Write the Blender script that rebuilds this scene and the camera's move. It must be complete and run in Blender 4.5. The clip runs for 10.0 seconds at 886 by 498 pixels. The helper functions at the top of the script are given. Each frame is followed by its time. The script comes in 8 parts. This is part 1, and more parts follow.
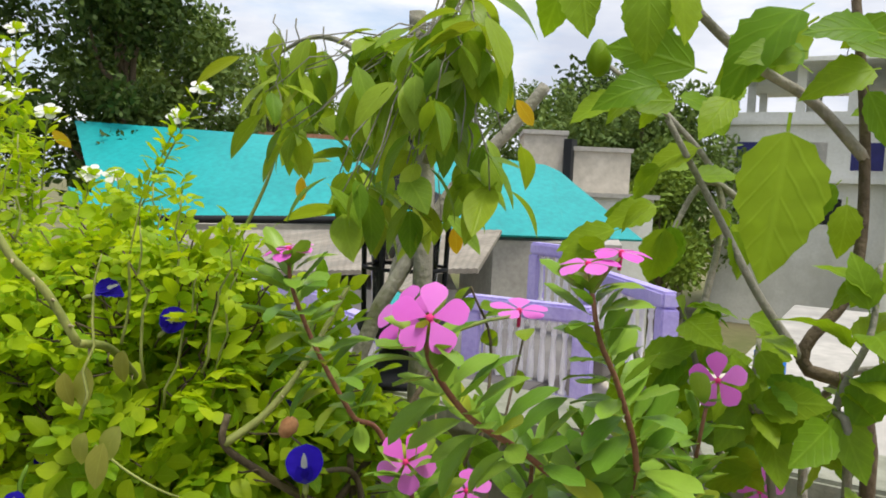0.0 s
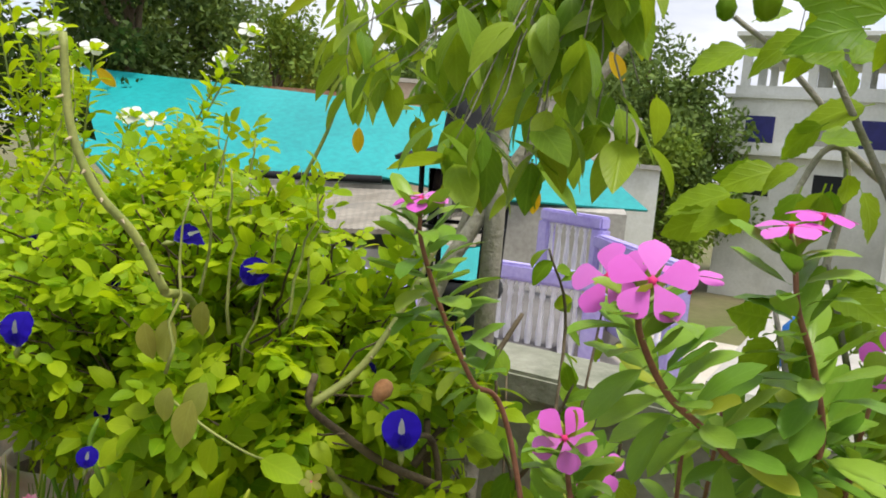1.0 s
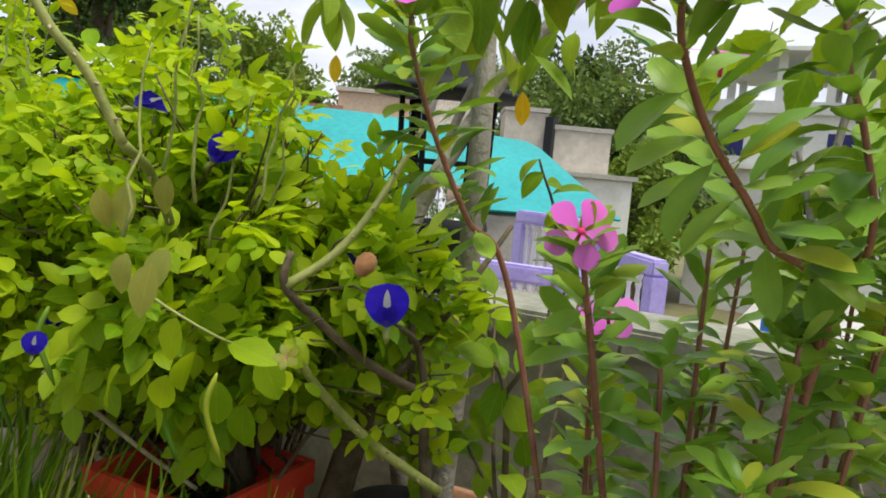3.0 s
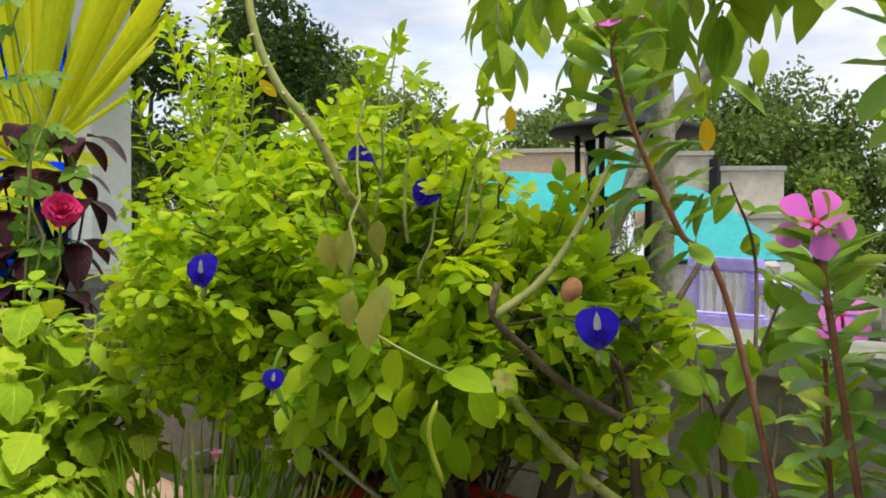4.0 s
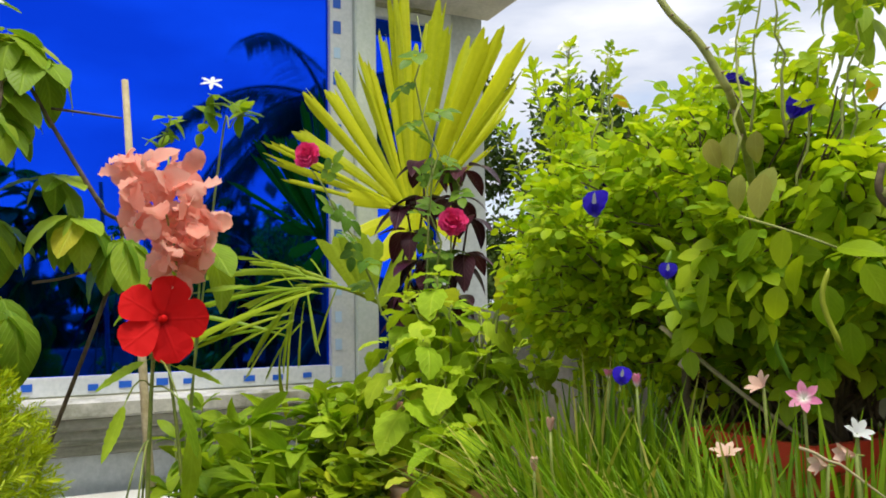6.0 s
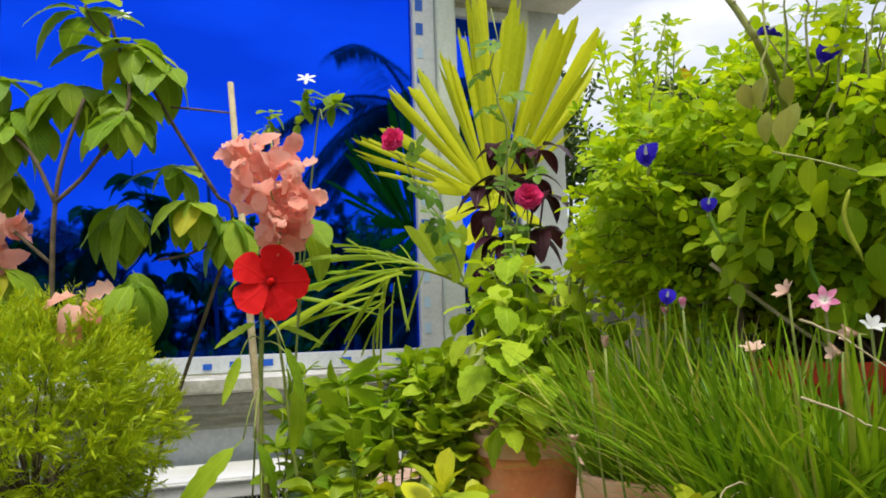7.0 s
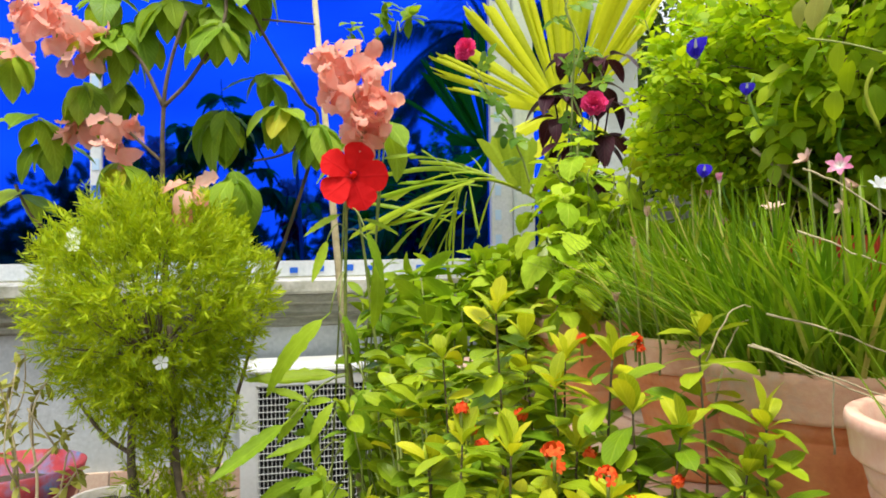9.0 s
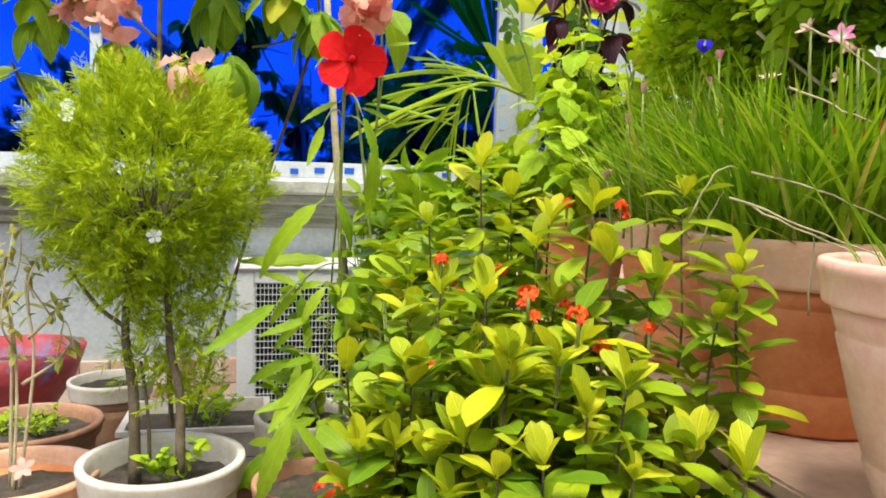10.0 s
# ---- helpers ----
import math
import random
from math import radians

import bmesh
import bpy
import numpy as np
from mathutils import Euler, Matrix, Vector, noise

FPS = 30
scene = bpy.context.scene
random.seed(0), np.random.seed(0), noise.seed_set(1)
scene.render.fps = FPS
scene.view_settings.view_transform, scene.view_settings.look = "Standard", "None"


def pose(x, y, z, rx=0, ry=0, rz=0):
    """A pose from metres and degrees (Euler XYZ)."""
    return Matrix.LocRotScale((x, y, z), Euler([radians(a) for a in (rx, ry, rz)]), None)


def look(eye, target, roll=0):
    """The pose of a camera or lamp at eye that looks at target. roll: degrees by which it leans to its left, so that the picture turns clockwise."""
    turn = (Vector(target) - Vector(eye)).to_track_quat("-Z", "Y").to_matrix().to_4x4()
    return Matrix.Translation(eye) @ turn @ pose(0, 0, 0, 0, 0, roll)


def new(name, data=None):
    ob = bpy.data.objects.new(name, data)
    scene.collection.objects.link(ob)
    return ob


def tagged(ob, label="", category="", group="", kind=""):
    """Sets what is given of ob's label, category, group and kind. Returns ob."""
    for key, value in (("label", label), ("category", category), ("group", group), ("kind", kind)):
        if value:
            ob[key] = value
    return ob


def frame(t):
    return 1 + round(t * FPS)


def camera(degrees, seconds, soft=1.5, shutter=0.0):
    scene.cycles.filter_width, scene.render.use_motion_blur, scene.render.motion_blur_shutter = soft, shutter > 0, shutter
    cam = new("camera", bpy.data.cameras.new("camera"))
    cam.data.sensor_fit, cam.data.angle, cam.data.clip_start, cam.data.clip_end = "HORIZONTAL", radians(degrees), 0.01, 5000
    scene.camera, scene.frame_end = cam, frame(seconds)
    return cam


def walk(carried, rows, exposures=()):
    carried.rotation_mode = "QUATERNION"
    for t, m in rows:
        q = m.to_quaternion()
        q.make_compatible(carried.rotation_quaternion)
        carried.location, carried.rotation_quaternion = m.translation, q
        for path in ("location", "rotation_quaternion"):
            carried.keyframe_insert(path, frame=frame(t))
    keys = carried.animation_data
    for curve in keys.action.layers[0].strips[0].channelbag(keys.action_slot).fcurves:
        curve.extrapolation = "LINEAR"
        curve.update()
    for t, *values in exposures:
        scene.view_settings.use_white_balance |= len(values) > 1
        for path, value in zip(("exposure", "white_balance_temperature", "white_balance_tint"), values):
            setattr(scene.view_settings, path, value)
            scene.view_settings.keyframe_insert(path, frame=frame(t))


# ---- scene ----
cam = camera(60.2, 10.0, soft=1.8)
PATH = [  # seconds, x, y, z, yaw, pitch, lean to the left
    (0.0, -0.0826, 0.0628, 1.6576, -60.09, -4.30, 2.65),
    (0.5, -0.0657, 0.1346, 1.6383, -60.13, -5.93, 4.36),
    (1.0, -0.0873, 0.1755, 1.6406, -60.32, -7.09, 4.96),
    (1.5, -0.0877, 0.1905, 1.6263, -63.07, -8.00, 5.54),
    (2.0, -0.0565, 0.1921, 1.5922, -64.55, -8.33, 5.52),
    (2.2, -0.0434, 0.1889, 1.5714, -64.81, -7.96, 5.99),
    (3.3, -0.0535, 0.2102, 1.4968, -59.15, -4.47, 4.63),
    (3.5, -0.0582, 0.2166, 1.4952, -55.23, -4.58, 3.93),
    (4.0, -0.0867, 0.2142, 1.4803, -49.84, -1.99, 0.49),
    (4.5, -0.1087, 0.2061, 1.4300, -47.65, -1.06, 0.13),
    (5.0, -0.1304, 0.1861, 1.3889, -43.27, 1.82, -0.31),
    (5.5, -0.1674, 0.1783, 1.3491, -35.61, 4.12, -0.80),
    (6.0, -0.2257, 0.1580, 1.2922, -26.19, 5.06, -1.01),
    (6.2, -0.2430, 0.1462, 1.2645, -23.88, 5.36, -1.34),
    (7.5, -0.2524, -0.0316, 1.1784, -18.72, 5.52, -1.81),
    (8.0, -0.2541, -0.0673, 1.1455, -18.24, 4.09, -1.51),
    (8.5, -0.2775, -0.0859, 1.1384, -14.99, 2.52, -1.26),
    (9.0, -0.2795, -0.0931, 1.1182, -13.65, 0.86, -0.75),
    (9.5, -0.2704, -0.0981, 1.0880, -13.14, -2.39, 0.37),
    (10.0, -0.2574, -0.0972, 1.0431, -13.27, -4.60, 1.58),
]
walk(cam, [(t, pose(x, y, z, 0, 0, yaw) @ pose(0, 0, 0, 90 + pitch, 0, 0) @ pose(0, 0, 0, 0, 0, lean)) for t, x, y, z, yaw, pitch, lean in PATH], [(0.0, -0.02), (0.9, 0.07), (5.0, 0.07), (7.5, 0.18), (8.5, 0.46), (9.0, 0.58), (10.0, 0.72)])

# ---- world, sun ----
world = bpy.data.worlds.new("world")
scene.world = world
world.use_nodes = True
wn, wl = world.node_tree.nodes, world.node_tree.links
wn.clear()
sky = wn.new("ShaderNodeTexSky")
sky.sky_type, sky.sun_disc = "NISHITA", False
sky.sun_elevation, sky.sun_rotation = radians(73), radians(190)
sky.air_density, sky.dust_density = 1.0, 2.0
wco = wn.new("ShaderNodeTexCoord")
wmap = wn.new("ShaderNodeMapping")
wmap.inputs["Scale"].default_value = (1.0, 1.0, 3.2)
wl.new(wco.outputs["Generated"], wmap.inputs["Vector"])
wno = wn.new("ShaderNodeTexNoise")
wno.inputs["Scale"].default_value, wno.inputs["Detail"].default_value, wno.inputs["Roughness"].default_value = 2.6, 7, 0.55
wl.new(wmap.outputs[0], wno.inputs["Vector"])
wra = wn.new("ShaderNodeValToRGB")
wra.color_ramp.elements[0].position, wra.color_ramp.elements[1].position = 0.22, 0.42
wl.new(wno.outputs["Fac"], wra.inputs[0])
wmx = wn.new("ShaderNodeMix")
wmx.data_type = "RGBA"
wl.new(wra.outputs[0], wmx.inputs[0])
wl.new(sky.outputs[0], wmx.inputs[6])
wn2 = wn.new("ShaderNodeTexNoise")
wn2.inputs["Scale"].default_value, wn2.inputs["Detail"].default_value = 4.2, 6
wl.new(wmap.outputs[0], wn2.inputs["Vector"])
wr2 = wn.new("ShaderNodeValToRGB")
wr2.color_ramp.elements[0].color, wr2.color_ramp.elements[1].color = (3.3, 3.55, 4.2, 1), (5.3, 5.35, 5.5, 1)
wr2.color_ramp.elements[0].position, wr2.color_ramp.elements[1].position = 0.38, 0.68
wl.new(wn2.outputs["Fac"], wr2.inputs[0])
wl.new(wr2.outputs[0], wmx.inputs[7])
wbg = wn.new("ShaderNodeBackground")
wbg.inputs["Strength"].default_value = 0.205
wl.new(wmx.outputs[2], wbg.inputs[0])
wl.new(wbg.outputs[0], wn.new("ShaderNodeOutputWorld").inputs[0])

sun = new("sun", bpy.data.lights.new("sun", "SUN"))
sun.data.energy, sun.data.angle, sun.data.color = 3.7, radians(20), (1.0, 0.95, 0.85)
sun.matrix_basis = look((0.1, -2.3, 10), (0.6, 0.4, 1.0))


# ---- materials ----
def node(nt, kind, **values):
    n = nt.nodes.new(kind)
    for key, value in values.items():
        n.inputs[key.replace("_", " ")].default_value = value
    return n


def blank(name):
    m = bpy.data.materials.new(name)
    m.use_nodes = True
    m.node_tree.nodes.clear()
    return m, m.node_tree


def surface(name, a, b, rough=0.7, scale=8.0, fine=60.0, bump=0.15, metal=0.0, spots=None, coat=0.0, spread=(0.35, 0.65), stretch=(1, 1, 1)):
    """Two colours mixed by a coarse noise, darkened a little by a fine one, with fine relief; spots: a third colour for stains."""
    m, nt = blank(name)
    co = nt.nodes.new("ShaderNodeTexCoord")
    big = node(nt, "ShaderNodeTexNoise", Scale=scale, Detail=6.0, Roughness=0.6)
    tiny = node(nt, "ShaderNodeTexNoise", Scale=fine, Detail=4.0, Roughness=0.6)
    ma = nt.nodes.new("ShaderNodeMapping")
    ma.inputs["Scale"].default_value = stretch
    nt.links.new(co.outputs["Object"], ma.inputs["Vector"])
    nt.links.new(ma.outputs[0], big.inputs["Vector"])
    nt.links.new(co.outputs["Object"], tiny.inputs["Vector"])
    ramp = nt.nodes.new("ShaderNodeValToRGB")
    ramp.color_ramp.elements[0].color, ramp.color_ramp.elements[1].color = (*a, 1), (*b, 1)
    ramp.color_ramp.elements[0].position, ramp.color_ramp.elements[1].position = spread
    nt.links.new(big.outputs["Fac"], ramp.inputs[0])
    col = ramp.outputs[0]
    mul = nt.nodes.new("ShaderNodeMix")
    mul.data_type, mul.blend_type = "RGBA", "OVERLAY"
    mul.inputs[0].default_value = 0.35
    nt.links.new(col, mul.inputs[6])
    nt.links.new(tiny.outputs["Fac"], mul.inputs[7])
    col = mul.outputs[2]
    if spots:
        st = node(nt, "ShaderNodeTexNoise", Scale=scale * 0.45, Detail=8.0, Roughness=0.7)
        nt.links.new(ma.outputs[0], st.inputs["Vector"])
        sr = nt.nodes.new("ShaderNodeValToRGB")
        sr.color_ramp.elements[0].position, sr.color_ramp.elements[1].position = 0.52, 0.66
        nt.links.new(st.outputs["Fac"], sr.inputs[0])
        mx = nt.nodes.new("ShaderNodeMix")
        mx.data_type = "RGBA"
        nt.links.new(sr.outputs[0], mx.inputs[0])
        nt.links.new(col, mx.inputs[6])
        mx.inputs[7].default_value = (*spots, 1)
        col = mx.outputs[2]
    p = node(nt, "ShaderNodeBsdfPrincipled", Roughness=rough, Metallic=metal)
    p.inputs["Coat Weight"].default_value = coat
    nt.links.new(col, p.inputs["Base Color"])
    bm_ = node(nt, "ShaderNodeBump", Strength=bump, Distance=0.01)
    nt.links.new(tiny.outputs["Fac"], bm_.inputs["Height"])
    nt.links.new(bm_.outputs[0], p.inputs["Normal"])
    nt.links.new(p.outputs[0], nt.nodes.new("ShaderNodeOutputMaterial").inputs[0])
    return m


def leafy(name, a, b, c=None, rough=0.45, through_light=0.35, veins=0.25, vein_count=7.0, petal=False, centre=None):
    """A leaf or petal: colours a to b at random from leaf to leaf (a few in c), a paler midrib and side veins, light shining through."""
    m, nt = blank(name)
    info, geo = nt.nodes.new("ShaderNodeObjectInfo"), nt.nodes.new("ShaderNodeNewGeometry")
    add = nt.nodes.new("ShaderNodeMath")
    add.operation = "ADD"
    nt.links.new(info.outputs["Random"], add.inputs[0])
    nt.links.new(geo.outputs["Random Per Island"], add.inputs[1])
    fr = nt.nodes.new("ShaderNodeMath")
    fr.operation = "FRACT"
    nt.links.new(add.outputs[0], fr.inputs[0])
    ramp = nt.nodes.new("ShaderNodeValToRGB")
    e = ramp.color_ramp.elements
    e[0].color, e[1].color = (*a, 1), (*b, 1)
    if c:
        e[1].position = 0.9
        x = e.new(0.96)
        x.color = (*c, 1)
    nt.links.new(fr.outputs[0], ramp.inputs[0])
    col = ramp.outputs[0]
    uv = nt.nodes.new("ShaderNodeUVMap")
    uv.uv_map = "uv"
    sep = nt.nodes.new("ShaderNodeSeparateXYZ")
    nt.links.new(uv.outputs[0], sep.inputs[0])
    off = node(nt, "ShaderNodeMath")
    off.operation = "SUBTRACT"
    off.inputs[1].default_value = 0.5
    nt.links.new(sep.outputs[0], off.inputs[0])
    ab = nt.nodes.new("ShaderNodeMath")
    ab.operation = "ABSOLUTE"
    nt.links.new(off.outputs[0], ab.inputs[0])
    # side veins run forward from the midrib
    ph = nt.nodes.new("ShaderNodeMath")
    ph.operation = "MULTIPLY_ADD"
    ph.inputs[1].default_value = -0.9
    nt.links.new(ab.outputs[0], ph.inputs[0])
    nt.links.new(sep.outputs[1], ph.inputs[2])
    sn = nt.nodes.new("ShaderNodeMath")
    sn.operation = "MULTIPLY"
    sn.inputs[1].default_value = vein_count
    nt.links.new(ph.outputs[0], sn.inputs[0])
    f2 = nt.nodes.new("ShaderNodeMath")
    f2.operation = "PINGPONG"
    f2.inputs[1].default_value = 0.5
    nt.links.new(sn.outputs[0], f2.inputs[0])
    vr = nt.nodes.new("ShaderNodeMapRange")
    vr.inputs["From Min"].default_value, vr.inputs["From Max"].default_value = 0.0, 0.14
    vr.inputs["To Min"].default_value, vr.inputs["To Max"].default_value = 0.7, 0.0
    nt.links.new(f2.outputs[0], vr.inputs["Value"])
    mr = nt.nodes.new("ShaderNodeMapRange")
    mr.inputs["From Min"].default_value, mr.inputs["From Max"].default_value = 0.01, 0.05
    mr.inputs["To Min"].default_value, mr.inputs["To Max"].default_value = 1.0, 0.0
    nt.links.new(ab.outputs[0], mr.inputs["Value"])
    mxx = nt.nodes.new("ShaderNodeMath")
    mxx.operation = "MAXIMUM"
    nt.links.new(vr.outputs[0], mxx.inputs[0])
    nt.links.new(mr.outputs[0], mxx.inputs[1])
    sc = nt.nodes.new("ShaderNodeMath")
    sc.operation = "MULTIPLY"
    sc.inputs[1].default_value = veins
    nt.links.new(mxx.outputs[0], sc.inputs[0])
    mix = nt.nodes.new("ShaderNodeMix")
    mix.data_type = "RGBA"
    nt.links.new(sc.outputs[0], mix.inputs[0])
    nt.links.new(col, mix.inputs[6])
    pale = tuple(min(1.0, v * 1.7 + 0.05) for v in b) if not petal else tuple(v * 0.75 for v in a)
    mix.inputs[7].default_value = (*pale, 1)
    col = mix.outputs[2]
    co = nt.nodes.new("ShaderNodeTexCoord")
    nz = node(nt, "ShaderNodeTexNoise", Scale=40.0, Detail=5.0, Roughness=0.6)
    nt.links.new(co.outputs["Object"], nz.inputs["Vector"])
    ov = nt.nodes.new("ShaderNodeMix")
    ov.data_type, ov.blend_type = "RGBA", "OVERLAY"
    ov.inputs[0].default_value = 0.3
    nt.links.new(col, ov.inputs[6])
    nt.links.new(nz.outputs["Fac"], ov.inputs[7])
    col = ov.outputs[2]
    if centre:
        cr = nt.nodes.new("ShaderNodeMapRange")
        cr.inputs["From Min"].default_value, cr.inputs["From Max"].default_value = centre[1], centre[2]
        cr.inputs["To Min"].default_value, cr.inputs["To Max"].default_value = 1.0, 0.0
        nt.links.new(sep.outputs[1], cr.inputs["Value"])
        cm = nt.nodes.new("ShaderNodeMix")
        cm.data_type = "RGBA"
        nt.links.new(cr.outputs[0], cm.inputs[0])
        nt.links.new(col, cm.inputs[6])
        cm.inputs[7].default_value = (*centre[0], 1)
        col = cm.outputs[2]
    p = node(nt, "ShaderNodeBsdfPrincipled", Roughness=rough)
    p.inputs["Specular IOR Level"].default_value = 0.2
    nt.links.new(col, p.inputs["Base Color"])
    bp = node(nt, "ShaderNodeBump", Strength=min(0.4, 2.0 * veins), Distance=0.003)
    nt.links.new(mxx.outputs[0], bp.inputs["Height"])
    nt.links.new(bp.outputs[0], p.inputs["Normal"])
    tr = nt.nodes.new("ShaderNodeBsdfTranslucent")
    warm = nt.nodes.new("ShaderNodeMix")
    warm.data_type, warm.blend_type = "RGBA", "MULTIPLY"
    warm.inputs[0].default_value = 1.0
    nt.links.new(col, warm.inputs[6])
    warm.inputs[7].default_value = (1.0, 0.95, 0.45, 1) if not petal else (1, 0.9, 0.95, 1)
    nt.links.new(warm.outputs[2], tr.inputs[0])
    ms = nt.nodes.new("ShaderNodeMixShader")
    ms.inputs[0].default_value = through_light
    nt.links.new(p.outputs[0], ms.inputs[1])
    nt.links.new(tr.outputs[0], ms.inputs[2])
    nt.links.new(ms.outputs[0], nt.nodes.new("ShaderNodeOutputMaterial").inputs[0])
    return m


def plain(name, colour, rough=0.5, metal=0.0):
    m, nt = blank(name)
    p = node(nt, "ShaderNodeBsdfPrincipled", Roughness=rough, Metallic=metal)
    p.inputs["Base Color"].default_value = (*colour, 1)
    nt.links.new(p.outputs[0], nt.nodes.new("ShaderNodeOutputMaterial").inputs[0])
    return m


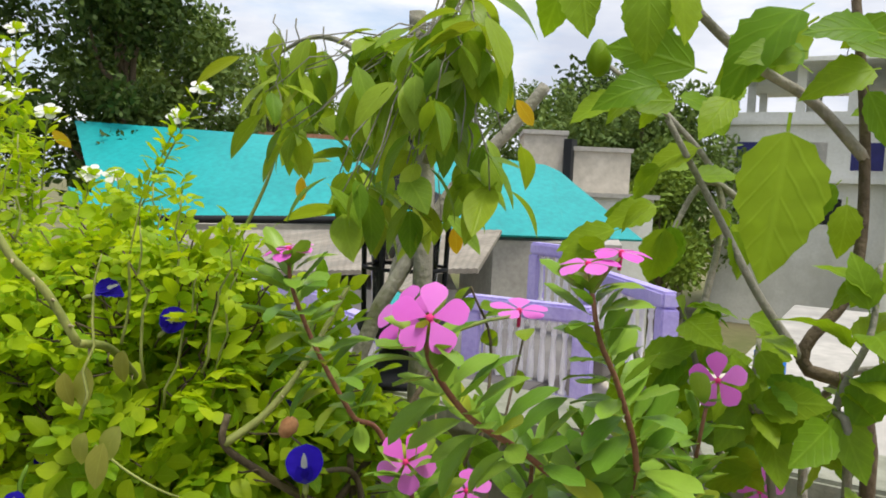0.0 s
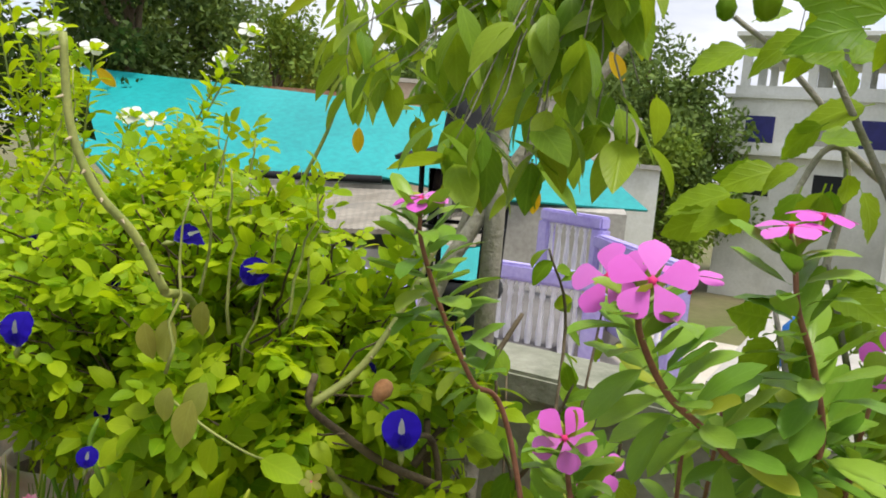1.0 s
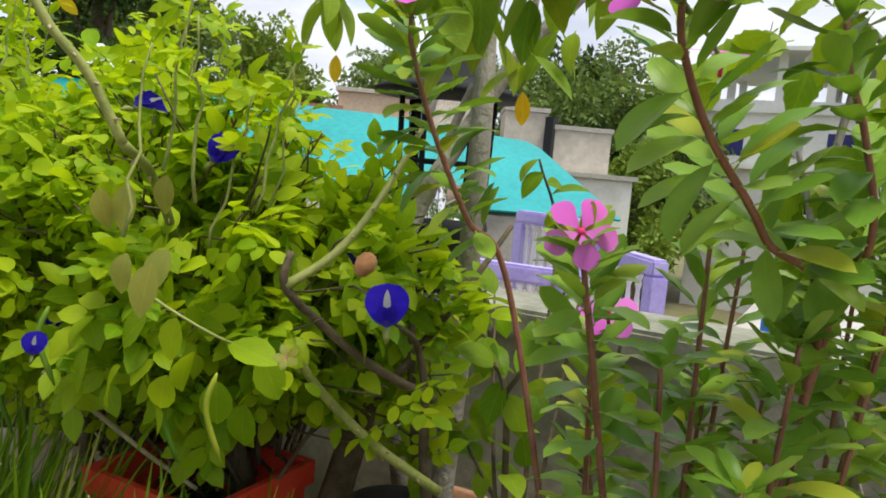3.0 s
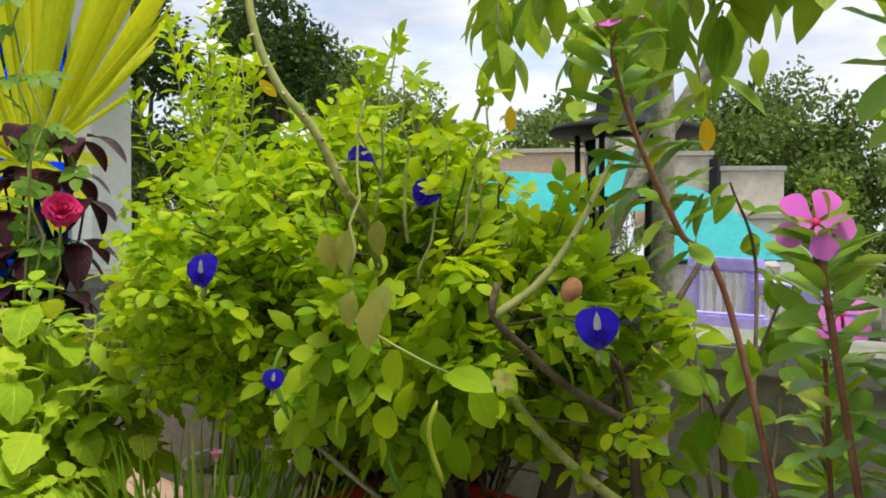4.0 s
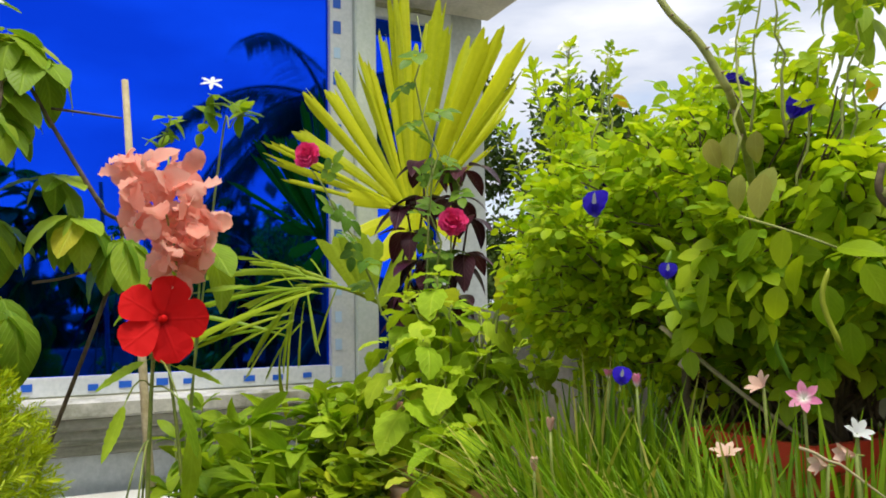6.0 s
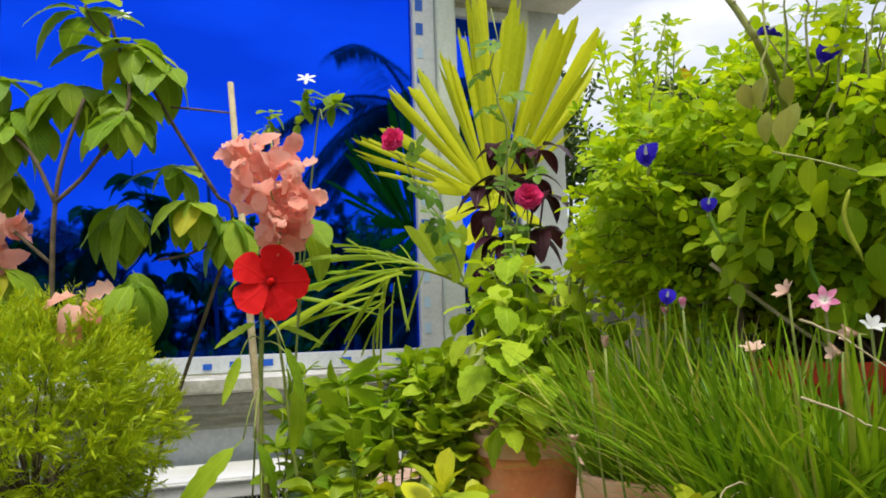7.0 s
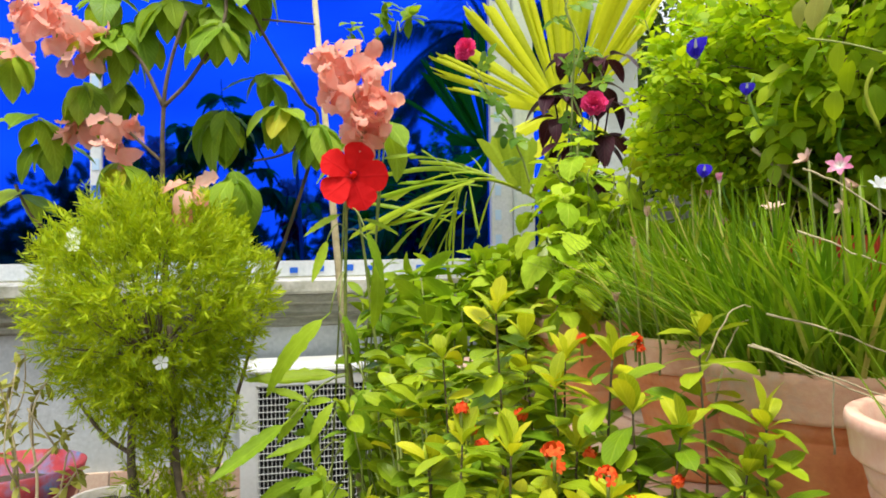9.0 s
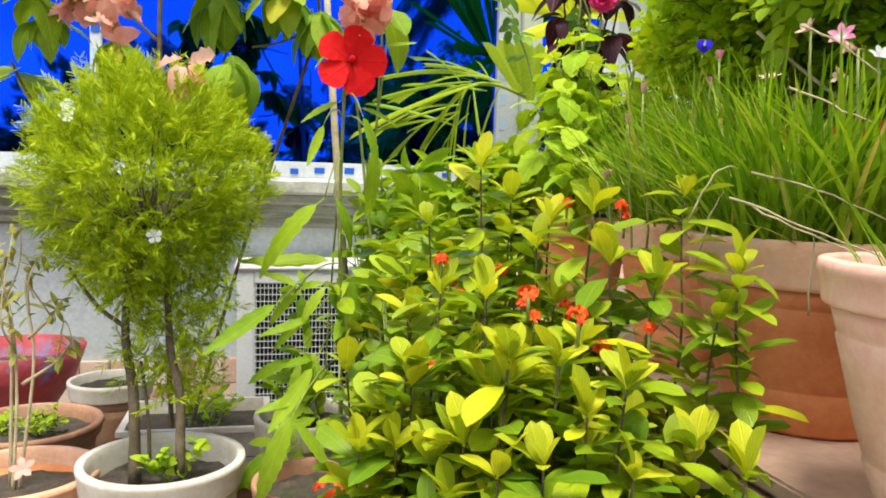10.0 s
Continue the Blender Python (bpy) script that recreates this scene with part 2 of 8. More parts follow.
M = dict(
    lime=leafy("rose_bush_leaf", (0.20, 0.39, 0.010), (0.50, 0.65, 0.016), (0.46, 0.60, 0.02), through_light=0.50, rough=0.45, veins=0.10),
    pea=leafy("pea_leaf", (0.26, 0.46, 0.010), (0.58, 0.73, 0.016), through_light=0.55, rough=0.5, veins=0.06),
    peri=leafy("periwinkle_leaf", (0.13, 0.28, 0.028), (0.30, 0.47, 0.06), (0.38, 0.44, 0.04), rough=0.3, through_light=0.3, veins=0.035, vein_count=5),
    bael=leafy("drooping_leaf", (0.15, 0.29, 0.024), (0.36, 0.49, 0.04), (0.30, 0.38, 0.03), rough=0.36, through_light=0.46, veins=0.10),
    hibleaf=leafy("broad_leaf", (0.14, 0.29, 0.012), (0.30, 0.44, 0.02), through_light=0.50, veins=0.10, vein_count=5),
    fan=leafy("palm_leaf", (0.50, 0.58, 0.010), (0.70, 0.74, 0.015), through_light=0.45, veins=0.08, vein_count=0.5),
    frond=leafy("palm_frond", (0.20, 0.34, 0.012), (0.36, 0.47, 0.02), through_light=0.35, veins=0.12, vein_count=0.5),
    rose_leaf=leafy("rose_leaflet", (0.085, 0.20, 0.018), (0.20, 0.34, 0.03), rough=0.4, through_light=0.34, veins=0.10),
    purple=leafy("purple_leaf", (0.030, 0.008, 0.014), (0.085, 0.018, 0.03), rough=0.35, through_light=0.15),
    mint=leafy("mint_leaf", (0.29, 0.48, 0.018), (0.48, 0.63, 0.03), (0.50, 0.58, 0.05), through_light=0.42, veins=0.18, vein_count=5, rough=0.6),
    old_mint=leafy("ageing_mint_leaf", (0.46, 0.55, 0.02), (0.60, 0.60, 0.03), (0.55, 0.42, 0.03), through_light=0.4, veins=0.2, vein_count=5, rough=0.6),
    grass=leafy("lily_blade", (0.09, 0.215, 0.008), (0.28, 0.44, 0.016), (0.50, 0.46, 0.12), rough=0.4, through_light=0.30, veins=0.1, vein_count=0.3),
    ixora=leafy("ixora_leaf", (0.11, 0.225, 0.010), (0.37, 0.475, 0.016), (0.60, 0.60, 0.02), rough=0.3, through_light=0.34, veins=0.12),
    ball=leafy("fine_leaf", (0.27, 0.41, 0.008), (0.55, 0.64, 0.014), through_light=0.38, veins=0.0),
    muss=leafy("mussaenda_leaf", (0.15, 0.30, 0.02), (0.34, 0.48, 0.03), (0.52, 0.50, 0.04), through_light=0.4, veins=0.2, vein_count=9),
    mallow=leafy("mallow_leaf", (0.22, 0.40, 0.02), (0.42, 0.58, 0.03), through_light=0.5, veins=0.12, vein_count=4),
    dark_tree=leafy("tree_leaf_dark", (0.028, 0.06, 0.012), (0.075, 0.12, 0.02), rough=0.6, through_light=0.2, veins=0),
    # paler and bluer than the leaves: distance haze is put into this colour
    mid_tree=leafy("hazy_tree_leaf", (0.085, 0.15, 0.035), (0.20, 0.28, 0.07), rough=0.6, through_light=0.25, veins=0),
    light_tree=leafy("tree_leaf_light", (0.13, 0.22, 0.03), (0.25, 0.34, 0.05), rough=0.6, through_light=0.25, veins=0),
    yellow=leafy("yellow_leaf", (0.72, 0.42, 0.015), (0.80, 0.55, 0.03), through_light=0.35, veins=0.15),
    orange=leafy("orange_leaf", (0.75, 0.33, 0.03), (0.8, 0.4, 0.05), through_light=0.35, veins=0.15),
    bronze=leafy("young_leaf", (0.32, 0.30, 0.045), (0.42, 0.45, 0.10), through_light=0.38, veins=0.08),
    pink=leafy("pink_petal", (0.78, 0.14, 0.66), (0.86, 0.25, 0.78), petal=True, rough=0.6, through_light=0.3, veins=0.0, vein_count=0.5, centre=((0.75, 0.0, 0.12), 0.05, 0.16)),
    white=leafy("white_petal", (0.80, 0.82, 0.80), (0.86, 0.86, 0.84), petal=True, rough=0.6, through_light=0.3, veins=0.1, vein_count=0.5),
    blue=leafy("blue_petal", (0.010, 0.003, 0.26), (0.022, 0.006, 0.42), petal=True, rough=0.75, through_light=0.22, veins=0.1, vein_count=0.5, centre=((0.05, 0.04, 0.30), 0.06, 0.2)),
    rose=leafy("rose_petal", (0.80, 0.03, 0.18), (0.90, 0.09, 0.30), petal=True, rough=0.6, through_light=0.25, veins=0.1, vein_count=0.5),
    red=leafy("red_petal", (0.74, 0.006, 0.008), (0.85, 0.012, 0.012), petal=True, rough=0.7, through_light=0.32, veins=0.12, vein_count=1.5, centre=((0.25, 0.0, 0.0), 0.05, 0.22)),
    salmon=leafy("salmon_petal", (0.93, 0.42, 0.31), (0.97, 0.64, 0.52), petal=True, rough=0.65, through_light=0.5, veins=0.06, vein_count=5),
    coral=leafy("ixora_petal", (0.80, 0.06, 0.012), (0.88, 0.16, 0.03), petal=True, rough=0.5, through_light=0.2, veins=0.0),
    pale_pink=leafy("lily_petal", (0.78, 0.22, 0.42), (0.86, 0.45, 0.58), petal=True, rough=0.5, through_light=0.3, veins=0.2, vein_count=0.5, centre=((0.9, 0.88, 0.8), 0.15, 0.5)),
    bud=leafy("dry_bud", (0.62, 0.40, 0.30), (0.75, 0.55, 0.42), petal=True, rough=0.7, through_light=0.2, veins=0.1),
    cane=surface("thorny_green_cane", (0.22, 0.26, 0.06), (0.36, 0.38, 0.10), rough=0.55, scale=30, fine=200),
    stem=surface("green_stem", (0.16, 0.22, 0.04), (0.26, 0.30, 0.06), rough=0.55, scale=30, fine=200),
    redstem=surface("red_stem", (0.17, 0.06, 0.035), (0.30, 0.13, 0.075), rough=0.5, scale=40, fine=240),
    wood=surface("brown_twig", (0.07, 0.05, 0.025), (0.16, 0.12, 0.07), rough=0.8, scale=30, fine=200, bump=0.4),
    bark=surface("grey_bark", (0.20, 0.19, 0.15), (0.36, 0.34, 0.28), rough=0.85, scale=18, fine=120, bump=0.5, spots=(0.16, 0.17, 0.08)),
    dead=surface("dry_twig", (0.34, 0.28, 0.15), (0.50, 0.42, 0.26), rough=0.8, scale=30, fine=200),
    terracotta=surface("terracotta", (0.68, 0.22, 0.075), (0.80, 0.33, 0.13), rough=0.75, scale=6, fine=90, bump=0.12, spots=(0.70, 0.40, 0.25)),
    oldpot=surface("weathered_terracotta", (0.32, 0.15, 0.08), (0.47, 0.25, 0.145), rough=0.8, scale=7, fine=90, bump=0.2, spots=(0.36, 0.29, 0.22)),
    tanpot=surface("tan_clay", (0.36, 0.20, 0.11), (0.48, 0.29, 0.17), rough=0.8, scale=7, fine=90, bump=0.2, spots=(0.40, 0.32, 0.24)),
    pinkpot=surface("pale_terracotta", (0.72, 0.40, 0.28), (0.80, 0.50, 0.38), rough=0.7, scale=6, fine=80, bump=0.12),
    whitepot=surface("white_painted_pot", (0.58, 0.52, 0.41), (0.70, 0.65, 0.55), rough=0.6, scale=7, fine=60, bump=0.1, spots=(0.50, 0.40, 0.28)),
    redplastic=surface("red_plastic", (0.74, 0.05, 0.025), (0.82, 0.08, 0.04), rough=0.4, scale=5, fine=60, bump=0.03),
    soil=surface("soil", (0.045, 0.035, 0.022), (0.10, 0.075, 0.05), rough=0.95, scale=30, fine=150, bump=0.9, spots=(0.06, 0.09, 0.02)),
    tile=surface("bench_tile", (0.52, 0.33, 0.23), (0.64, 0.46, 0.35), rough=0.45, scale=5, fine=60, bump=0.05, spots=(0.6, 0.46, 0.38)),
    grout=surface("grout", (0.34, 0.30, 0.26), (0.45, 0.40, 0.35), rough=0.9, scale=20, fine=120),
    concrete=surface("weathered_concrete", (0.20, 0.21, 0.155), (0.34, 0.34, 0.275), rough=0.9, scale=5, fine=50, bump=0.3, spots=(0.12, 0.135, 0.09)),
    cream=surface("cream_plaster", (0.46, 0.42, 0.35), (0.60, 0.55, 0.47), rough=0.85, scale=3, fine=60, bump=0.15, spots=(0.55, 0.50, 0.42)),
    sill=surface("sill_paint", (0.40, 0.40, 0.33), (0.58, 0.57, 0.49), rough=0.7, scale=5, fine=70, bump=0.2, spots=(0.17, 0.18, 0.11)),
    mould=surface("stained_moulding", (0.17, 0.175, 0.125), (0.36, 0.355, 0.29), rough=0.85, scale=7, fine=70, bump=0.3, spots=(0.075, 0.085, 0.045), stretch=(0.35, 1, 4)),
    wall=surface("white_wall", (0.44, 0.48, 0.48), (0.54, 0.58, 0.58), rough=0.8, scale=2.5, fine=60, bump=0.1, spots=(0.47, 0.50, 0.48)),
    frame=surface("window_frame_paint", (0.56, 0.60, 0.62), (0.66, 0.69, 0.70), rough=0.4, scale=5, fine=80, bump=0.03),
    label=plain("blue_film", (0.015, 0.11, 0.56), 0.4),
    post=surface("pale_post_paint", (0.56, 0.63, 0.58), (0.68, 0.73, 0.68), rough=0.5, scale=4, fine=70, bump=0.05),
    film=plain("pale_film", (0.45, 0.62, 0.80), 0.4),
    steel=surface("ac_paint", (0.64, 0.65, 0.63), (0.72, 0.73, 0.71), rough=0.45, scale=3, fine=60, bump=0.03, spots=(0.56, 0.56, 0.52)),
    grille=plain("grille_wire", (0.62, 0.64, 0.62), 0.4),
    black=surface("black_metal", (0.006, 0.007, 0.010), (0.012, 0.013, 0.017), rough=0.85, scale=10, fine=100, bump=0.1),
    # near-black colour that paints in the darkness of unlit insides
    inside=plain("painted_dark_inside", (0.01, 0.012, 0.015), 0.8),
    teal=surface("teal_sheet", (0.0, 0.27, 0.28), (0.005, 0.33, 0.34), rough=0.5, scale=0.4, fine=6, bump=0.05),
    lavender=surface("lavender_paint", (0.36, 0.30, 0.66), (0.46, 0.40, 0.74), rough=0.6, scale=4, fine=30, bump=0.1),
    baluster=surface("white_baluster", (0.72, 0.70, 0.74), (0.82, 0.80, 0.84), rough=0.6, scale=6, fine=40, bump=0.1),
    cement=surface("cement_sheet", (0.19, 0.165, 0.13), (0.33, 0.295, 0.245), rough=0.9, scale=0.8, fine=9, bump=0.3, spots=(0.20, 0.185, 0.16), stretch=(1, 3, 1)),
    asphalt=surface("dark_roof", (0.10, 0.09, 0.09), (0.18, 0.17, 0.16), rough=0.9, scale=1.0, fine=12, bump=0.3),
    peach=surface("peach_plaster", (0.66, 0.48, 0.34), (0.74, 0.58, 0.43), rough=0.85, scale=0.6, fine=8, spots=(0.5, 0.4, 0.32)),
    housewall=surface("pale_house_wall", (0.70, 0.70, 0.65), (0.80, 0.80, 0.75), rough=0.85, scale=0.5, fine=8, spots=(0.60, 0.60, 0.54)),
    greywall=surface("bare_cement_wall", (0.36, 0.34, 0.31), (0.48, 0.46, 0.42), rough=0.9, scale=0.7, fine=8, spots=(0.28, 0.27, 0.25)),
    blue_paint=surface("blue_shutter", (0.01, 0.012, 0.12), (0.02, 0.02, 0.18), rough=0.5, scale=2, fine=20),
    earth=surface("earth", (0.10, 0.12, 0.03), (0.20, 0.17, 0.09), rough=0.95, scale=0.15, fine=3, bump=0.4),
    # floor tone set low to cut the light it bounces onto the plants
    floor=surface("terrace_floor", (0.14, 0.125, 0.105), (0.23, 0.205, 0.175), rough=0.75, scale=3, fine=40, spots=(0.10, 0.095, 0.075)),
    bluecan=plain("blue_plastic", (0.01, 0.16, 0.55), 0.4),
)


def mirror_glass():
    m, nt = blank("blue_reflective_glass")
    p = node(nt, "ShaderNodeBsdfPrincipled", Roughness=0.03, Metallic=1.0)
    p.inputs["Base Color"].default_value = (0.003, 0.058, 0.78, 1)
    co = nt.nodes.new("ShaderNodeTexCoord")
    nz = node(nt, "ShaderNodeTexNoise", Scale=1.6, Detail=1.0)
    nt.links.new(co.outputs["Object"], nz.inputs["Vector"])
    bp = node(nt, "ShaderNodeBump", Strength=0.05, Distance=0.02)
    nt.links.new(nz.outputs["Fac"], bp.inputs["Height"])
    nt.links.new(bp.outputs[0], p.inputs["Normal"])
    nt.links.new(p.outputs[0], nt.nodes.new("ShaderNodeOutputMaterial").inputs[0])
    return m


M["young_ixora"] = leafy("young_ixora_leaf", (0.31, 0.42, 0.018), (0.62, 0.61, 0.025), rough=0.35, through_light=0.4, veins=0.25)
# near-black, so the pot carries the shade under the bush in its colour
M["darkpot"] = surface("shade_dark_pot", (0.022, 0.018, 0.015), (0.05, 0.042, 0.035), rough=0.6, scale=8, fine=80, bump=0.1)
M["keel"] = leafy("pale_keel", (0.50, 0.54, 0.48), (0.66, 0.68, 0.58), petal=True, rough=0.6, through_light=0.3, veins=0.0)
M["glass"] = mirror_glass()
M["brown_bud"] = surface("brown_bud", (0.34, 0.14, 0.05), (0.48, 0.24, 0.10), rough=0.8, scale=60, fine=300)


def clear_glass():
    m, nt = blank("lamp_glass")
    p = node(nt, "ShaderNodeBsdfPrincipled", Roughness=0.02)
    p.inputs["Base Color"].default_value = (0.93, 0.93, 0.91, 1)
    p.inputs["Transmission Weight"].default_value = 1.0
    p.inputs["IOR"].default_value = 1.1
    nt.links.new(p.outputs[0], nt.nodes.new("ShaderNodeOutputMaterial").inputs[0])
    return m


M["lampglass"] = clear_glass()


# ---- shapes ----
class Shape:
    """Vertices, faces and one uv a vertex."""

    def __init__(self, v=(), f=(), uv=None):
        self.v = np.array(v, float).reshape(-1, 3)
        self.f = [tuple(q) for q in f]
        self.uv = np.array(uv, float).reshape(-1, 2) if uv is not None else np.zeros((len(self.v), 2))

    def moved(self, m):
        a = np.array(m)
        return Shape(self.v @ a[:3, :3].T + a[:3, 3], self.f, self.uv)


def joined(shapes):
    out, n, f, uv = [], 0, [], []
    for s in shapes:
        out.append(s.v)
        uv.append(s.uv)
        f += [tuple(i + n for i in q) for q in s.f]
        n += len(s.v)
    return Shape(np.concatenate(out), f, np.concatenate(uv)) if out else Shape()


def scattered(shape, places):
    """One shape repeated at many matrices, joined."""
    k = len(shape.v)
    a = np.array([np.array(m) for m in places])
    v = (np.einsum("nij,kj->nki", a[:, :3, :3], shape.v) + a[:, None, :3, 3]).reshape(-1, 3)
    f = [tuple(i + n * k for i in q) for n in range(len(places)) for q in shape.f]
    return Shape(v, f, np.tile(shape.uv, (len(places), 1)))


def mesh(name, shape, mat, smooth=True):
    me = bpy.data.meshes.new(name)
    me.from_pydata(shape.v.tolist(), [], shape.f)
    loops = np.zeros(len(me.loops), int)
    me.loops.foreach_get("vertex_index", loops)
    me.uv_layers.new(name="uv").data.foreach_set("uv", shape.uv[loops].astype(np.float32).ravel())
    if smooth:
        me.polygons.foreach_set("use_smooth", np.ones(len(me.polygons), bool))
    me.materials.append(M[mat] if isinstance(mat, str) else mat)
    me.update()
    return me


WORLD = {}
EYE4 = Matrix.Identity(4)


def put(ob, at, parent=None):
    WORLD[ob.name] = at.copy()
    if parent:
        ob.parent = parent
        ob.matrix_basis = WORLD[parent.name].inverted() @ at
    else:
        ob.matrix_basis = at
    return ob


def thing(name, place, label, category, group="", kind=""):
    return tagged(put(new(name), Matrix.Translation(place)), label, category, group, kind)


def part(name, shape, mat, parent, label="", at=EYE4, smooth=True, kind=""):
    """A mesh under a thing or a part; shape: a Shape in the world's metres, or a mesh placed by at."""
    me = shape if isinstance(shape, bpy.types.Mesh) else mesh(name, shape, mat, smooth)
    return tagged(put(new(name, me), at, parent), label, kind=kind)


def solo(name, shape, mat, label, category, smooth=False, group="", kind="", place=None):
    """A thing that is one mesh."""
    c = Vector(place) if place else Vector((float(shape.v[:, 0].mean()), float(shape.v[:, 1].mean()), float(shape.v[:, 2].min())))
    s = shape.moved(Matrix.Translation(-c))
    return tagged(put(new(name, mesh(name, s, mat, smooth)), Matrix.Translation(c)), label, category, group, kind)


def aim(place, along, up=(0, 0, 1), size=1.0):
    """y along the leaf, z its upper face."""
    y = Vector(along).normalized()
    z = Vector(up) - y * y.dot(Vector(up))
    if z.length < 1e-4:
        z = Vector((1, 0, 0)) - y * y.x
    z.normalize()
    x = y.cross(z)
    m = Matrix((x, y, z)).transposed().to_4x4()
    return Matrix.Translation(place) @ m @ Matrix.Scale(size, 4)


def rnd(a, b):
    return random.uniform(a, b)


def rvec(s=1.0):
    return Vector((random.gauss(0, s), random.gauss(0, s), random.gauss(0, s)))


def leaf(length, width, n=6, fold=0.25, curl=0.2, widest=0.45, blunt=0.8, teeth=0.0, stalk=0.0, wave=0.0):
    """A leaf along y from the origin, folded at the midrib and curling down towards its tip."""
    a = math.log(0.5) / math.log(widest)
    v, uv, f = [(0, 0, 0)], [(0.5, 0.0)], []
    if stalk:
        v.append((0, stalk, 0))
        uv.append((0.5, 0.0))
    first = len(v) - 1
    rows = []
    for i in range(1, n):
        u = i / n
        w = width / 2 * math.sin(math.pi * u**a) ** blunt
        if teeth:
            w *= 1 + teeth * (1 if i % 2 else -1)
        y, z = stalk + u * length * (1 - 0.25 * abs(curl) * u), -curl * length * u * u
        wv = wave * width * math.sin(i * 2.1)
        rows.append(len(v))
        v += [(-w, y, z + fold * w + wv), (0, y, z), (w, y, z + fold * w - wv)]
        uv += [(0.5 - w / width, u), (0.5, u), (0.5 + w / width, u)]
    v.append((0, stalk + length * (1 - 0.25 * abs(curl)), -curl * length))
    uv.append((0.5, 1.0))
    r = rows[0]
    f += [(first, r + 1, r), (first, r + 2, r + 1)]
    for p, q in zip(rows, rows[1:]):
        f += [(p, p + 1, q + 1, q), (p + 1, p + 2, q + 2, q + 1)]
    r, tip = rows[-1], len(v) - 1
    f += [(r, r + 1, tip), (r + 1, r + 2, tip)]
    if stalk:
        n0 = len(v)
        t = min(0.0012, width * 0.06)
        v += [(-t, 0, 0), (t, 0, 0), (t, stalk, 0), (-t, stalk, 0)]
        uv += [(0.5, 0.5)] * 4
        f.append((n0, n0 + 1, n0 + 2, n0 + 3))
    return Shape(v, f, uv)


def pleated(length, width, ribs=3, n=7, cut=0.10, droop=0.05, depth=0.38):
    """A pleated palm strip along y, narrow at its foot and torn off blunt at its end."""
    cols = ribs * 2 + 1
    ends = [1.0 - cut * random.random() for _ in range(cols)]
    v, uv, f = [], [], []
    for i in range(n + 1):
        u = i / n
        w = width * (0.32 + 0.68 * min(1.0, u / 0.75) ** 0.8)
        for j in range(cols):
            x = (j / (cols - 1) - 0.5) * w
            y = u * length * ends[j]
            v.append((x, y, (0.5 if j % 2 else -0.5) * depth * w / ribs - droop * length * u * u - 0.6 * abs(x) * abs(x) / max(width, 1e-6)))
            uv.append((0.5 + 0.35 * (j / (cols - 1) - 0.5), u))
    for i in range(n):
        for j in range(cols - 1):
            a = i * cols + j
            f.append((a, a + 1, a + 1 + cols, a + cols))
    return Shape(v, f, uv)


def tube(points, radii, k=7):
    """A round stem along points, closed at both ends; radii: one, or one a point."""
    pts = [Vector(p) for p in points]
    if not isinstance(radii, (list, tuple)):
        radii = [radii] * len(pts)
    v, f, uv = [], [], []
    side = None
    for i, p in enumerate(pts):
        d = (pts[min(i + 1, len(pts) - 1)] - pts[max(i - 1, 0)]).normalized()
        side = (side - d * side.dot(d)) if side else d.orthogonal()
        side.normalize()
        o = d.cross(side)
        for j in range(k):
            a = 2 * math.pi * j / k
            v.append(p + (side * math.cos(a) + o * math.sin(a)) * radii[i])
            uv.append((j / k, i / max(1, len(pts) - 1)))
    for i in range(len(pts) - 1):
        for j in range(k):
            a, b = i * k + j, i * k + (j + 1) % k
            f.append((a, b, b + k, a + k))
    f.append(tuple(range(k))[::-1])
    f.append(tuple(range(len(v) - k, len(v))))
    return Shape([tuple(q) for q in v], f, uv)


def bend(a, b, n=8, sag=0.0, wob=0.0):
    """A line from a to b that bows upward by sag metres, with a small wobble."""
    a, b = Vector(a), Vector(b)
    out = []
    for i in range(n + 1):
        u = i / n
        p = a.lerp(b, u)
        p.z += sag * 4 * u * (1 - u)
        if 0 < i < n:
            p += rvec(wob)
        out.append(p)
    return out


def smooth_line(points, n=5):
    """A curve through the points."""
    p = [Vector(q) for q in points]
    p = [p[0] * 2 - p[1], *p, p[-1] * 2 - p[-2]]
    out = []
    for i in range(1, len(p) - 2):
        for j in range(n):
            t = j / n
            out.append(0.5 * (2 * p[i] + (p[i + 1] - p[i - 1]) * t + (2 * p[i - 1] - 5 * p[i] + 4 * p[i + 1] - p[i + 2]) * t * t + (3 * p[i] - p[i - 1] - 3 * p[i + 1] + p[i + 2]) * t**3))
    out.append(p[-2])
    return out


def taper(n, a, b):
    return [a + (b - a) * i / (n - 1) for i in range(n)]


def lathe(profile, k=40, caps=True):
    v, f, uv = [], [], []
    for i, (r, z) in enumerate(profile):
        for j in range(k):
            a = 2 * math.pi * j / k
            v.append((r * math.cos(a), r * math.sin(a), z))
            uv.append((j / k, i / len(profile)))
    for i in range(len(profile) - 1):
        for j in range(k):
            a, b = i * k + j, i * k + (j + 1) % k
            f.append((a, b, b + k, a + k))
    if caps:
        f.append(tuple(range(k))[::-1])
        f.append(tuple(range(len(v) - k, len(v))))
    return Shape(v, f, uv)


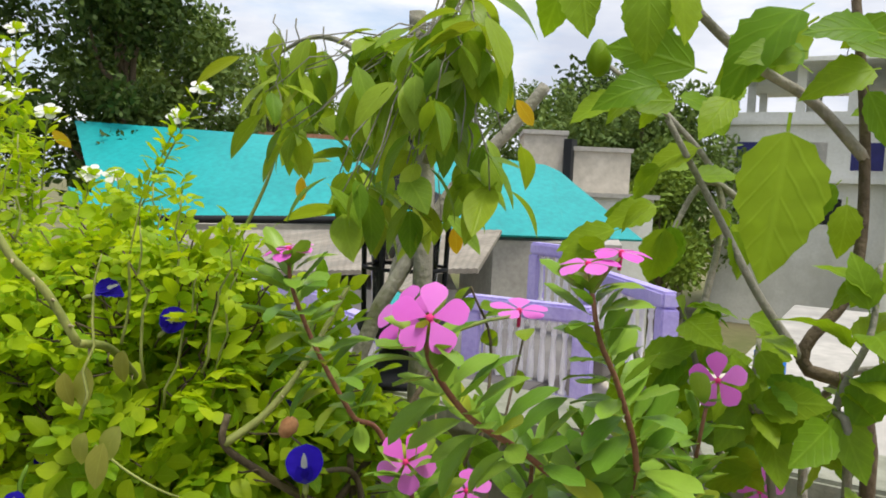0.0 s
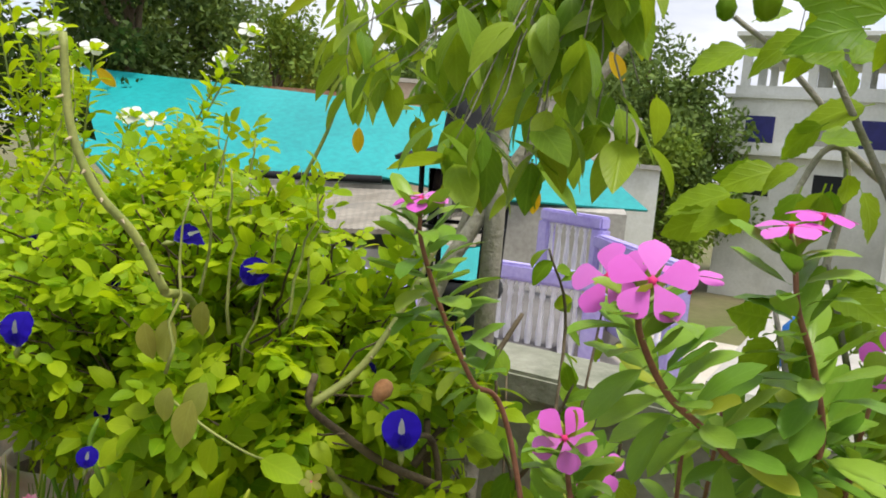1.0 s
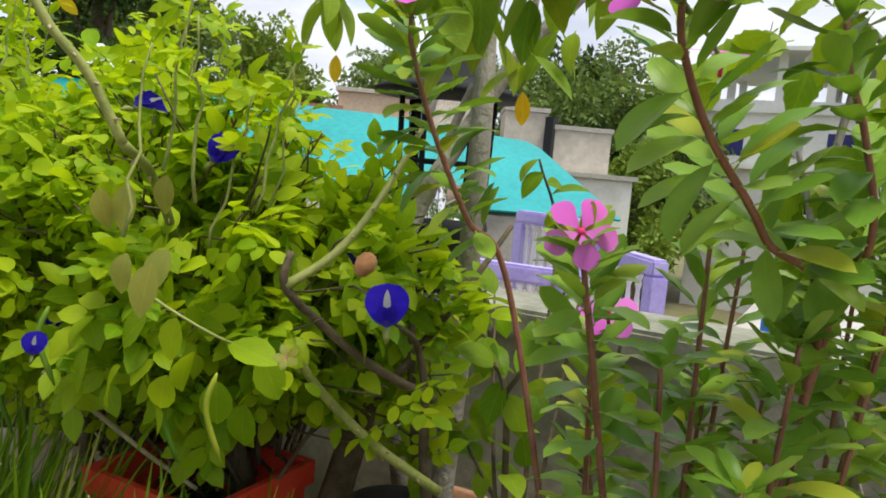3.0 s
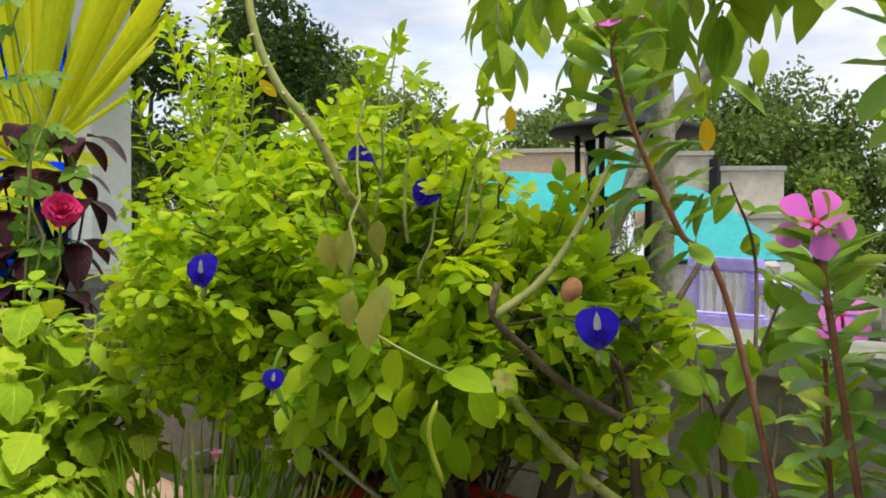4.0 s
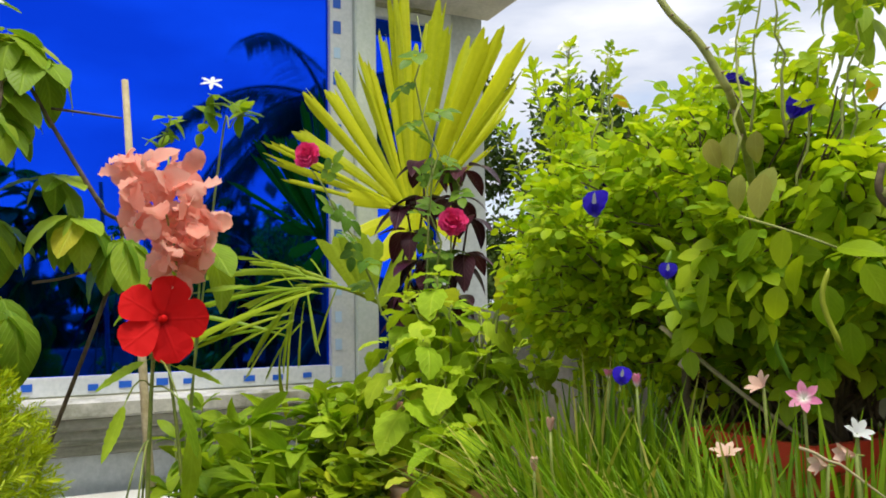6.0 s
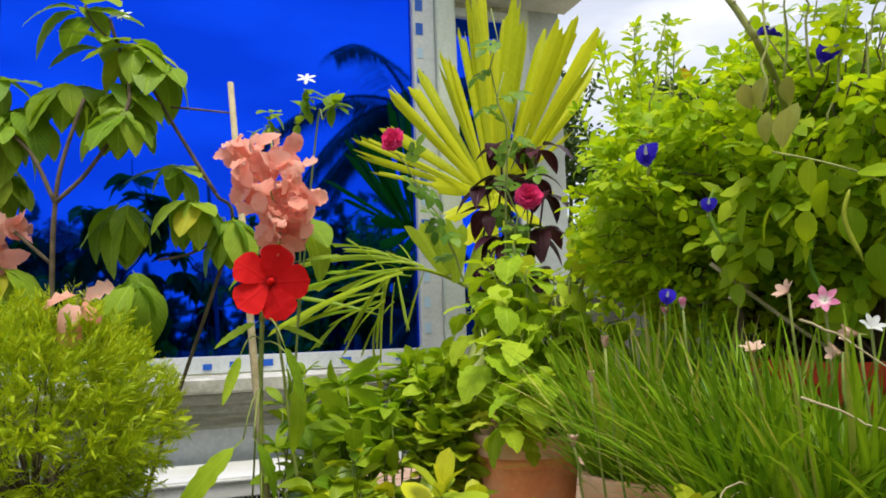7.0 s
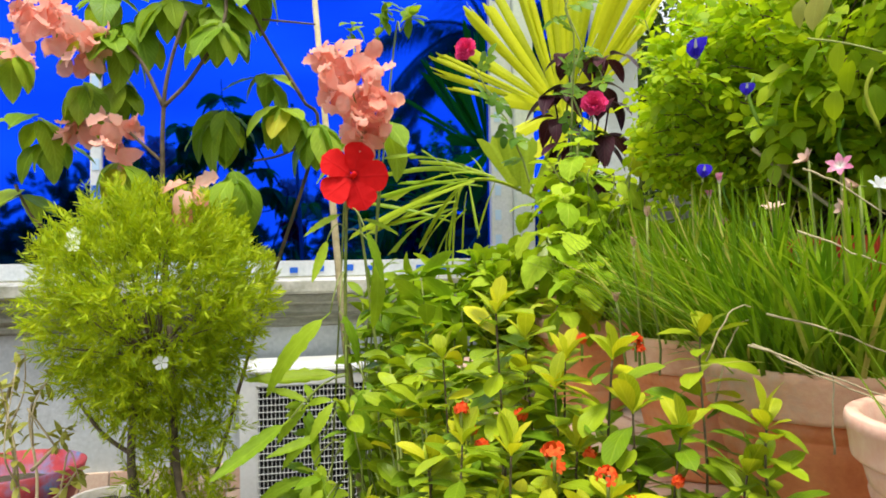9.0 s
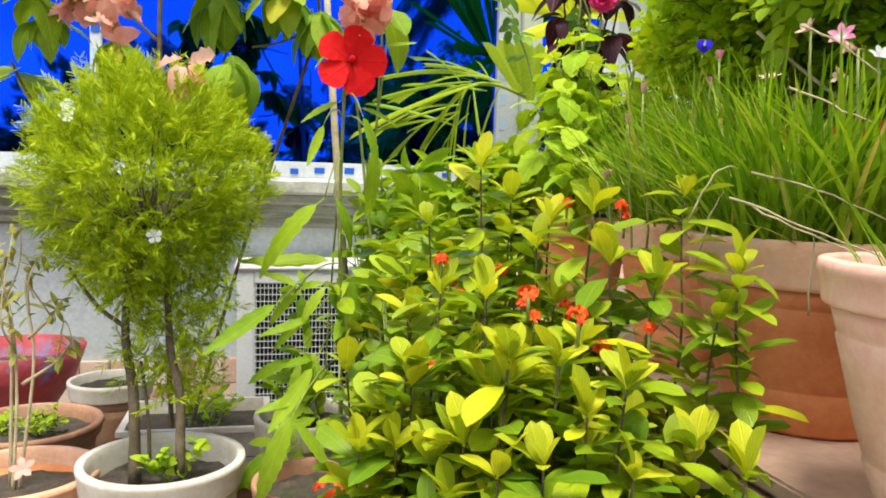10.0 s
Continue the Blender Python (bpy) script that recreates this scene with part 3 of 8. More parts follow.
def box(x0, x1, y0, y1, z0, z1, bevel=0.0):
    bm = bmesh.new()
    bmesh.ops.create_cube(bm, size=1.0)
    for q in bm.verts:
        q.co = Vector(((x0 + x1) / 2 + q.co.x * (x1 - x0), (y0 + y1) / 2 + q.co.y * (y1 - y0), (z0 + z1) / 2 + q.co.z * (z1 - z0)))
    if bevel:
        bmesh.ops.bevel(bm, geom=list(bm.edges), offset=bevel, segments=2, affect="EDGES")
    bm.verts.index_update()
    s = Shape([tuple(q.co) for q in bm.verts], [[q.index for q in f.verts] for f in bm.faces])
    bm.free()
    return s


def scatter_leaves(parent, shapes, mat, places, name="leaf", limit=250, key=None):
    """The nearest leaves as parts of their own, the rest joined into one mesh."""
    order = sorted(places, key=key or (lambda m: m.translation.x + 0.15 * m.translation.y))
    meshes = [mesh(name, s, mat) for s in shapes]
    for i, m in enumerate(order[:limit]):
        part(name, meshes[i % len(meshes)], mat, parent, at=m)
    rest = order[limit:]
    if rest:
        groups = [scattered(s, rest[i::len(shapes)]) for i, s in enumerate(shapes) if rest[i::len(shapes)]]
        part("foliage", joined(groups), mat, parent, kind="stuff")


# ---- the terrace and the house wall ----
def house_wall():
    y0, y1 = 2.86, 3.08
    pieces = [
        box(-6.0, -2.32, y0, y1, 0.0, 3.4),
        box(-2.32, 1.15, y0, y1, 0.0, 1.04),
        box(-2.32, 1.15, y0, y1, 2.75, 3.4),
        box(1.15, 1.30, y0, y1, -3.6, 3.4),
    ]
    w = tagged(put(new("wall_north", mesh("wall_north", joined(pieces), "wall", False)), EYE4), "white plastered house wall round a wide blue window", "wall", kind="structure")
    for k in range(36):  # the tiled dado
        for r in range(4):
            t = part("tile", TILE_DADO[(k * 7 + r * 3) % 4], "tile", w, at=Matrix.Translation((-2.5 + k * 0.1, 2.852, 0.002 + r * 0.095)))
    tagged(put(new("wall_return", mesh("wall_return", box(1.08, 1.30, 3.08, 9.0, -3.6, 3.4), "wall", False)), EYE4), "white plastered side wall of the house", "wall", kind="structure")
    tagged(put(new("eaves", mesh("eaves", box(-6.0, 1.45, 2.45, 9.2, 3.4, 3.55, 0.01), "sill", False)), EYE4), "pale concrete roof slab over the window", "roof slab", kind="structure")


def dado_tile(c1):
    return mesh("tile", box(0.002, 0.098, -0.012, 0.006, 0.002, 0.093, 0.002), c1, False)


TILE_DADO = [
    dado_tile(surface("dado_tile_a", (0.55, 0.36, 0.25), (0.62, 0.43, 0.32), rough=0.4, scale=12, fine=90, bump=0.03)),
    dado_tile(surface("dado_tile_b", (0.66, 0.48, 0.36), (0.72, 0.56, 0.44), rough=0.4, scale=12, fine=90, bump=0.03)),
    dado_tile(surface("dado_tile_c", (0.48, 0.27, 0.17), (0.56, 0.34, 0.23), rough=0.4, scale=12, fine=90, bump=0.03)),
    dado_tile(surface("dado_tile_d", (0.70, 0.57, 0.46), (0.76, 0.63, 0.52), rough=0.4, scale=12, fine=90, bump=0.03)),
]
house_wall()


def window():
    w = tagged(put(new("window_1"), Matrix.Translation((0, 2.85, 1.1))), "wide blue reflective window in a pale aluminium frame", "window", kind="structure")
    part("glass_pane", box(-0.82, 0.642, 2.872, 2.88, 1.12, 2.72), "glass", w, "deep blue mirror glass", smooth=False)
    part("glass_pane", box(-2.28, -0.856, 2.872, 2.88, 1.12, 2.72), "glass", w, smooth=False)
    part("glass_pane", box(0.808, 1.08, 2.872, 2.88, 1.12, 2.47), "glass", w, smooth=False)
    part("sunshade", box(0.80, 1.33, 2.56, 2.85, 2.515, 2.60, 0.012), "sill", w, "pale concrete sunshade", smooth=False)
    part("lintel", box(0.81, 1.149, 2.852, 2.9, 2.50, 2.698, 0.004), "sill", w, "pale grey lintel over the narrow pane", smooth=False)
    part("window_frame", box(0.81, 1.08, 2.846, 2.9, 2.462, 2.499, 0.003), "frame", w, smooth=False)
    part("window_frame", box(0.638, 0.728, 2.842, 2.9, 1.063, 2.75, 0.003), "frame", w, smooth=False)
    part("window_post", box(0.730, 0.812, 2.815, 2.9, 1.03, 2.75, 0.004), "post", w, "pale grey painted post", smooth=False)
    part("window_frame", box(-0.856, -0.818, 2.842, 2.9, 1.12, 2.75, 0.003), "frame", w, smooth=False)
    part("window_frame", box(-2.32, -2.28, 2.842, 2.9, 1.06, 2.75, 0.003), "frame", w, smooth=False)
    part("window_frame", box(1.08, 1.15, 2.842, 2.9, 1.06, 2.75, 0.003), "frame", w, smooth=False)
    part("window_frame", box(-2.28, 0.636, 2.846, 2.9, 1.065, 1.125, 0.003), "frame", w, smooth=False)
    part("window_frame", box(0.814, 1.08, 2.846, 2.9, 1.065, 1.125, 0.003), "frame", w, smooth=False)
    part("window_frame", box(-2.28, 1.08, 2.846, 2.9, 2.70, 2.75, 0.003), "frame", w, smooth=False)
    strip = mesh("film_strip", box(-0.0165, 0.0165, -0.002, 0.001, -0.011, 0.011), "label", False)
    tall = mesh("film_strip", box(-0.015, 0.015, -0.002, 0.001, -0.024, 0.024), "label", False)
    pale = mesh("film_strip", box(-0.012, 0.012, -0.002, 0.001, -0.02, 0.02), "film", False)
    for i in range(16):  # remains of the blue protective film on the frame
        if i % 5 != 3:
            part("film_strip", strip, "label", w, at=Matrix.Translation((0.54 - i * 0.098 + rnd(-0.012, 0.012), 2.845, 1.092 + rnd(-0.004, 0.004))) @ Matrix.Diagonal((rnd(0.7, 1.2), 1, rnd(0.7, 1.1), 1)))
    for i in range(16):
        part("film_strip", pale if i % 4 == 0 or i in (1, 2, 3, 6) else tall, "label", w, at=Matrix.Translation((0.664, 2.841, 1.10 + i * 0.099)))
        part("film_strip", tall if i % 3 else pale, "label", w, at=Matrix.Translation((-0.837, 2.841, 1.18 + i * 0.099)))
    # the moulded sill
    prof = [(2.87, 1.062), (2.76, 1.058), (2.735, 1.05), (2.735, 1.012), (2.76, 1.002), (2.765, 0.972), (2.79, 0.962), (2.79, 0.925), (2.815, 0.915), (2.815, 0.885), (2.86, 0.875)]
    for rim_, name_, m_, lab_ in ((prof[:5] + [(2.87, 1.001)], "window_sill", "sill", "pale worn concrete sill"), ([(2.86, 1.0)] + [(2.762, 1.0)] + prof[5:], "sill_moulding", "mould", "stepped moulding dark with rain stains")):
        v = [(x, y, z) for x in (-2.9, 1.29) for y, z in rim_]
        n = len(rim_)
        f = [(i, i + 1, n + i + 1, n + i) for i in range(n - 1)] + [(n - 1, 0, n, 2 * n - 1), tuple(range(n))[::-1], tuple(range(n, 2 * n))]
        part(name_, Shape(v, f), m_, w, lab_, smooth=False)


window()


def parapet():
    p = joined([box(1.0, 1.14, -4.0, 2.83, -0.2, 1.27), box(0.985, 1.155, -4.0, 2.83, 1.27, 1.315, 0.006)])
    tagged(put(new("parapet", mesh("parapet", p, "concrete", False)), EYE4), "stained grey concrete parapet behind the plants", "parapet", kind="structure")
    q = joined([box(-6.0, 1.0, -4.14, -4.0, -0.2, 1.0), box(-6.14, -6.0, -4.14, 3.08, -0.2, 1.0)])
    tagged(put(new("parapet_south", mesh("parapet_south", q, "concrete", False)), EYE4), "plain concrete parapet closing the terrace", "parapet", kind="structure")
    tagged(put(new("floor", mesh("floor", box(-6.0, 1.0, -4.0, 2.86, -0.2, 0.0), "floor", False)), EYE4), "dark cement terrace floor", "floor", kind="structure")
    b = tagged(put(new("bench", mesh("bench", box(0.205, 0.998, -3.9, 2.42, 0.0, 0.772), "grout", False)), EYE4), "low masonry plant bench covered with pinkish tiles", "bench", kind="structure")
    top = [mesh("tile", box(0.003, 0.262, 0.003, 0.297, 0.0, 0.018, 0.003), "tile", False)]
    front = [mesh("tile", box(-0.014, 0.0, 0.003, 0.297, 0.003, 0.252, 0.003), "tile", False)]
    for j in range(15):
        for i in range(3):
            part("tile", top[0], "tile", b, at=Matrix.Translation((0.19 + i * 0.265, -2.08 + j * 0.3, 0.772)))
        for r in range(3):
            part("tile", front[0], "tile", b, at=Matrix.Translation((0.204, -2.08 + j * 0.3, 0.002 + r * 0.256)))


parapet()


# ---- the outdoor unit under the window ----
def air_conditioner():
    x0, x1, y0, y1, z0, z1 = -0.342, 0.50, 2.50, 2.80, 0.13, 0.752
    a = thing("air_conditioner", (0.08, 2.65, 0.0), "white outdoor air conditioner unit with a wire grille", "air conditioner")
    part("body", joined([box(x0, x0 + 0.06, y0, y1, z0, z1, 0.006), box(0.29, x1, y0, y1, z0, z1, 0.006), box(x0 + 0.055, 0.295, y0, y1, z1 - 0.045, z1 - 0.002, 0.004), box(x0 + 0.055, 0.295, y0, y1, z0 + 0.002, z0 + 0.04, 0.004), box(x0 + 0.02, x1 - 0.02, y1 - 0.02, y1 - 0.002, z0 + 0.01, z1 - 0.01)]), "steel", a, smooth=False)
    part("lid", box(x0 - 0.008, x1 + 0.008, y0 - 0.008, y1 + 0.004, z1 - 0.001, z1 + 0.016, 0.006), "steel", a, smooth=False)
    # a solid panel; the shade behind the grille is put into its colour
    part("fan_housing", box(x0 + 0.06, 0.29, y0 + 0.07, y0 + 0.075, z0 + 0.04, z1 - 0.045), "inside", a, "near-black panel painted as the dark behind the grille", smooth=False)
    c = Vector((0.0, y0 + 0.045, 0.44))
    part("fan_hub", lathe([(0.045, -0.012), (0.045, 0.008), (0.03, 0.016)], 20).moved(Matrix.Translation(c) @ pose(0, 0, 0, 90, 0, 0)), "black", a)
    for i in range(3):
        part("fan_blade", leaf(0.2, 0.16, 6, 0.1, 0.1, 0.6, 0.5).moved(Matrix.Translation(c) @ pose(0, 0, 0, 90, 0, 0) @ pose(0, 0, 0, 0, 20, i * 120 + 15) @ Matrix.Translation((0, 0.03, 0))), "black", a)
    bars = []
    for i in range(44):
        x = x0 + 0.063 + i * 0.0132
        bars.append(box(x - 0.0011, x + 0.0011, y0 + 0.002, y0 + 0.006, z0 + 0.035, z1 - 0.04))
    for j in range(24):
        z = z0 + 0.045 + j * 0.0225
        bars.append(box(x0 + 0.06, 0.29, y0 - 0.001, y0 + 0.002, z - 0.0012, z + 0.0012))
    part("grille", joined(bars), "grille", a, "pale wire grille", smooth=False)
    for x in (x0 + 0.12, x1 - 0.12):
        part("foot", box(x - 0.03, x + 0.03, y0 - 0.02, y1 + 0.02, 0.0, z0 + 0.002, 0.004), "grille", a, smooth=False)


air_conditioner()


# ---- lamp on the parapet ----
def lantern():
    c = Vector((1.062, 0.798, 1.315))
    t = thing("lantern", c, "black metal lantern with a wide brim on the parapet", "lantern")
    at = Matrix.Translation(c)
    part("base", lathe([(0.080, 0), (0.080, 0.012), (0.05, 0.03), (0.035, 0.06), (0.05, 0.08), (0.078, 0.09), (0.082, 0.10), (0.078, 0.115)], 28).moved(at), "black", t)
    part("glass", lathe([(0.056, 0.115), (0.064, 0.30)], 20).moved(at), "lampglass", t, "clear lamp glass")
    for i in range(6):
        a = i * math.pi / 3
        part("bar", tube([(0.070 * math.cos(a), 0.070 * math.sin(a), 0.105), (0.076 * math.cos(a), 0.076 * math.sin(a), 0.32)], 0.0048, 8).moved(at), "black", t)
    ring = [(0.0745 * math.cos(i * math.pi / 16), 0.0745 * math.sin(i * math.pi / 16), 0.205) for i in range(33)]
    part("ring", tube(ring, 0.0035, 6).moved(at), "black", t)
    part("roof", lathe([(0.121, 0.310), (0.124, 0.316), (0.112, 0.323), (0.070, 0.332), (0.048, 0.342), (0.042, 0.392), (0.034, 0.412), (0.020, 0.424)], 32).moved(at), "black", t, "domed black lid with a broad brim")
    part("finial", lathe([(0.016, 0.42), (0.022, 0.435), (0.012, 0.45), (0.018, 0.462), (0.003, 0.48)], 16).moved(at), "black", t)


lantern()


# ---- pots ----
RIM = {"terracotta": "rimclay", "tanpot": "whitepot"}
M["rimclay"] = surface("dusty_terracotta_rim", (0.72, 0.37, 0.21), (0.80, 0.48, 0.31), rough=0.8, scale=8, fine=90, bump=0.15, spots=(0.56, 0.44, 0.34))


def pot(place, r, h, mat, label, rim=0.2, foot=0.72, soil_drop=0.03, band=True, group=""):
    """A thrown pot with a thick rim, a groove round its belly and earth in it."""
    x, y, z = place
    t = thing("flower_pot", place, label, "plant pot", group)
    at = Matrix.Translation((x, y, z))
    hr = h * rim
    wall_ = [(r * foot * 0.93, 0), (r * foot, 0.004), (r * foot * 1.02, h * 0.03)]
    for i in range(1, 8):
        u = i / 7
        wall_.append((r * (foot + (0.92 - foot) * u**0.8), h * 0.03 + (h - hr - h * 0.03) * u))
    if band:  # two shallow grooves
        for k in (8, 4):
            q, w = wall_[k]
            wall_[k:k + 1] = [(q * 0.998, w - 0.003), (q * 0.985, w - 0.001), (q * 0.985, w + 0.001), (q * 1.0, w + 0.003)]
    wall_ += [(r * 0.87, h - hr), (r * 0.84, min(h - hr, h - soil_drop - 0.02) - 0.001)]
    part("body", lathe(wall_, 44).moved(at), mat, t)
    part("rim", lathe([(r * 0.88, h - hr - 0.002), (r * 0.955, h - hr - 0.002), (r * 0.972, h - hr), (r * 0.975, h - hr + 0.003), (r * 0.995, h - hr * 0.35), (r * 1.012, h - 0.010), (r * 1.012, h - 0.006), (r * 1.004, h - 0.001), (r * 0.99, h), (r * 0.92, h), (r * 0.905, h - 0.003), (r * 0.88, h - 0.016), (r * 0.85, h - soil_drop - 0.02)], 44, False).moved(at), RIM.get(mat, mat), t)
    n, v, f = 26, [(0, 0, 0.012)], []
    for k, q in ((0.45, 0.010), (0.75, 0.004), (0.87, -0.002)):
        for i in range(n):
            a = 2 * math.pi * i / n
            v.append((r * k * math.cos(a), r * k * math.sin(a), q + rnd(-0.006, 0.006)))
    for i in range(n):
        j = (i + 1) % n
        f += [(0, 1 + i, 1 + j), (1 + i, 1 + n + i, 1 + n + j, 1 + j), (1 + n + i, 1 + 2 * n + i, 1 + 2 * n + j, 1 + n + j)]
    part("soil", Shape(v, f).moved(Matrix.Translation((x, y, z + h - soil_drop))), "soil", t, "dark crumbly soil")
    return t


TOP = 0.79
pot((0.348, 0.645, TOP), 0.136, 0.21, "terracotta", "large orange terracotta pot full of rain lilies on the bench", 0.23, foot=0.62, group="pots on the bench")
pot((0.255, 0.348, TOP), 0.112, 0.208, "pinkpot", "pale pinkish terracotta pot on the tiled bench", 0.16, foot=0.5, group="pots on the bench")
pot((0.385, 0.955, TOP), 0.118, 0.21, "terracotta", "orange terracotta pot of grassy lilies on the bench", 0.23, foot=0.62, group="pots on the bench")
pot((0.42, 1.47, TOP), 0.11, 0.20, "terracotta", "terracotta pot under a light green leafy plant", 0.2, group="pots on the bench")
pot((0.50, 1.84, TOP), 0.10, 0.19, "oldpot", "worn terracotta pot near the house wall", 0.2, group="pots on the bench")
pot((0.62, 2.28, TOP), 0.15, 0.24, "oldpot", "worn terracotta pot holding a palm", 0.2, group="pots on the bench")
pot((0.758, 1.43, TOP), 0.10, 0.24, "whitepot", "cream-rimmed pot with tall white periwinkle", 0.2, group="pots on the bench")
pot((0.86, 0.66, TOP), 0.115, 0.24, "oldpot", "worn terracotta pot holding a slim tree", 0.2, group="pots on the bench")
# an added pot; its black stands in for the shade below the bush
pot((0.665, 0.607, TOP), 0.058, 0.34, "darkpot", "tall near-black pot added for the dark under the bush", 0.08, foot=0.85, band=False, group="pots on the bench")
pot((0.72, 0.10, TOP), 0.14, 0.24, "oldpot", "worn terracotta pot holding a broad-leaved shrub", 0.2, group="pots on the bench")

# pots on stands of brick on the terrace floor
FL = 0.24
for p, r, h, m, lab, kw in [
    ((-0.445, 1.44, FL), 0.155, 0.265, "whitepot", "cream-painted round pot with a clipped shrub", dict(foot=0.8, soil_drop=0.05)),
    ((-0.80, 1.86, FL), 0.165, 0.22, "oldpot", "brown clay pot with bare soil and weeds", dict(foot=0.7, rim=0.15)),
    ((-0.72, 1.50, FL), 0.15, 0.23, "terracotta", "reddish clay pot with dark soil", dict(foot=0.75, rim=0.15, soil_drop=0.05)),
    ((-0.68, 2.22, FL), 0.115, 0.23, "tanpot", "small tan clay pot with a pale rim", dict()),
    ((-0.15, 1.66, FL), 0.125, 0.275, "whitepot", "cream-rimmed pot with green weeds", dict(foot=0.75)),
    ((-0.16, 1.32, FL), 0.115, 0.25, "oldpot", "brown clay pot with a pale worn rim", dict()),
    ((-0.04, 0.66, 0.0), 0.17, 0.42, "oldpot", "clay pot under the ixora bush", dict()),
    ((-0.10, 1.56, 0.0), 0.12, 0.22, "terracotta", "terracotta pot with a tall scarlet mallow", dict()),
    ((-0.47, 1.86, 0.0), 0.15, 0.30, "oldpot", "clay pot with a peach-flowered shrub", dict()),
]:
    pot(p, r, h, m, lab, group="pots on the terrace floor", **kw)
    if p[2] > 0:
        b = thing("brick_stand", (p[0], p[1], 0), "rough brick stand under a pot", "stand", "brick stands")
        for k in range(3):
            for s in (-1, 1):
                q = box(-0.11, 0.11, -0.05, 0.05, 0.0, 0.074, 0.004).moved(Matrix.Translation((p[0], p[1], k * 0.08)) @ pose(0, 0, 0, 0, 0, 90 * (k % 2)) @ Matrix.Translation((0, s * 0.056, 0)))
                part("brick", q, "oldpot", b, smooth=False)


def planter(place, w, l, h, mat, label, name="planter"):
    x, y, z = place
    t = thing(name, place, label, "planter")
    o, i = 1.0, 0.9
    v, f = [], []
    for k, zz in ((0.82, 0), (1.0, h * 0.92), (1.08, h * 0.92), (1.08, h), (0.98, h), (0.84, 0.03)):
        v += [(-w / 2 * k, -l / 2 * k, zz), (w / 2 * k, -l / 2 * k, zz), (w / 2 * k, l / 2 * k, zz), (-w / 2 * k, l / 2 * k, zz)]
    for a in range(5):
        for b in range(4):
            f.append((a * 4 + b, a * 4 + (b + 1) % 4, a * 4 + 4 + (b + 1) % 4, a * 4 + 4 + b))
    f += [(3, 2, 1, 0), (20, 21, 22, 23)]
    part("body", Shape(v, f).moved(Matrix.Translation(place)), mat, t, smooth=False)
    part("soil", box(-w * 0.46, w * 0.46, -l * 0.46, l * 0.46, h * 0.5, h * 0.8).moved(Matrix.Translation(place)), "soil", t, smooth=False)


planter((0.590, 0.825, TOP), 0.17, 0.17, 0.355, "redplastic", "bright red plastic planter under the bush")
planter((-0.42, 1.98, 0.26), 0.34, 0.26, 0.17, "whitepot", "long cream clay trough with weeds")
b = thing("brick_stand", (-0.42, 1.98, 0), "rough brick stand under a trough", "stand", "brick stands")
for k in range(3):
    part("brick", box(-0.58, -0.26, 1.88, 2.08, 0.001 + k * 0.0865, 0.0855 + k * 0.0865, 0.004), "oldpot", b, smooth=False)
bw = thing("painted_bowl", (-1.0, 2.45, 0.30), "red and blue painted bowl used as a planter", "bowl")
part("body", lathe([(0.09, 0), (0.10, 0.01), (0.17, 0.12), (0.205, 0.22), (0.195, 0.222), (0.15, 0.12)], 36).moved(Matrix.Translation((-1.0, 2.45, 0.30))), surface("painted_bowl", (0.26, 0.02, 0.03), (0.38, 0.05, 0.05), rough=0.5, scale=8, spots=(0.06, 0.18, 0.34)), bw)
part("soil", lathe([(0.16, 0.15), (0.1, 0.17)], 24).moved(Matrix.Translation((-1.0, 2.45, 0.30))), "soil", bw)
solo("brick_stand", box(-1.15, -0.85, 2.33, 2.57, 0, 0.3, 0.004), "oldpot", "rough brick stand under the painted bowl", "stand", group="brick stands")


# ---- the neighbourhood ----
tagged(put(new("ground", mesh("ground", box(-900, 900, -900, 900, -3.8, -3.6), "earth", False)), EYE4), "green and brown open ground far below", "ground", kind="structure")


def slab_house(name, corners, z0, z1, mat, label, roof="greywall"):
    """A block on a quadrilateral plan with a flat projecting roof."""
    c = Vector((sum(p[0] for p in corners) / 4, sum(p[1] for p in corners) / 4, z0))
    t = thing(name, c, label, "house")

    def prism(k, a, b):
        q = [(c.x + (x - c.x) * k, c.y + (y - c.y) * k) for x, y in corners]
        return Shape([(x, y, a) for x, y in q] + [(x, y, b) for x, y in q], [(3, 2, 1, 0), (4, 5, 6, 7)] + [(i, (i + 1) % 4, 4 + (i + 1) % 4, 4 + i) for i in range(4)])

    part("wall", prism(1.0, z0, z1), mat, t, smooth=False)
    part("roof", prism(1.06, z1 + 0.003, z1 + 0.16), roof, t, smooth=False)
    return t


def pitched(name, ridge, eave, thick=0.06, waves=0, mat="teal", label="", parent=None):
    """A roof sheet between a ridge line and an eave line."""
    r0, r1, e0, e1 = (Vector(q) for q in (*ridge, *eave))
    n = max(2, waves)
    v, f = [], []
    nrm = (r1 - r0).cross(e0 - r0).normalized()
    if nrm.z < 0:
        nrm = -nrm
    for i in range(n + 1):
        u = i / n
        d = nrm * (0.010 if i % 2 else 0.0) if waves else Vector()
        a, b = r0.lerp(r1, u) + d, e0.lerp(e1, u) + d
        v += [a, b, b - nrm * thick, a - nrm * thick]
    for i in range(n):
        k = i * 4
        f += [(k, k + 1, k + 5, k + 4), (k + 1, k + 2, k + 6, k + 5), (k + 2, k + 3, k + 7, k + 6), (k + 3, k, k + 4, k + 7)]
    f += [(0, 3, 2, 1), (4 * n, 4 * n + 1, 4 * n + 2, 4 * n + 3)]
    return part(name, Shape([tuple(q) for q in v], f), mat, parent, label, smooth=False)


# the long house under a teal sheet roof
th = thing("teal_roof_house", (15, 13, -3.6), "long low house under a bright teal sheet roof", "house")
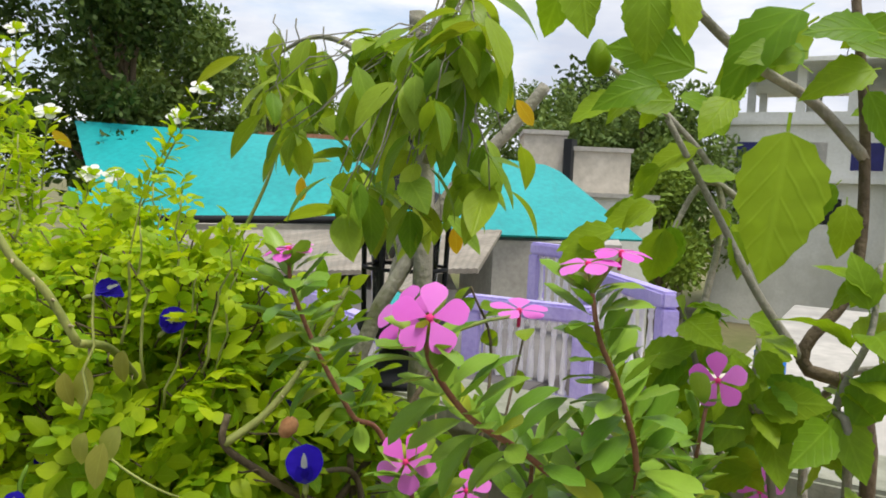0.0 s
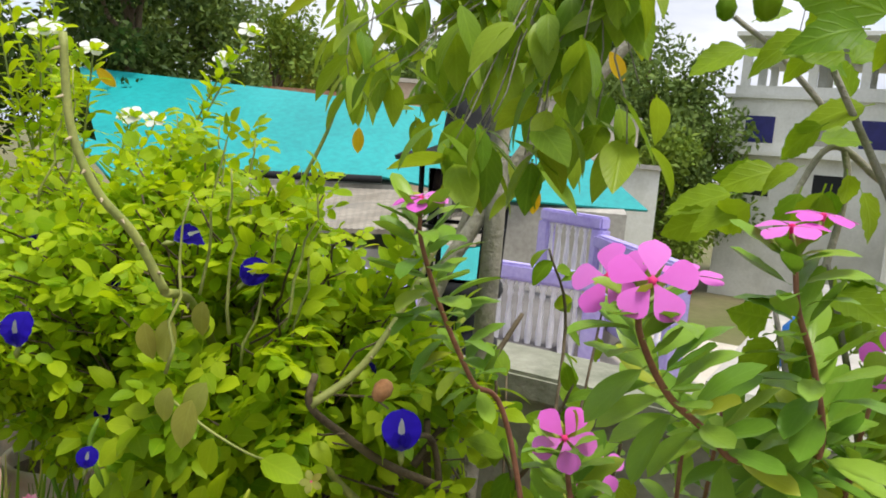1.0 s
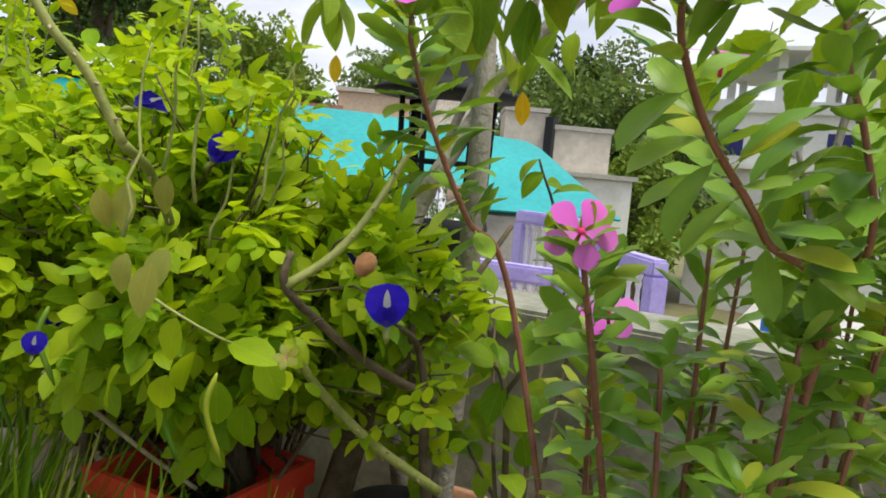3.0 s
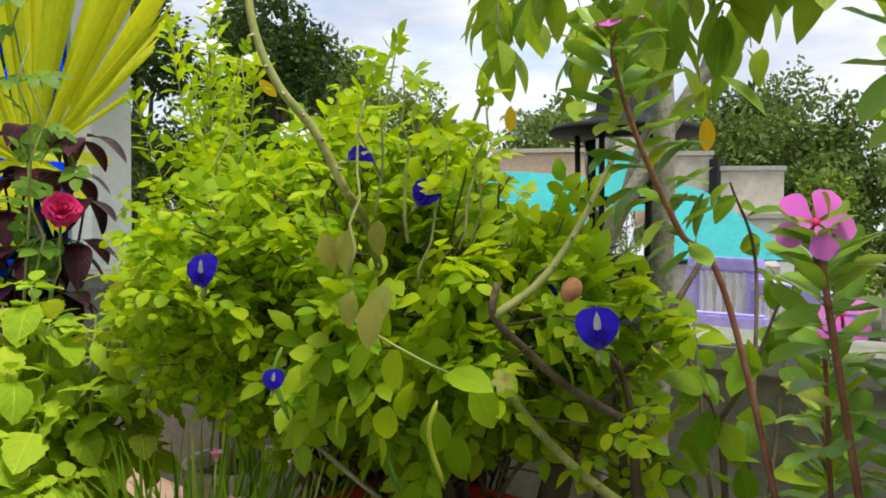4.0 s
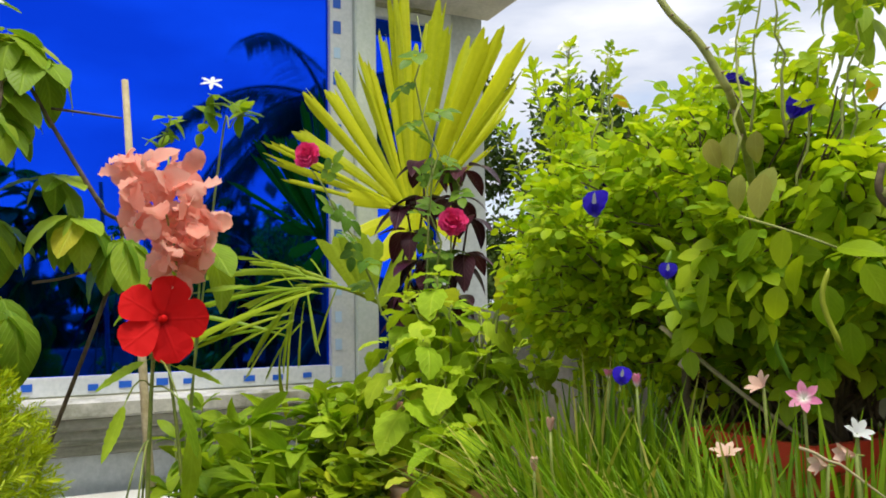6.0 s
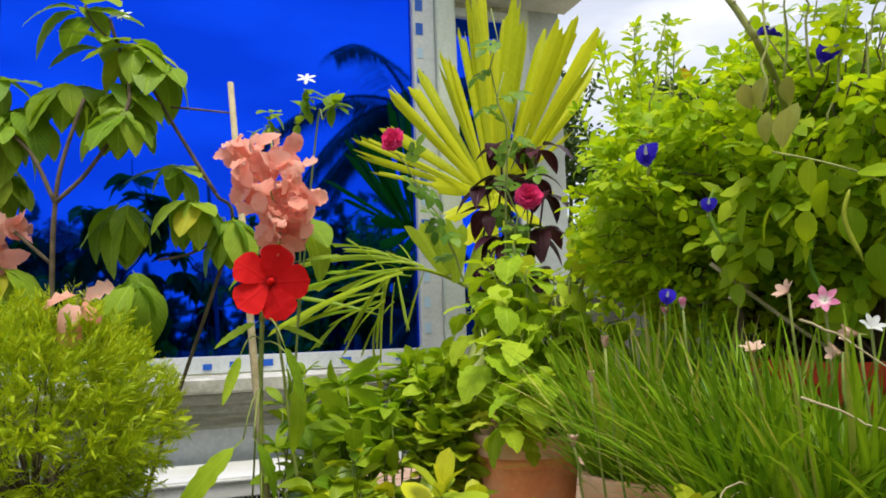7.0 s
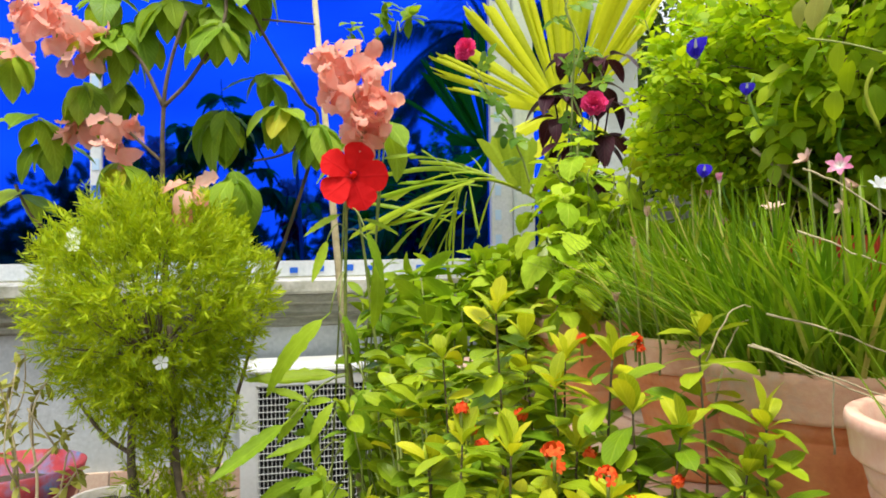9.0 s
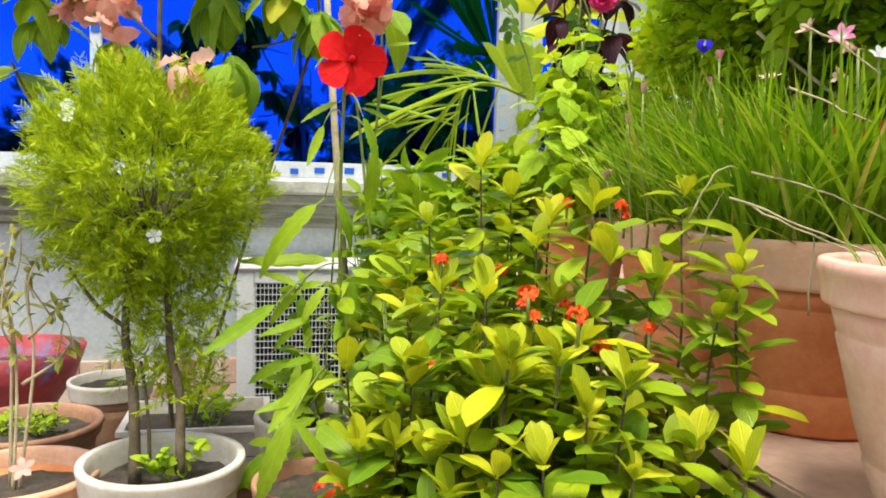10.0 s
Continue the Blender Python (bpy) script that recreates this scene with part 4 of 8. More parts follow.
pitched("roof", ((14.589, 21.646, 3.294), (18.503, 12.663, 2.966)), ((11.520, 16.209, 0.717), (14.792, 10.537, 0.990)), parent=th, label="smooth teal painted roofing sheet")
pitched("roof", ((18.503, 12.663, 2.966), (22.382, 9.426, 2.642)), ((14.792, 10.537, 0.990), (16.926, 8.556, 0.651)), parent=th)
pitched("roof", ((22.382, 9.426, 2.642), (22.596, 9.027, 2.468)), ((16.926, 8.556, 0.651), (19.838, 5.502, 0.636)), parent=th)
pitched("roof", ((9.866, 14.909, 1.405), (10.503, 13.757, 1.112)), ((8.998, 12.265, 0.547), (10.069, 10.353, 0.214)), parent=th)
part("wall", Shape([(11.5, 15.8, -3.6), (15.2, 10.2, -3.6), (20.5, 13.5, -3.6), (17, 20, -3.6), (11.5, 15.8, 0.55), (15.2, 10.2, 0.8), (19.5, 12.6, 2.0), (16.4, 19, 2.2)], [(0, 1, 5, 4), (1, 2, 6, 5), (2, 3, 7, 6), (3, 0, 4, 7), (4, 5, 6, 7)]), "greywall", th, smooth=False)
part("wall", Shape([(17.3, 8.6, -3.6), (19.0, 5.8, -3.6), (22, 7.5, -3.6), (20, 11, -3.6), (17.3, 8.6, 0.5), (19.0, 5.8, 0.5), (22, 7.5, 1.5), (20, 11, 1.5)], [(0, 1, 5, 4), (1, 2, 6, 5), (2, 3, 7, 6), (3, 0, 4, 7), (4, 5, 6, 7)]), "greywall", th, smooth=False)
part("gutter", tube([(11.386, 16.020, 0.649), (14.648, 10.365, 0.923)], 0.09, 8), "black", th, "dark gutter pipe under the eave")

# the grey cement-sheet roof before it
ch = thing("cement_roof_shed", (9, 8, -3.6), "low shed under a weathered grey cement-sheet roof", "shed")
pitched("roof", ((10.748, 12.454, 0.630), (12.650, 6.157, 0.999)), ((6.520, 7.628, 0.494), (7.939, 4.189, 0.765)), waves=90, mat="cement", parent=ch, label="streaked grey cement sheets")
part("wall", Shape([(5.9, 7.4, -3.6), (8.2, 4.6, -3.6), (12, 7.0, -3.6), (10, 11.5, -3.6), (5.9, 7.4, 0.35), (8.2, 4.6, 0.45), (12, 7.0, 0.4), (10, 11.5, 0.3)], [(0, 1, 5, 4), (1, 2, 6, 5), (2, 3, 7, 6), (3, 0, 4, 7), (4, 5, 6, 7)]), "greywall", ch, smooth=False)

# the neighbour's terrace with its lavender balustrade
slab_house("terrace_house", [(2.2, -4.5), (7.9, -4.5), (7.9, 4.2), (2.2, 7.4)], -3.6, -0.2, "housewall", "neighbouring house with a flat terrace roof", "cream")
solo("dark_roof_patch", box(4.4, 7.6, 1.9, 4.0, 0.0, 0.25, 0.01).moved(Matrix.Translation((0.4, 0.3, 0))), "asphalt", "low dark grey roof beside the balustrade", "roof")


def balustrade(a, b, z0, h, n, group="lavender balustrades"):
    a, b = Vector((a[0], a[1], z0)), Vector((b[0], b[1], z0))
    t = thing("balustrade", a.lerp(b, 0.5), "lavender-painted balustrade with white turned balusters", "balustrade", group)
    d = (b - a)
    ang = math.degrees(math.atan2(d.y, d.x))
    m = Matrix.Translation(a) @ pose(0, 0, 0, 0, 0, ang)
    L = d.length
    part("top_rail", box(-0.06, L + 0.06, -0.07, 0.07, h - 0.13, h, 0.02).moved(m), "lavender", t, smooth=False)
    part("bottom_rail", box(0, L, -0.06, 0.06, -0.02, 0.1, 0.01).moved(m), "lavender", t, smooth=False)
    for x in (-0.001, L):
        part("post", box(x - 0.07, x + 0.07, -0.068, 0.068, -0.1, h - 0.131, 0.01).moved(m), "lavender", t, smooth=False)
    s = h - 0.23
    bal = mesh("baluster", lathe([(0.034, 0.1), (0.034, 0.1 + s * 0.06), (0.018, 0.1 + s * 0.1), (0.030, 0.1 + s * 0.28), (0.024, 0.1 + s * 0.5), (0.016, 0.1 + s * 0.75), (0.026, 0.1 + s * 0.82), (0.018, 0.1 + s * 0.88), (0.034, 0.1 + s * 0.95), (0.034, 0.1 + s)], 10), "baluster")
    for i in range(n):
        part("baluster", bal, "baluster", t, at=m @ Matrix.Translation((L * (i + 0.6) / (n + 0.2), 0, 0)))
    return t


balustrade((5.249, 2.821, 0.833)[:2], (5.307, 1.927, 0.921)[:2], 0.06, 0.80, 10)
balustrade((7.397, 3.210, 1.188)[:2], (7.087, 2.524, 1.147)[:2], 0.45, 0.72, 6)
balustrade((4.442, 4.661, 0.902)[:2], (4.222, 3.434, 0.966)[:2], 0.12, 0.78, 12)
balustrade((4.222, 3.434, 0.966)[:2], (3.763, 2.611, 0.964)[:2], 0.05, 0.78, 9)
balustrade((7.087, 2.524, 1.147)[:2], (5.626, 1.408, 1.085)[:2], 0.2, 0.8, 10)
solo("water_can", lathe([(0.05, 0), (0.055, 0.02), (0.055, 0.14), (0.03, 0.17), (0.02, 0.19)], 20).moved(Matrix.Translation((2.84, 0.38, 1.0))), "bluecan", "blue plastic can beyond the parapet", "can", smooth=True)
solo("tank_top", joined([box(1.55, 2.9, -1.8, 0.45, -0.2, 0.95, 0.02), box(1.5, 2.95, -1.85, 0.5, 0.95, 1.0, 0.01)]), "greywall", "grey cement tank beyond the parapet", "tank")
solo("far_slab", box(4.2, 9.5, -5, 0.9, -0.1, 0.55, 0.02), "greywall", "pale broken concrete slab on the next roof", "slab")


# houses farther away
def window_hole(t, x0, x1, z0, z1, y, face, mat="inside"):
    """A framed dark opening on a wall that looks along -x at x = face."""
    w = part("window", box(face - 0.05, face + 0.02, y + x0 - 0.08, y + x1 + 0.08, z0 - 0.08, z1 + 0.08), "housewall", t, smooth=False)
    part("pane", box(face - 0.06, face - 0.02, y + x0, y + x1, z0, z1), mat, w, smooth=False)


wh = thing("white_house", (38, 4, -3.6), "three-storey pale house with an unfinished top floor", "house")
part("wall", box(36.0, 46, -12.0, 6.7, -3.6, 2.75), "housewall", wh, smooth=False)
part("wall", box(36.0, 46, -12.0, 6.75, 2.95, 5.2), "housewall", wh, smooth=False)
part("floor_slab", box(35.5, 46.4, -12.4, 7.3, 2.75, 2.95), "housewall", wh, smooth=False)
part("floor_slab", box(35.8, 46.2, -12.2, 7.0, 5.2, 5.36), "housewall", wh, smooth=False)
part("roof_slab", box(35.2, 46.5, -12.5, 6.7, 7.75, 7.93), "housewall", wh, smooth=False)
for y in (6.3, 3.6, 1.6, -0.6, -2.8, -5.5, -8, -11):
    for x in (36.4, 41.0, 45):
        part("column", box(x - 0.18, x + 0.18, y - 0.18, y + 0.18, 5.36, 7.75), "housewall", wh, smooth=False)
part("parapet_wall", box(36.0, 36.15, -12, 6.6, 5.36, 5.75), "housewall", wh, smooth=False)
for y in (4.4, 2.0, -1.2, -4.0):
    part("rebar", tube([(36.5, y, 8.0), (36.5, y - 0.12, 9.2)], 0.02, 5), "black", wh)
for y, mm in ((5.4, "blue_paint"), (3.0, "greywall"), (0.9, "blue_paint"), (-2.4, "inside")):
    window_hole(wh, -0.6, 0.6, 3.3, 4.45, y, 36.0, mm)
for y in (5.4, 2.4, -0.8):
    window_hole(wh, -0.7, 0.6, 1.0, 2.1, y, 36.0)
part("wall", box(33.6, 36.0, -12, 0.0, -3.6, 7.6), "housewall", wh, smooth=False)
for z in (0.6, 3.6):
    window_hole(wh, -0.9, 0.9, z + 0.2, z + 1.7, -2.2, 33.6)
    part("sunshade", box(32.8, 33.6, -4.4, -0.8, z + 1.9, z + 2.05), "housewall", wh, smooth=False)

ph = slab_house("peach_house", [(24.6, 18.4), (26.2, 15.3), (30.7, 17.7), (29, 21)], -3.6, 4.25, "peach", "peach-coloured flat-roofed house far off", "cream")
for a, b in ((0.36, 0.58), (0.74, 0.9)):
    u0, u1 = Vector((24.58, 18.4, 0)).lerp(Vector((25.98, 15.6, 0)), a), Vector((24.58, 18.4, 0)).lerp(Vector((25.98, 15.6, 0)), b)
    n_ = Vector((-0.89, -0.45, 0)) * 0.06
    part("window", Shape([tuple(u0 + n_ + Vector((0, 0, 2.7))), tuple(u1 + n_ + Vector((0, 0, 2.7))), tuple(u1 + n_ + Vector((0, 0, 3.4))), tuple(u0 + n_ + Vector((0, 0, 3.4))), tuple(u0 - n_ + Vector((0, 0, 2.7))), tuple(u1 - n_ + Vector((0, 0, 2.7))), tuple(u1 - n_ + Vector((0, 0, 3.4))), tuple(u0 - n_ + Vector((0, 0, 3.4)))], [(0, 1, 2, 3), (0, 4, 5, 1), (3, 2, 6, 7), (0, 3, 7, 4), (1, 5, 6, 2)]), "greywall", ph, smooth=False)
slab_house("white_roof_room", [(25.7, 11.7), (26.4, 10.3), (29, 11.6), (28.2, 13)], 1.2, 3.9, "cream", "small cream stair room on a flat roof")
slab_house("white_roof_room", [(26.35, 10.0), (27.4, 8.2), (30, 9.6), (29, 11.4)], 1.2, 3.35, "cream", "low cream room on a flat roof")
solo("doorway", box(26.05, 26.6, 9.98, 10.28, 1.4, 3.75), "inside", "dark doorway of the stair room", "doorway")
slab_house("grey_house", [(24.2, 12.6), (26.4, 7.0), (31, 9.0), (30, 14)], -3.6, 1.7, "housewall", "grey flat-roofed house far off")
slab_house("brick_house", [(22.5, 21.5), (24.4, 18.2), (28, 20), (26, 24)], -3.6, 3.5, "cream", "pale roof edge of a far house", "oldpot")


# ---- trees far off ----
def cluster(n, r, size):
    out = []
    for _ in range(n):
        d = rvec().normalized()
        q = leaf(size * rnd(0.7, 1.3), size * 0.55, 2, 0.2, 0.2, 0.45, 0.8)
        out.append(q.moved(aim(d * r * rnd(0.2, 1.0), d + rvec(0.6) + Vector((0, 0, -0.3)), rvec() + Vector((0, 0, 1)))))
    return joined(out)


CLUMP = [cluster(26, 0.55, 0.27) for _ in range(3)]
BIG_CLUMP = [cluster(24, 0.9, 0.5) for _ in range(3)]


def tree(place, height, spread, mat, label, clumps=260, low=0.35, big=False, name="tree"):
    x, y, z = place
    t = thing(name, place, label, "tree", "trees far off")
    trunk = smooth_line([(x, y, z), (x + rnd(-.3, .3), y + rnd(-.3, .3), z + height * 0.3), (x + rnd(-.5, .5), y + rnd(-.5, .5), z + height * 0.65), (x, y, z + height * 0.92)], 4)
    parts = [tube(trunk, taper(len(trunk), height * 0.028, height * 0.006), 8)]
    lobes = []
    for i in range(11):
        a, u = rnd(0, 6.28), rnd(low, 0.9)
        rr = spread * (0.75 if u < 0.75 else 0.45) * rnd(0.5, 1.0)
        c = Vector((x + rr * math.cos(a), y + rr * math.sin(a), z + height * u))
        s = trunk[min(len(trunk) - 1, int(len(trunk) * max(0.25, u - 0.2)))]
        parts.append(tube(bend(s, c, 4, 0.1, 0.1), taper(5, height * 0.010, height * 0.003), 5))
        lobes.append((c, spread * rnd(0.32, 0.55)))
    lobes.append((Vector((x, y, z + height * 0.93)), spread * 0.4))
    part("trunk", joined(parts), "wood", t)
    places = [[], [], []]
    for i in range(clumps):
        c, r = random.choice(lobes)
        d = rvec().normalized()
        p = c + Vector((d.x, d.y, d.z * 0.8)) * r * rnd(0.55, 1.08)
        places[i % 3].append(Matrix.Translation(p) @ pose(0, 0, 0, rnd(0, 360), rnd(0, 360), rnd(0, 360)) @ Matrix.Scale(rnd(0.7, 1.3), 4))
    part("crown", joined([scattered(s, q) for s, q in zip(BIG_CLUMP if big else CLUMP, places)]), mat, t, kind="stuff")


tree((16.5, 22.5, -3.6), 13, 3.6, "dark_tree", "tall dense dark green tree", 420)
tree((13.5, 25.5, -3.6), 14, 3.8, "dark_tree", "tall dense dark green tree", 420)
tree((21.5, 24.0, -3.6), 11.8, 3.3, "mid_tree", "green tree with a loose crown", 300)
tree((27.0, 24.5, -3.6), 11.0, 3.2, "light_tree", "light green tree behind the roofs", 300)
tree((33, 22.0, -3.6), 10.2, 3.4, "mid_tree", "green tree behind the roofs", 300)
tree((36, 16.0, -3.6), 10.5, 3.8, "mid_tree", "green tree behind the roofs", 320)
tree((34, 12.5, -3.6), 10.5, 3.4, "mid_tree", "green tree behind the roofs", 320)
tree((37.5, 11.0, -3.6), 12, 3.6, "mid_tree", "tall green tree beside the white house", 340)
tree((33.5, 9.6, -3.6), 9.5, 2.6, "mid_tree", "green tree beside the white house", 300)
tree((35.0, 8.0, -3.6), 10.2, 2.8, "mid_tree", "green tree beside the white house", 320)
tree((30.5, 7.6, -3.6), 6.6, 1.9, "light_tree", "small yellow-green tree beside the white house", 320)
tree((50, 18, -3.6), 13, 5, "dark_tree", "far dark green tree behind the houses", 260, big=True)
tree((48, 30, -3.6), 13, 5, "mid_tree", "far green tree behind the houses", 260, big=True)
tree((40, 36, -3.6), 12, 5, "mid_tree", "far green tree behind the houses", 260, big=True)
tree((30, 40, -3.6), 13, 5, "dark_tree", "far dark green tree behind the houses", 260, big=True)
for i in range(7):  # the tree line that the window glass mirrors
    tree((-22 + i * 6.5 + rnd(-1, 1), -16 - 3 * math.sin(i * 1.3), -3.6), 6.0 + 0.8 * math.sin(i * 2.2), 3.8, "dark_tree", "dark tree across the lane behind the terrace", 240, big=True)


def coconut(place, height, label, fronds=15, size=2.6, mat="mid_tree"):
    x, y, z = place
    t = thing("palm_tree", place, label, "palm tree", "palms far off")
    line = smooth_line([(x, y, z), (x + 0.3, y, z + height * 0.5), (x + 0.2, y + 0.2, z + height)], 6)
    part("trunk", tube(line, taper(len(line), 0.17, 0.11), 8), "bark", t)
    top = line[-1]
    for i in range(fronds):
        a, up = i * 2.4 + rnd(-.2, .2), 0.9 - 1.3 * (i / fronds)
        d = Vector((math.cos(a), math.sin(a), 0))
        s = [top + d * size * u + Vector((0, 0, size * (up * u - 0.75 * u * u))) for u in (0, .2, .4, .6, .8, 1.0)]
        s = smooth_line(s, 4)
        q = [tube(s, taper(len(s), 0.03, 0.008), 5)]
        for k in range(2, len(s)):
            for sd in (-1, 1):
                o = d.cross(Vector((0, 0, 1))) * sd
                fwd = (s[k] - s[k - 1]).normalized()
                for j in (0, 0.25, 0.5, 0.75):
                    q.append(leaf(size * 0.30 * (1.1 - 0.6 * k / len(s)) * rnd(0.8, 1.1), 0.024, 3, 0.1, 0.5, 0.4).moved(aim(s[k - 1].lerp(s[k], j), o * 0.9 + fwd * 0.7 + Vector((0, 0, -0.25)), (0, 0, 1))))
        part("frond", joined(q), mat, t)


coconut((42, 27.5, -3.6), 11.8, "coconut palm far behind the roofs")
coconut((45, 24.0, -3.6), 12.5, "coconut palm far behind the roofs")
# seen in the window glass only
coconut((2.45, -3.7, -3.6), 7.6, "coconut palm behind the terrace, mirrored in the glass", 14, 2.0, "dark_tree")


# ---- flowers ----
def petal_flower(parent, name, at, mat, petal, n=5, cup=12.0, eye=None, eye_mat="rose", label="", spin=0.0, twist=0.0):
    """n equal petals round a small centre; z of at is the way that the flower faces."""
    f = part(name, eye or lathe([(0.0012, -0.012), (0.0014, -0.004), (0.0020, 0.0005), (0.0008, 0.0012)], 10), eye_mat, parent, label, at=at)
    me = petal if isinstance(petal, bpy.types.Mesh) else mesh("petal", petal, mat)
    for i in range(n):
        part("petal", me, mat, f, at=at @ pose(0, 0, 0, 0, 0, spin + 360 * i / n + rnd(-4, 4)) @ pose(0, 0, 0, cup + rnd(-6, 6), twist, 0))
    return f


def facing(place, way, size=1.0, spin=0.0):
    z = Vector(way).normalized()
    x = z.orthogonal().normalized()
    y = z.cross(x)
    return Matrix.Translation(place) @ Matrix((x, y, z)).transposed().to_4x4() @ pose(0, 0, 0, 0, 0, spin) @ Matrix.Scale(size, 4)


PERI_PETAL = [mesh("petal", leaf(0.0215, 0.0150, 9, -0.05, 0.12, 0.70, 0.72), "pink"), mesh("petal", leaf(0.0215, 0.0145, 9, 0.06, 0.24, 0.70, 0.72), "pink")]
WHITE_PETAL = mesh("petal", leaf(0.025, 0.018, 6, 0.0, 0.12, 0.68, 0.75), "white")


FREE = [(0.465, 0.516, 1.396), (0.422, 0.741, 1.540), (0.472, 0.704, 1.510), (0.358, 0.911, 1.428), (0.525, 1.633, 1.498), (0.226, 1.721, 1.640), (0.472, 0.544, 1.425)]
# three stations of the camera, kept free of leaves towards the flowers
VIEWPOINTS = [(-0.08, 0.13, 1.62), (-0.10, 0.20, 1.45), (-0.20, 0.16, 1.30)]


def open_round(places, points=FREE, r=0.030, viewpoints=VIEWPOINTS):
    """Leaves dropped where they stand between the points and the camera's viewpoints."""
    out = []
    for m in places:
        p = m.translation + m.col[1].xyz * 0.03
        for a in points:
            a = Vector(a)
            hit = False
            for b in viewpoints:
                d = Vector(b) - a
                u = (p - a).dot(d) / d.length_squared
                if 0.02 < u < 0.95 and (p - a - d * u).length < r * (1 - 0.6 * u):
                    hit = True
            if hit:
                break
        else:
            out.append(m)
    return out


# ---- periwinkles ----
PERI_LEAF = [leaf(0.036, 0.0138, 9, f, c, 0.58, 0.50, stalk=0.003, wave=w) for c, f, w in ((-0.16, 0.45, 0.02), (0.04, 0.3, 0.03), (0.22, 0.4, 0.0), (0.38, 0.2, 0.03))]


def periwinkle(stems, base, label, mat="pink", petal=None, leaf_mat="peri", stem_mat="redstem", limit=260, gap=0.0066, size=1.0, group="pink periwinkles"):
    """stems: (points from the foot to the tip, flowers as (place, way)); leaves in crossed pairs up each stem."""
    t = thing("periwinkle", base, label, "plant", group)
    leaves = []
    for pts, flowers, *rest in stems:
        first = rest[0] if rest else 0.16
        line = smooth_line(pts, 18)
        part("stem", tube(line, taper(len(line), 0.0025 * size, 0.0015 * size), 7), stem_mat, t)
        run, k = 0.0, 0
        total = sum((b - a).length for a, b in zip(line, line[1:]))
        gone = 0.0
        for a, b in zip(line, line[1:]):
            step = (b - a).length
            run += step
            gone += step
            if run > gap * (1.25 - 0.5 * gone / total) and gone > total * first:
                run = 0.0
                k += 1
                d = (b - a).normalized()
                s = d.orthogonal().normalized()
                s = Matrix.Rotation(radians(90 * (k % 2) + 25 + rnd(-18, 18)), 4, d) @ s
                top = (gone / total - first) / (1 - first)
                up = (d + Vector((0.1, 0.05, 1.1))).normalized()
                for q in (-1, 1):
                    way = s * q + up * (0.12 + 0.55 * top * top + rnd(-0.2, 0.2)) + rvec(0.12)
                    leaves.append(aim(b + s * q * 0.002, way, up + rvec(0.16), size * (0.80 + 0.35 * math.sin(min(1, top * 1.1) * 2.7)) * rnd(0.8, 1.12)))
        d = (line[-1] - line[-3]).normalized()
        for i in range(6):
            s = Matrix.Rotation(i * 1.05, 4, d) @ d.orthogonal().normalized()
            leaves.append(aim(line[-1], s + d * rnd(0.5, 1.3), d, size * rnd(0.45, 0.8)))
        for place, way in flowers:
            place = Vector(place)
            tip = line[-1]
            part("flower_tube", tube([tip, tip.lerp(place, 0.6), place - Vector(way).normalized() * 0.004], [0.0016, 0.0012, 0.0014], 6), "stem", t)
            petal_flower(t, "flower", facing(place, way, 1.0, rnd(0, 70)), mat, petal or random.choice(PERI_PETAL), 5, 6, eye_mat="rose" if mat == "pink" else "white", label="pink five-petalled flower with a red eye" if mat == "pink" else "white five-petalled flower")
    scatter_leaves(t, PERI_LEAF, leaf_mat, leaves, limit=limit)
    return t


FOOT = Vector((0.46, 0.27, 1.0))
# close to the camera's early stations; the pink flowers turn towards it
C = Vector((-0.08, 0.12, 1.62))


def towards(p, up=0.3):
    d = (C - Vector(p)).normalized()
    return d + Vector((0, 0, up))


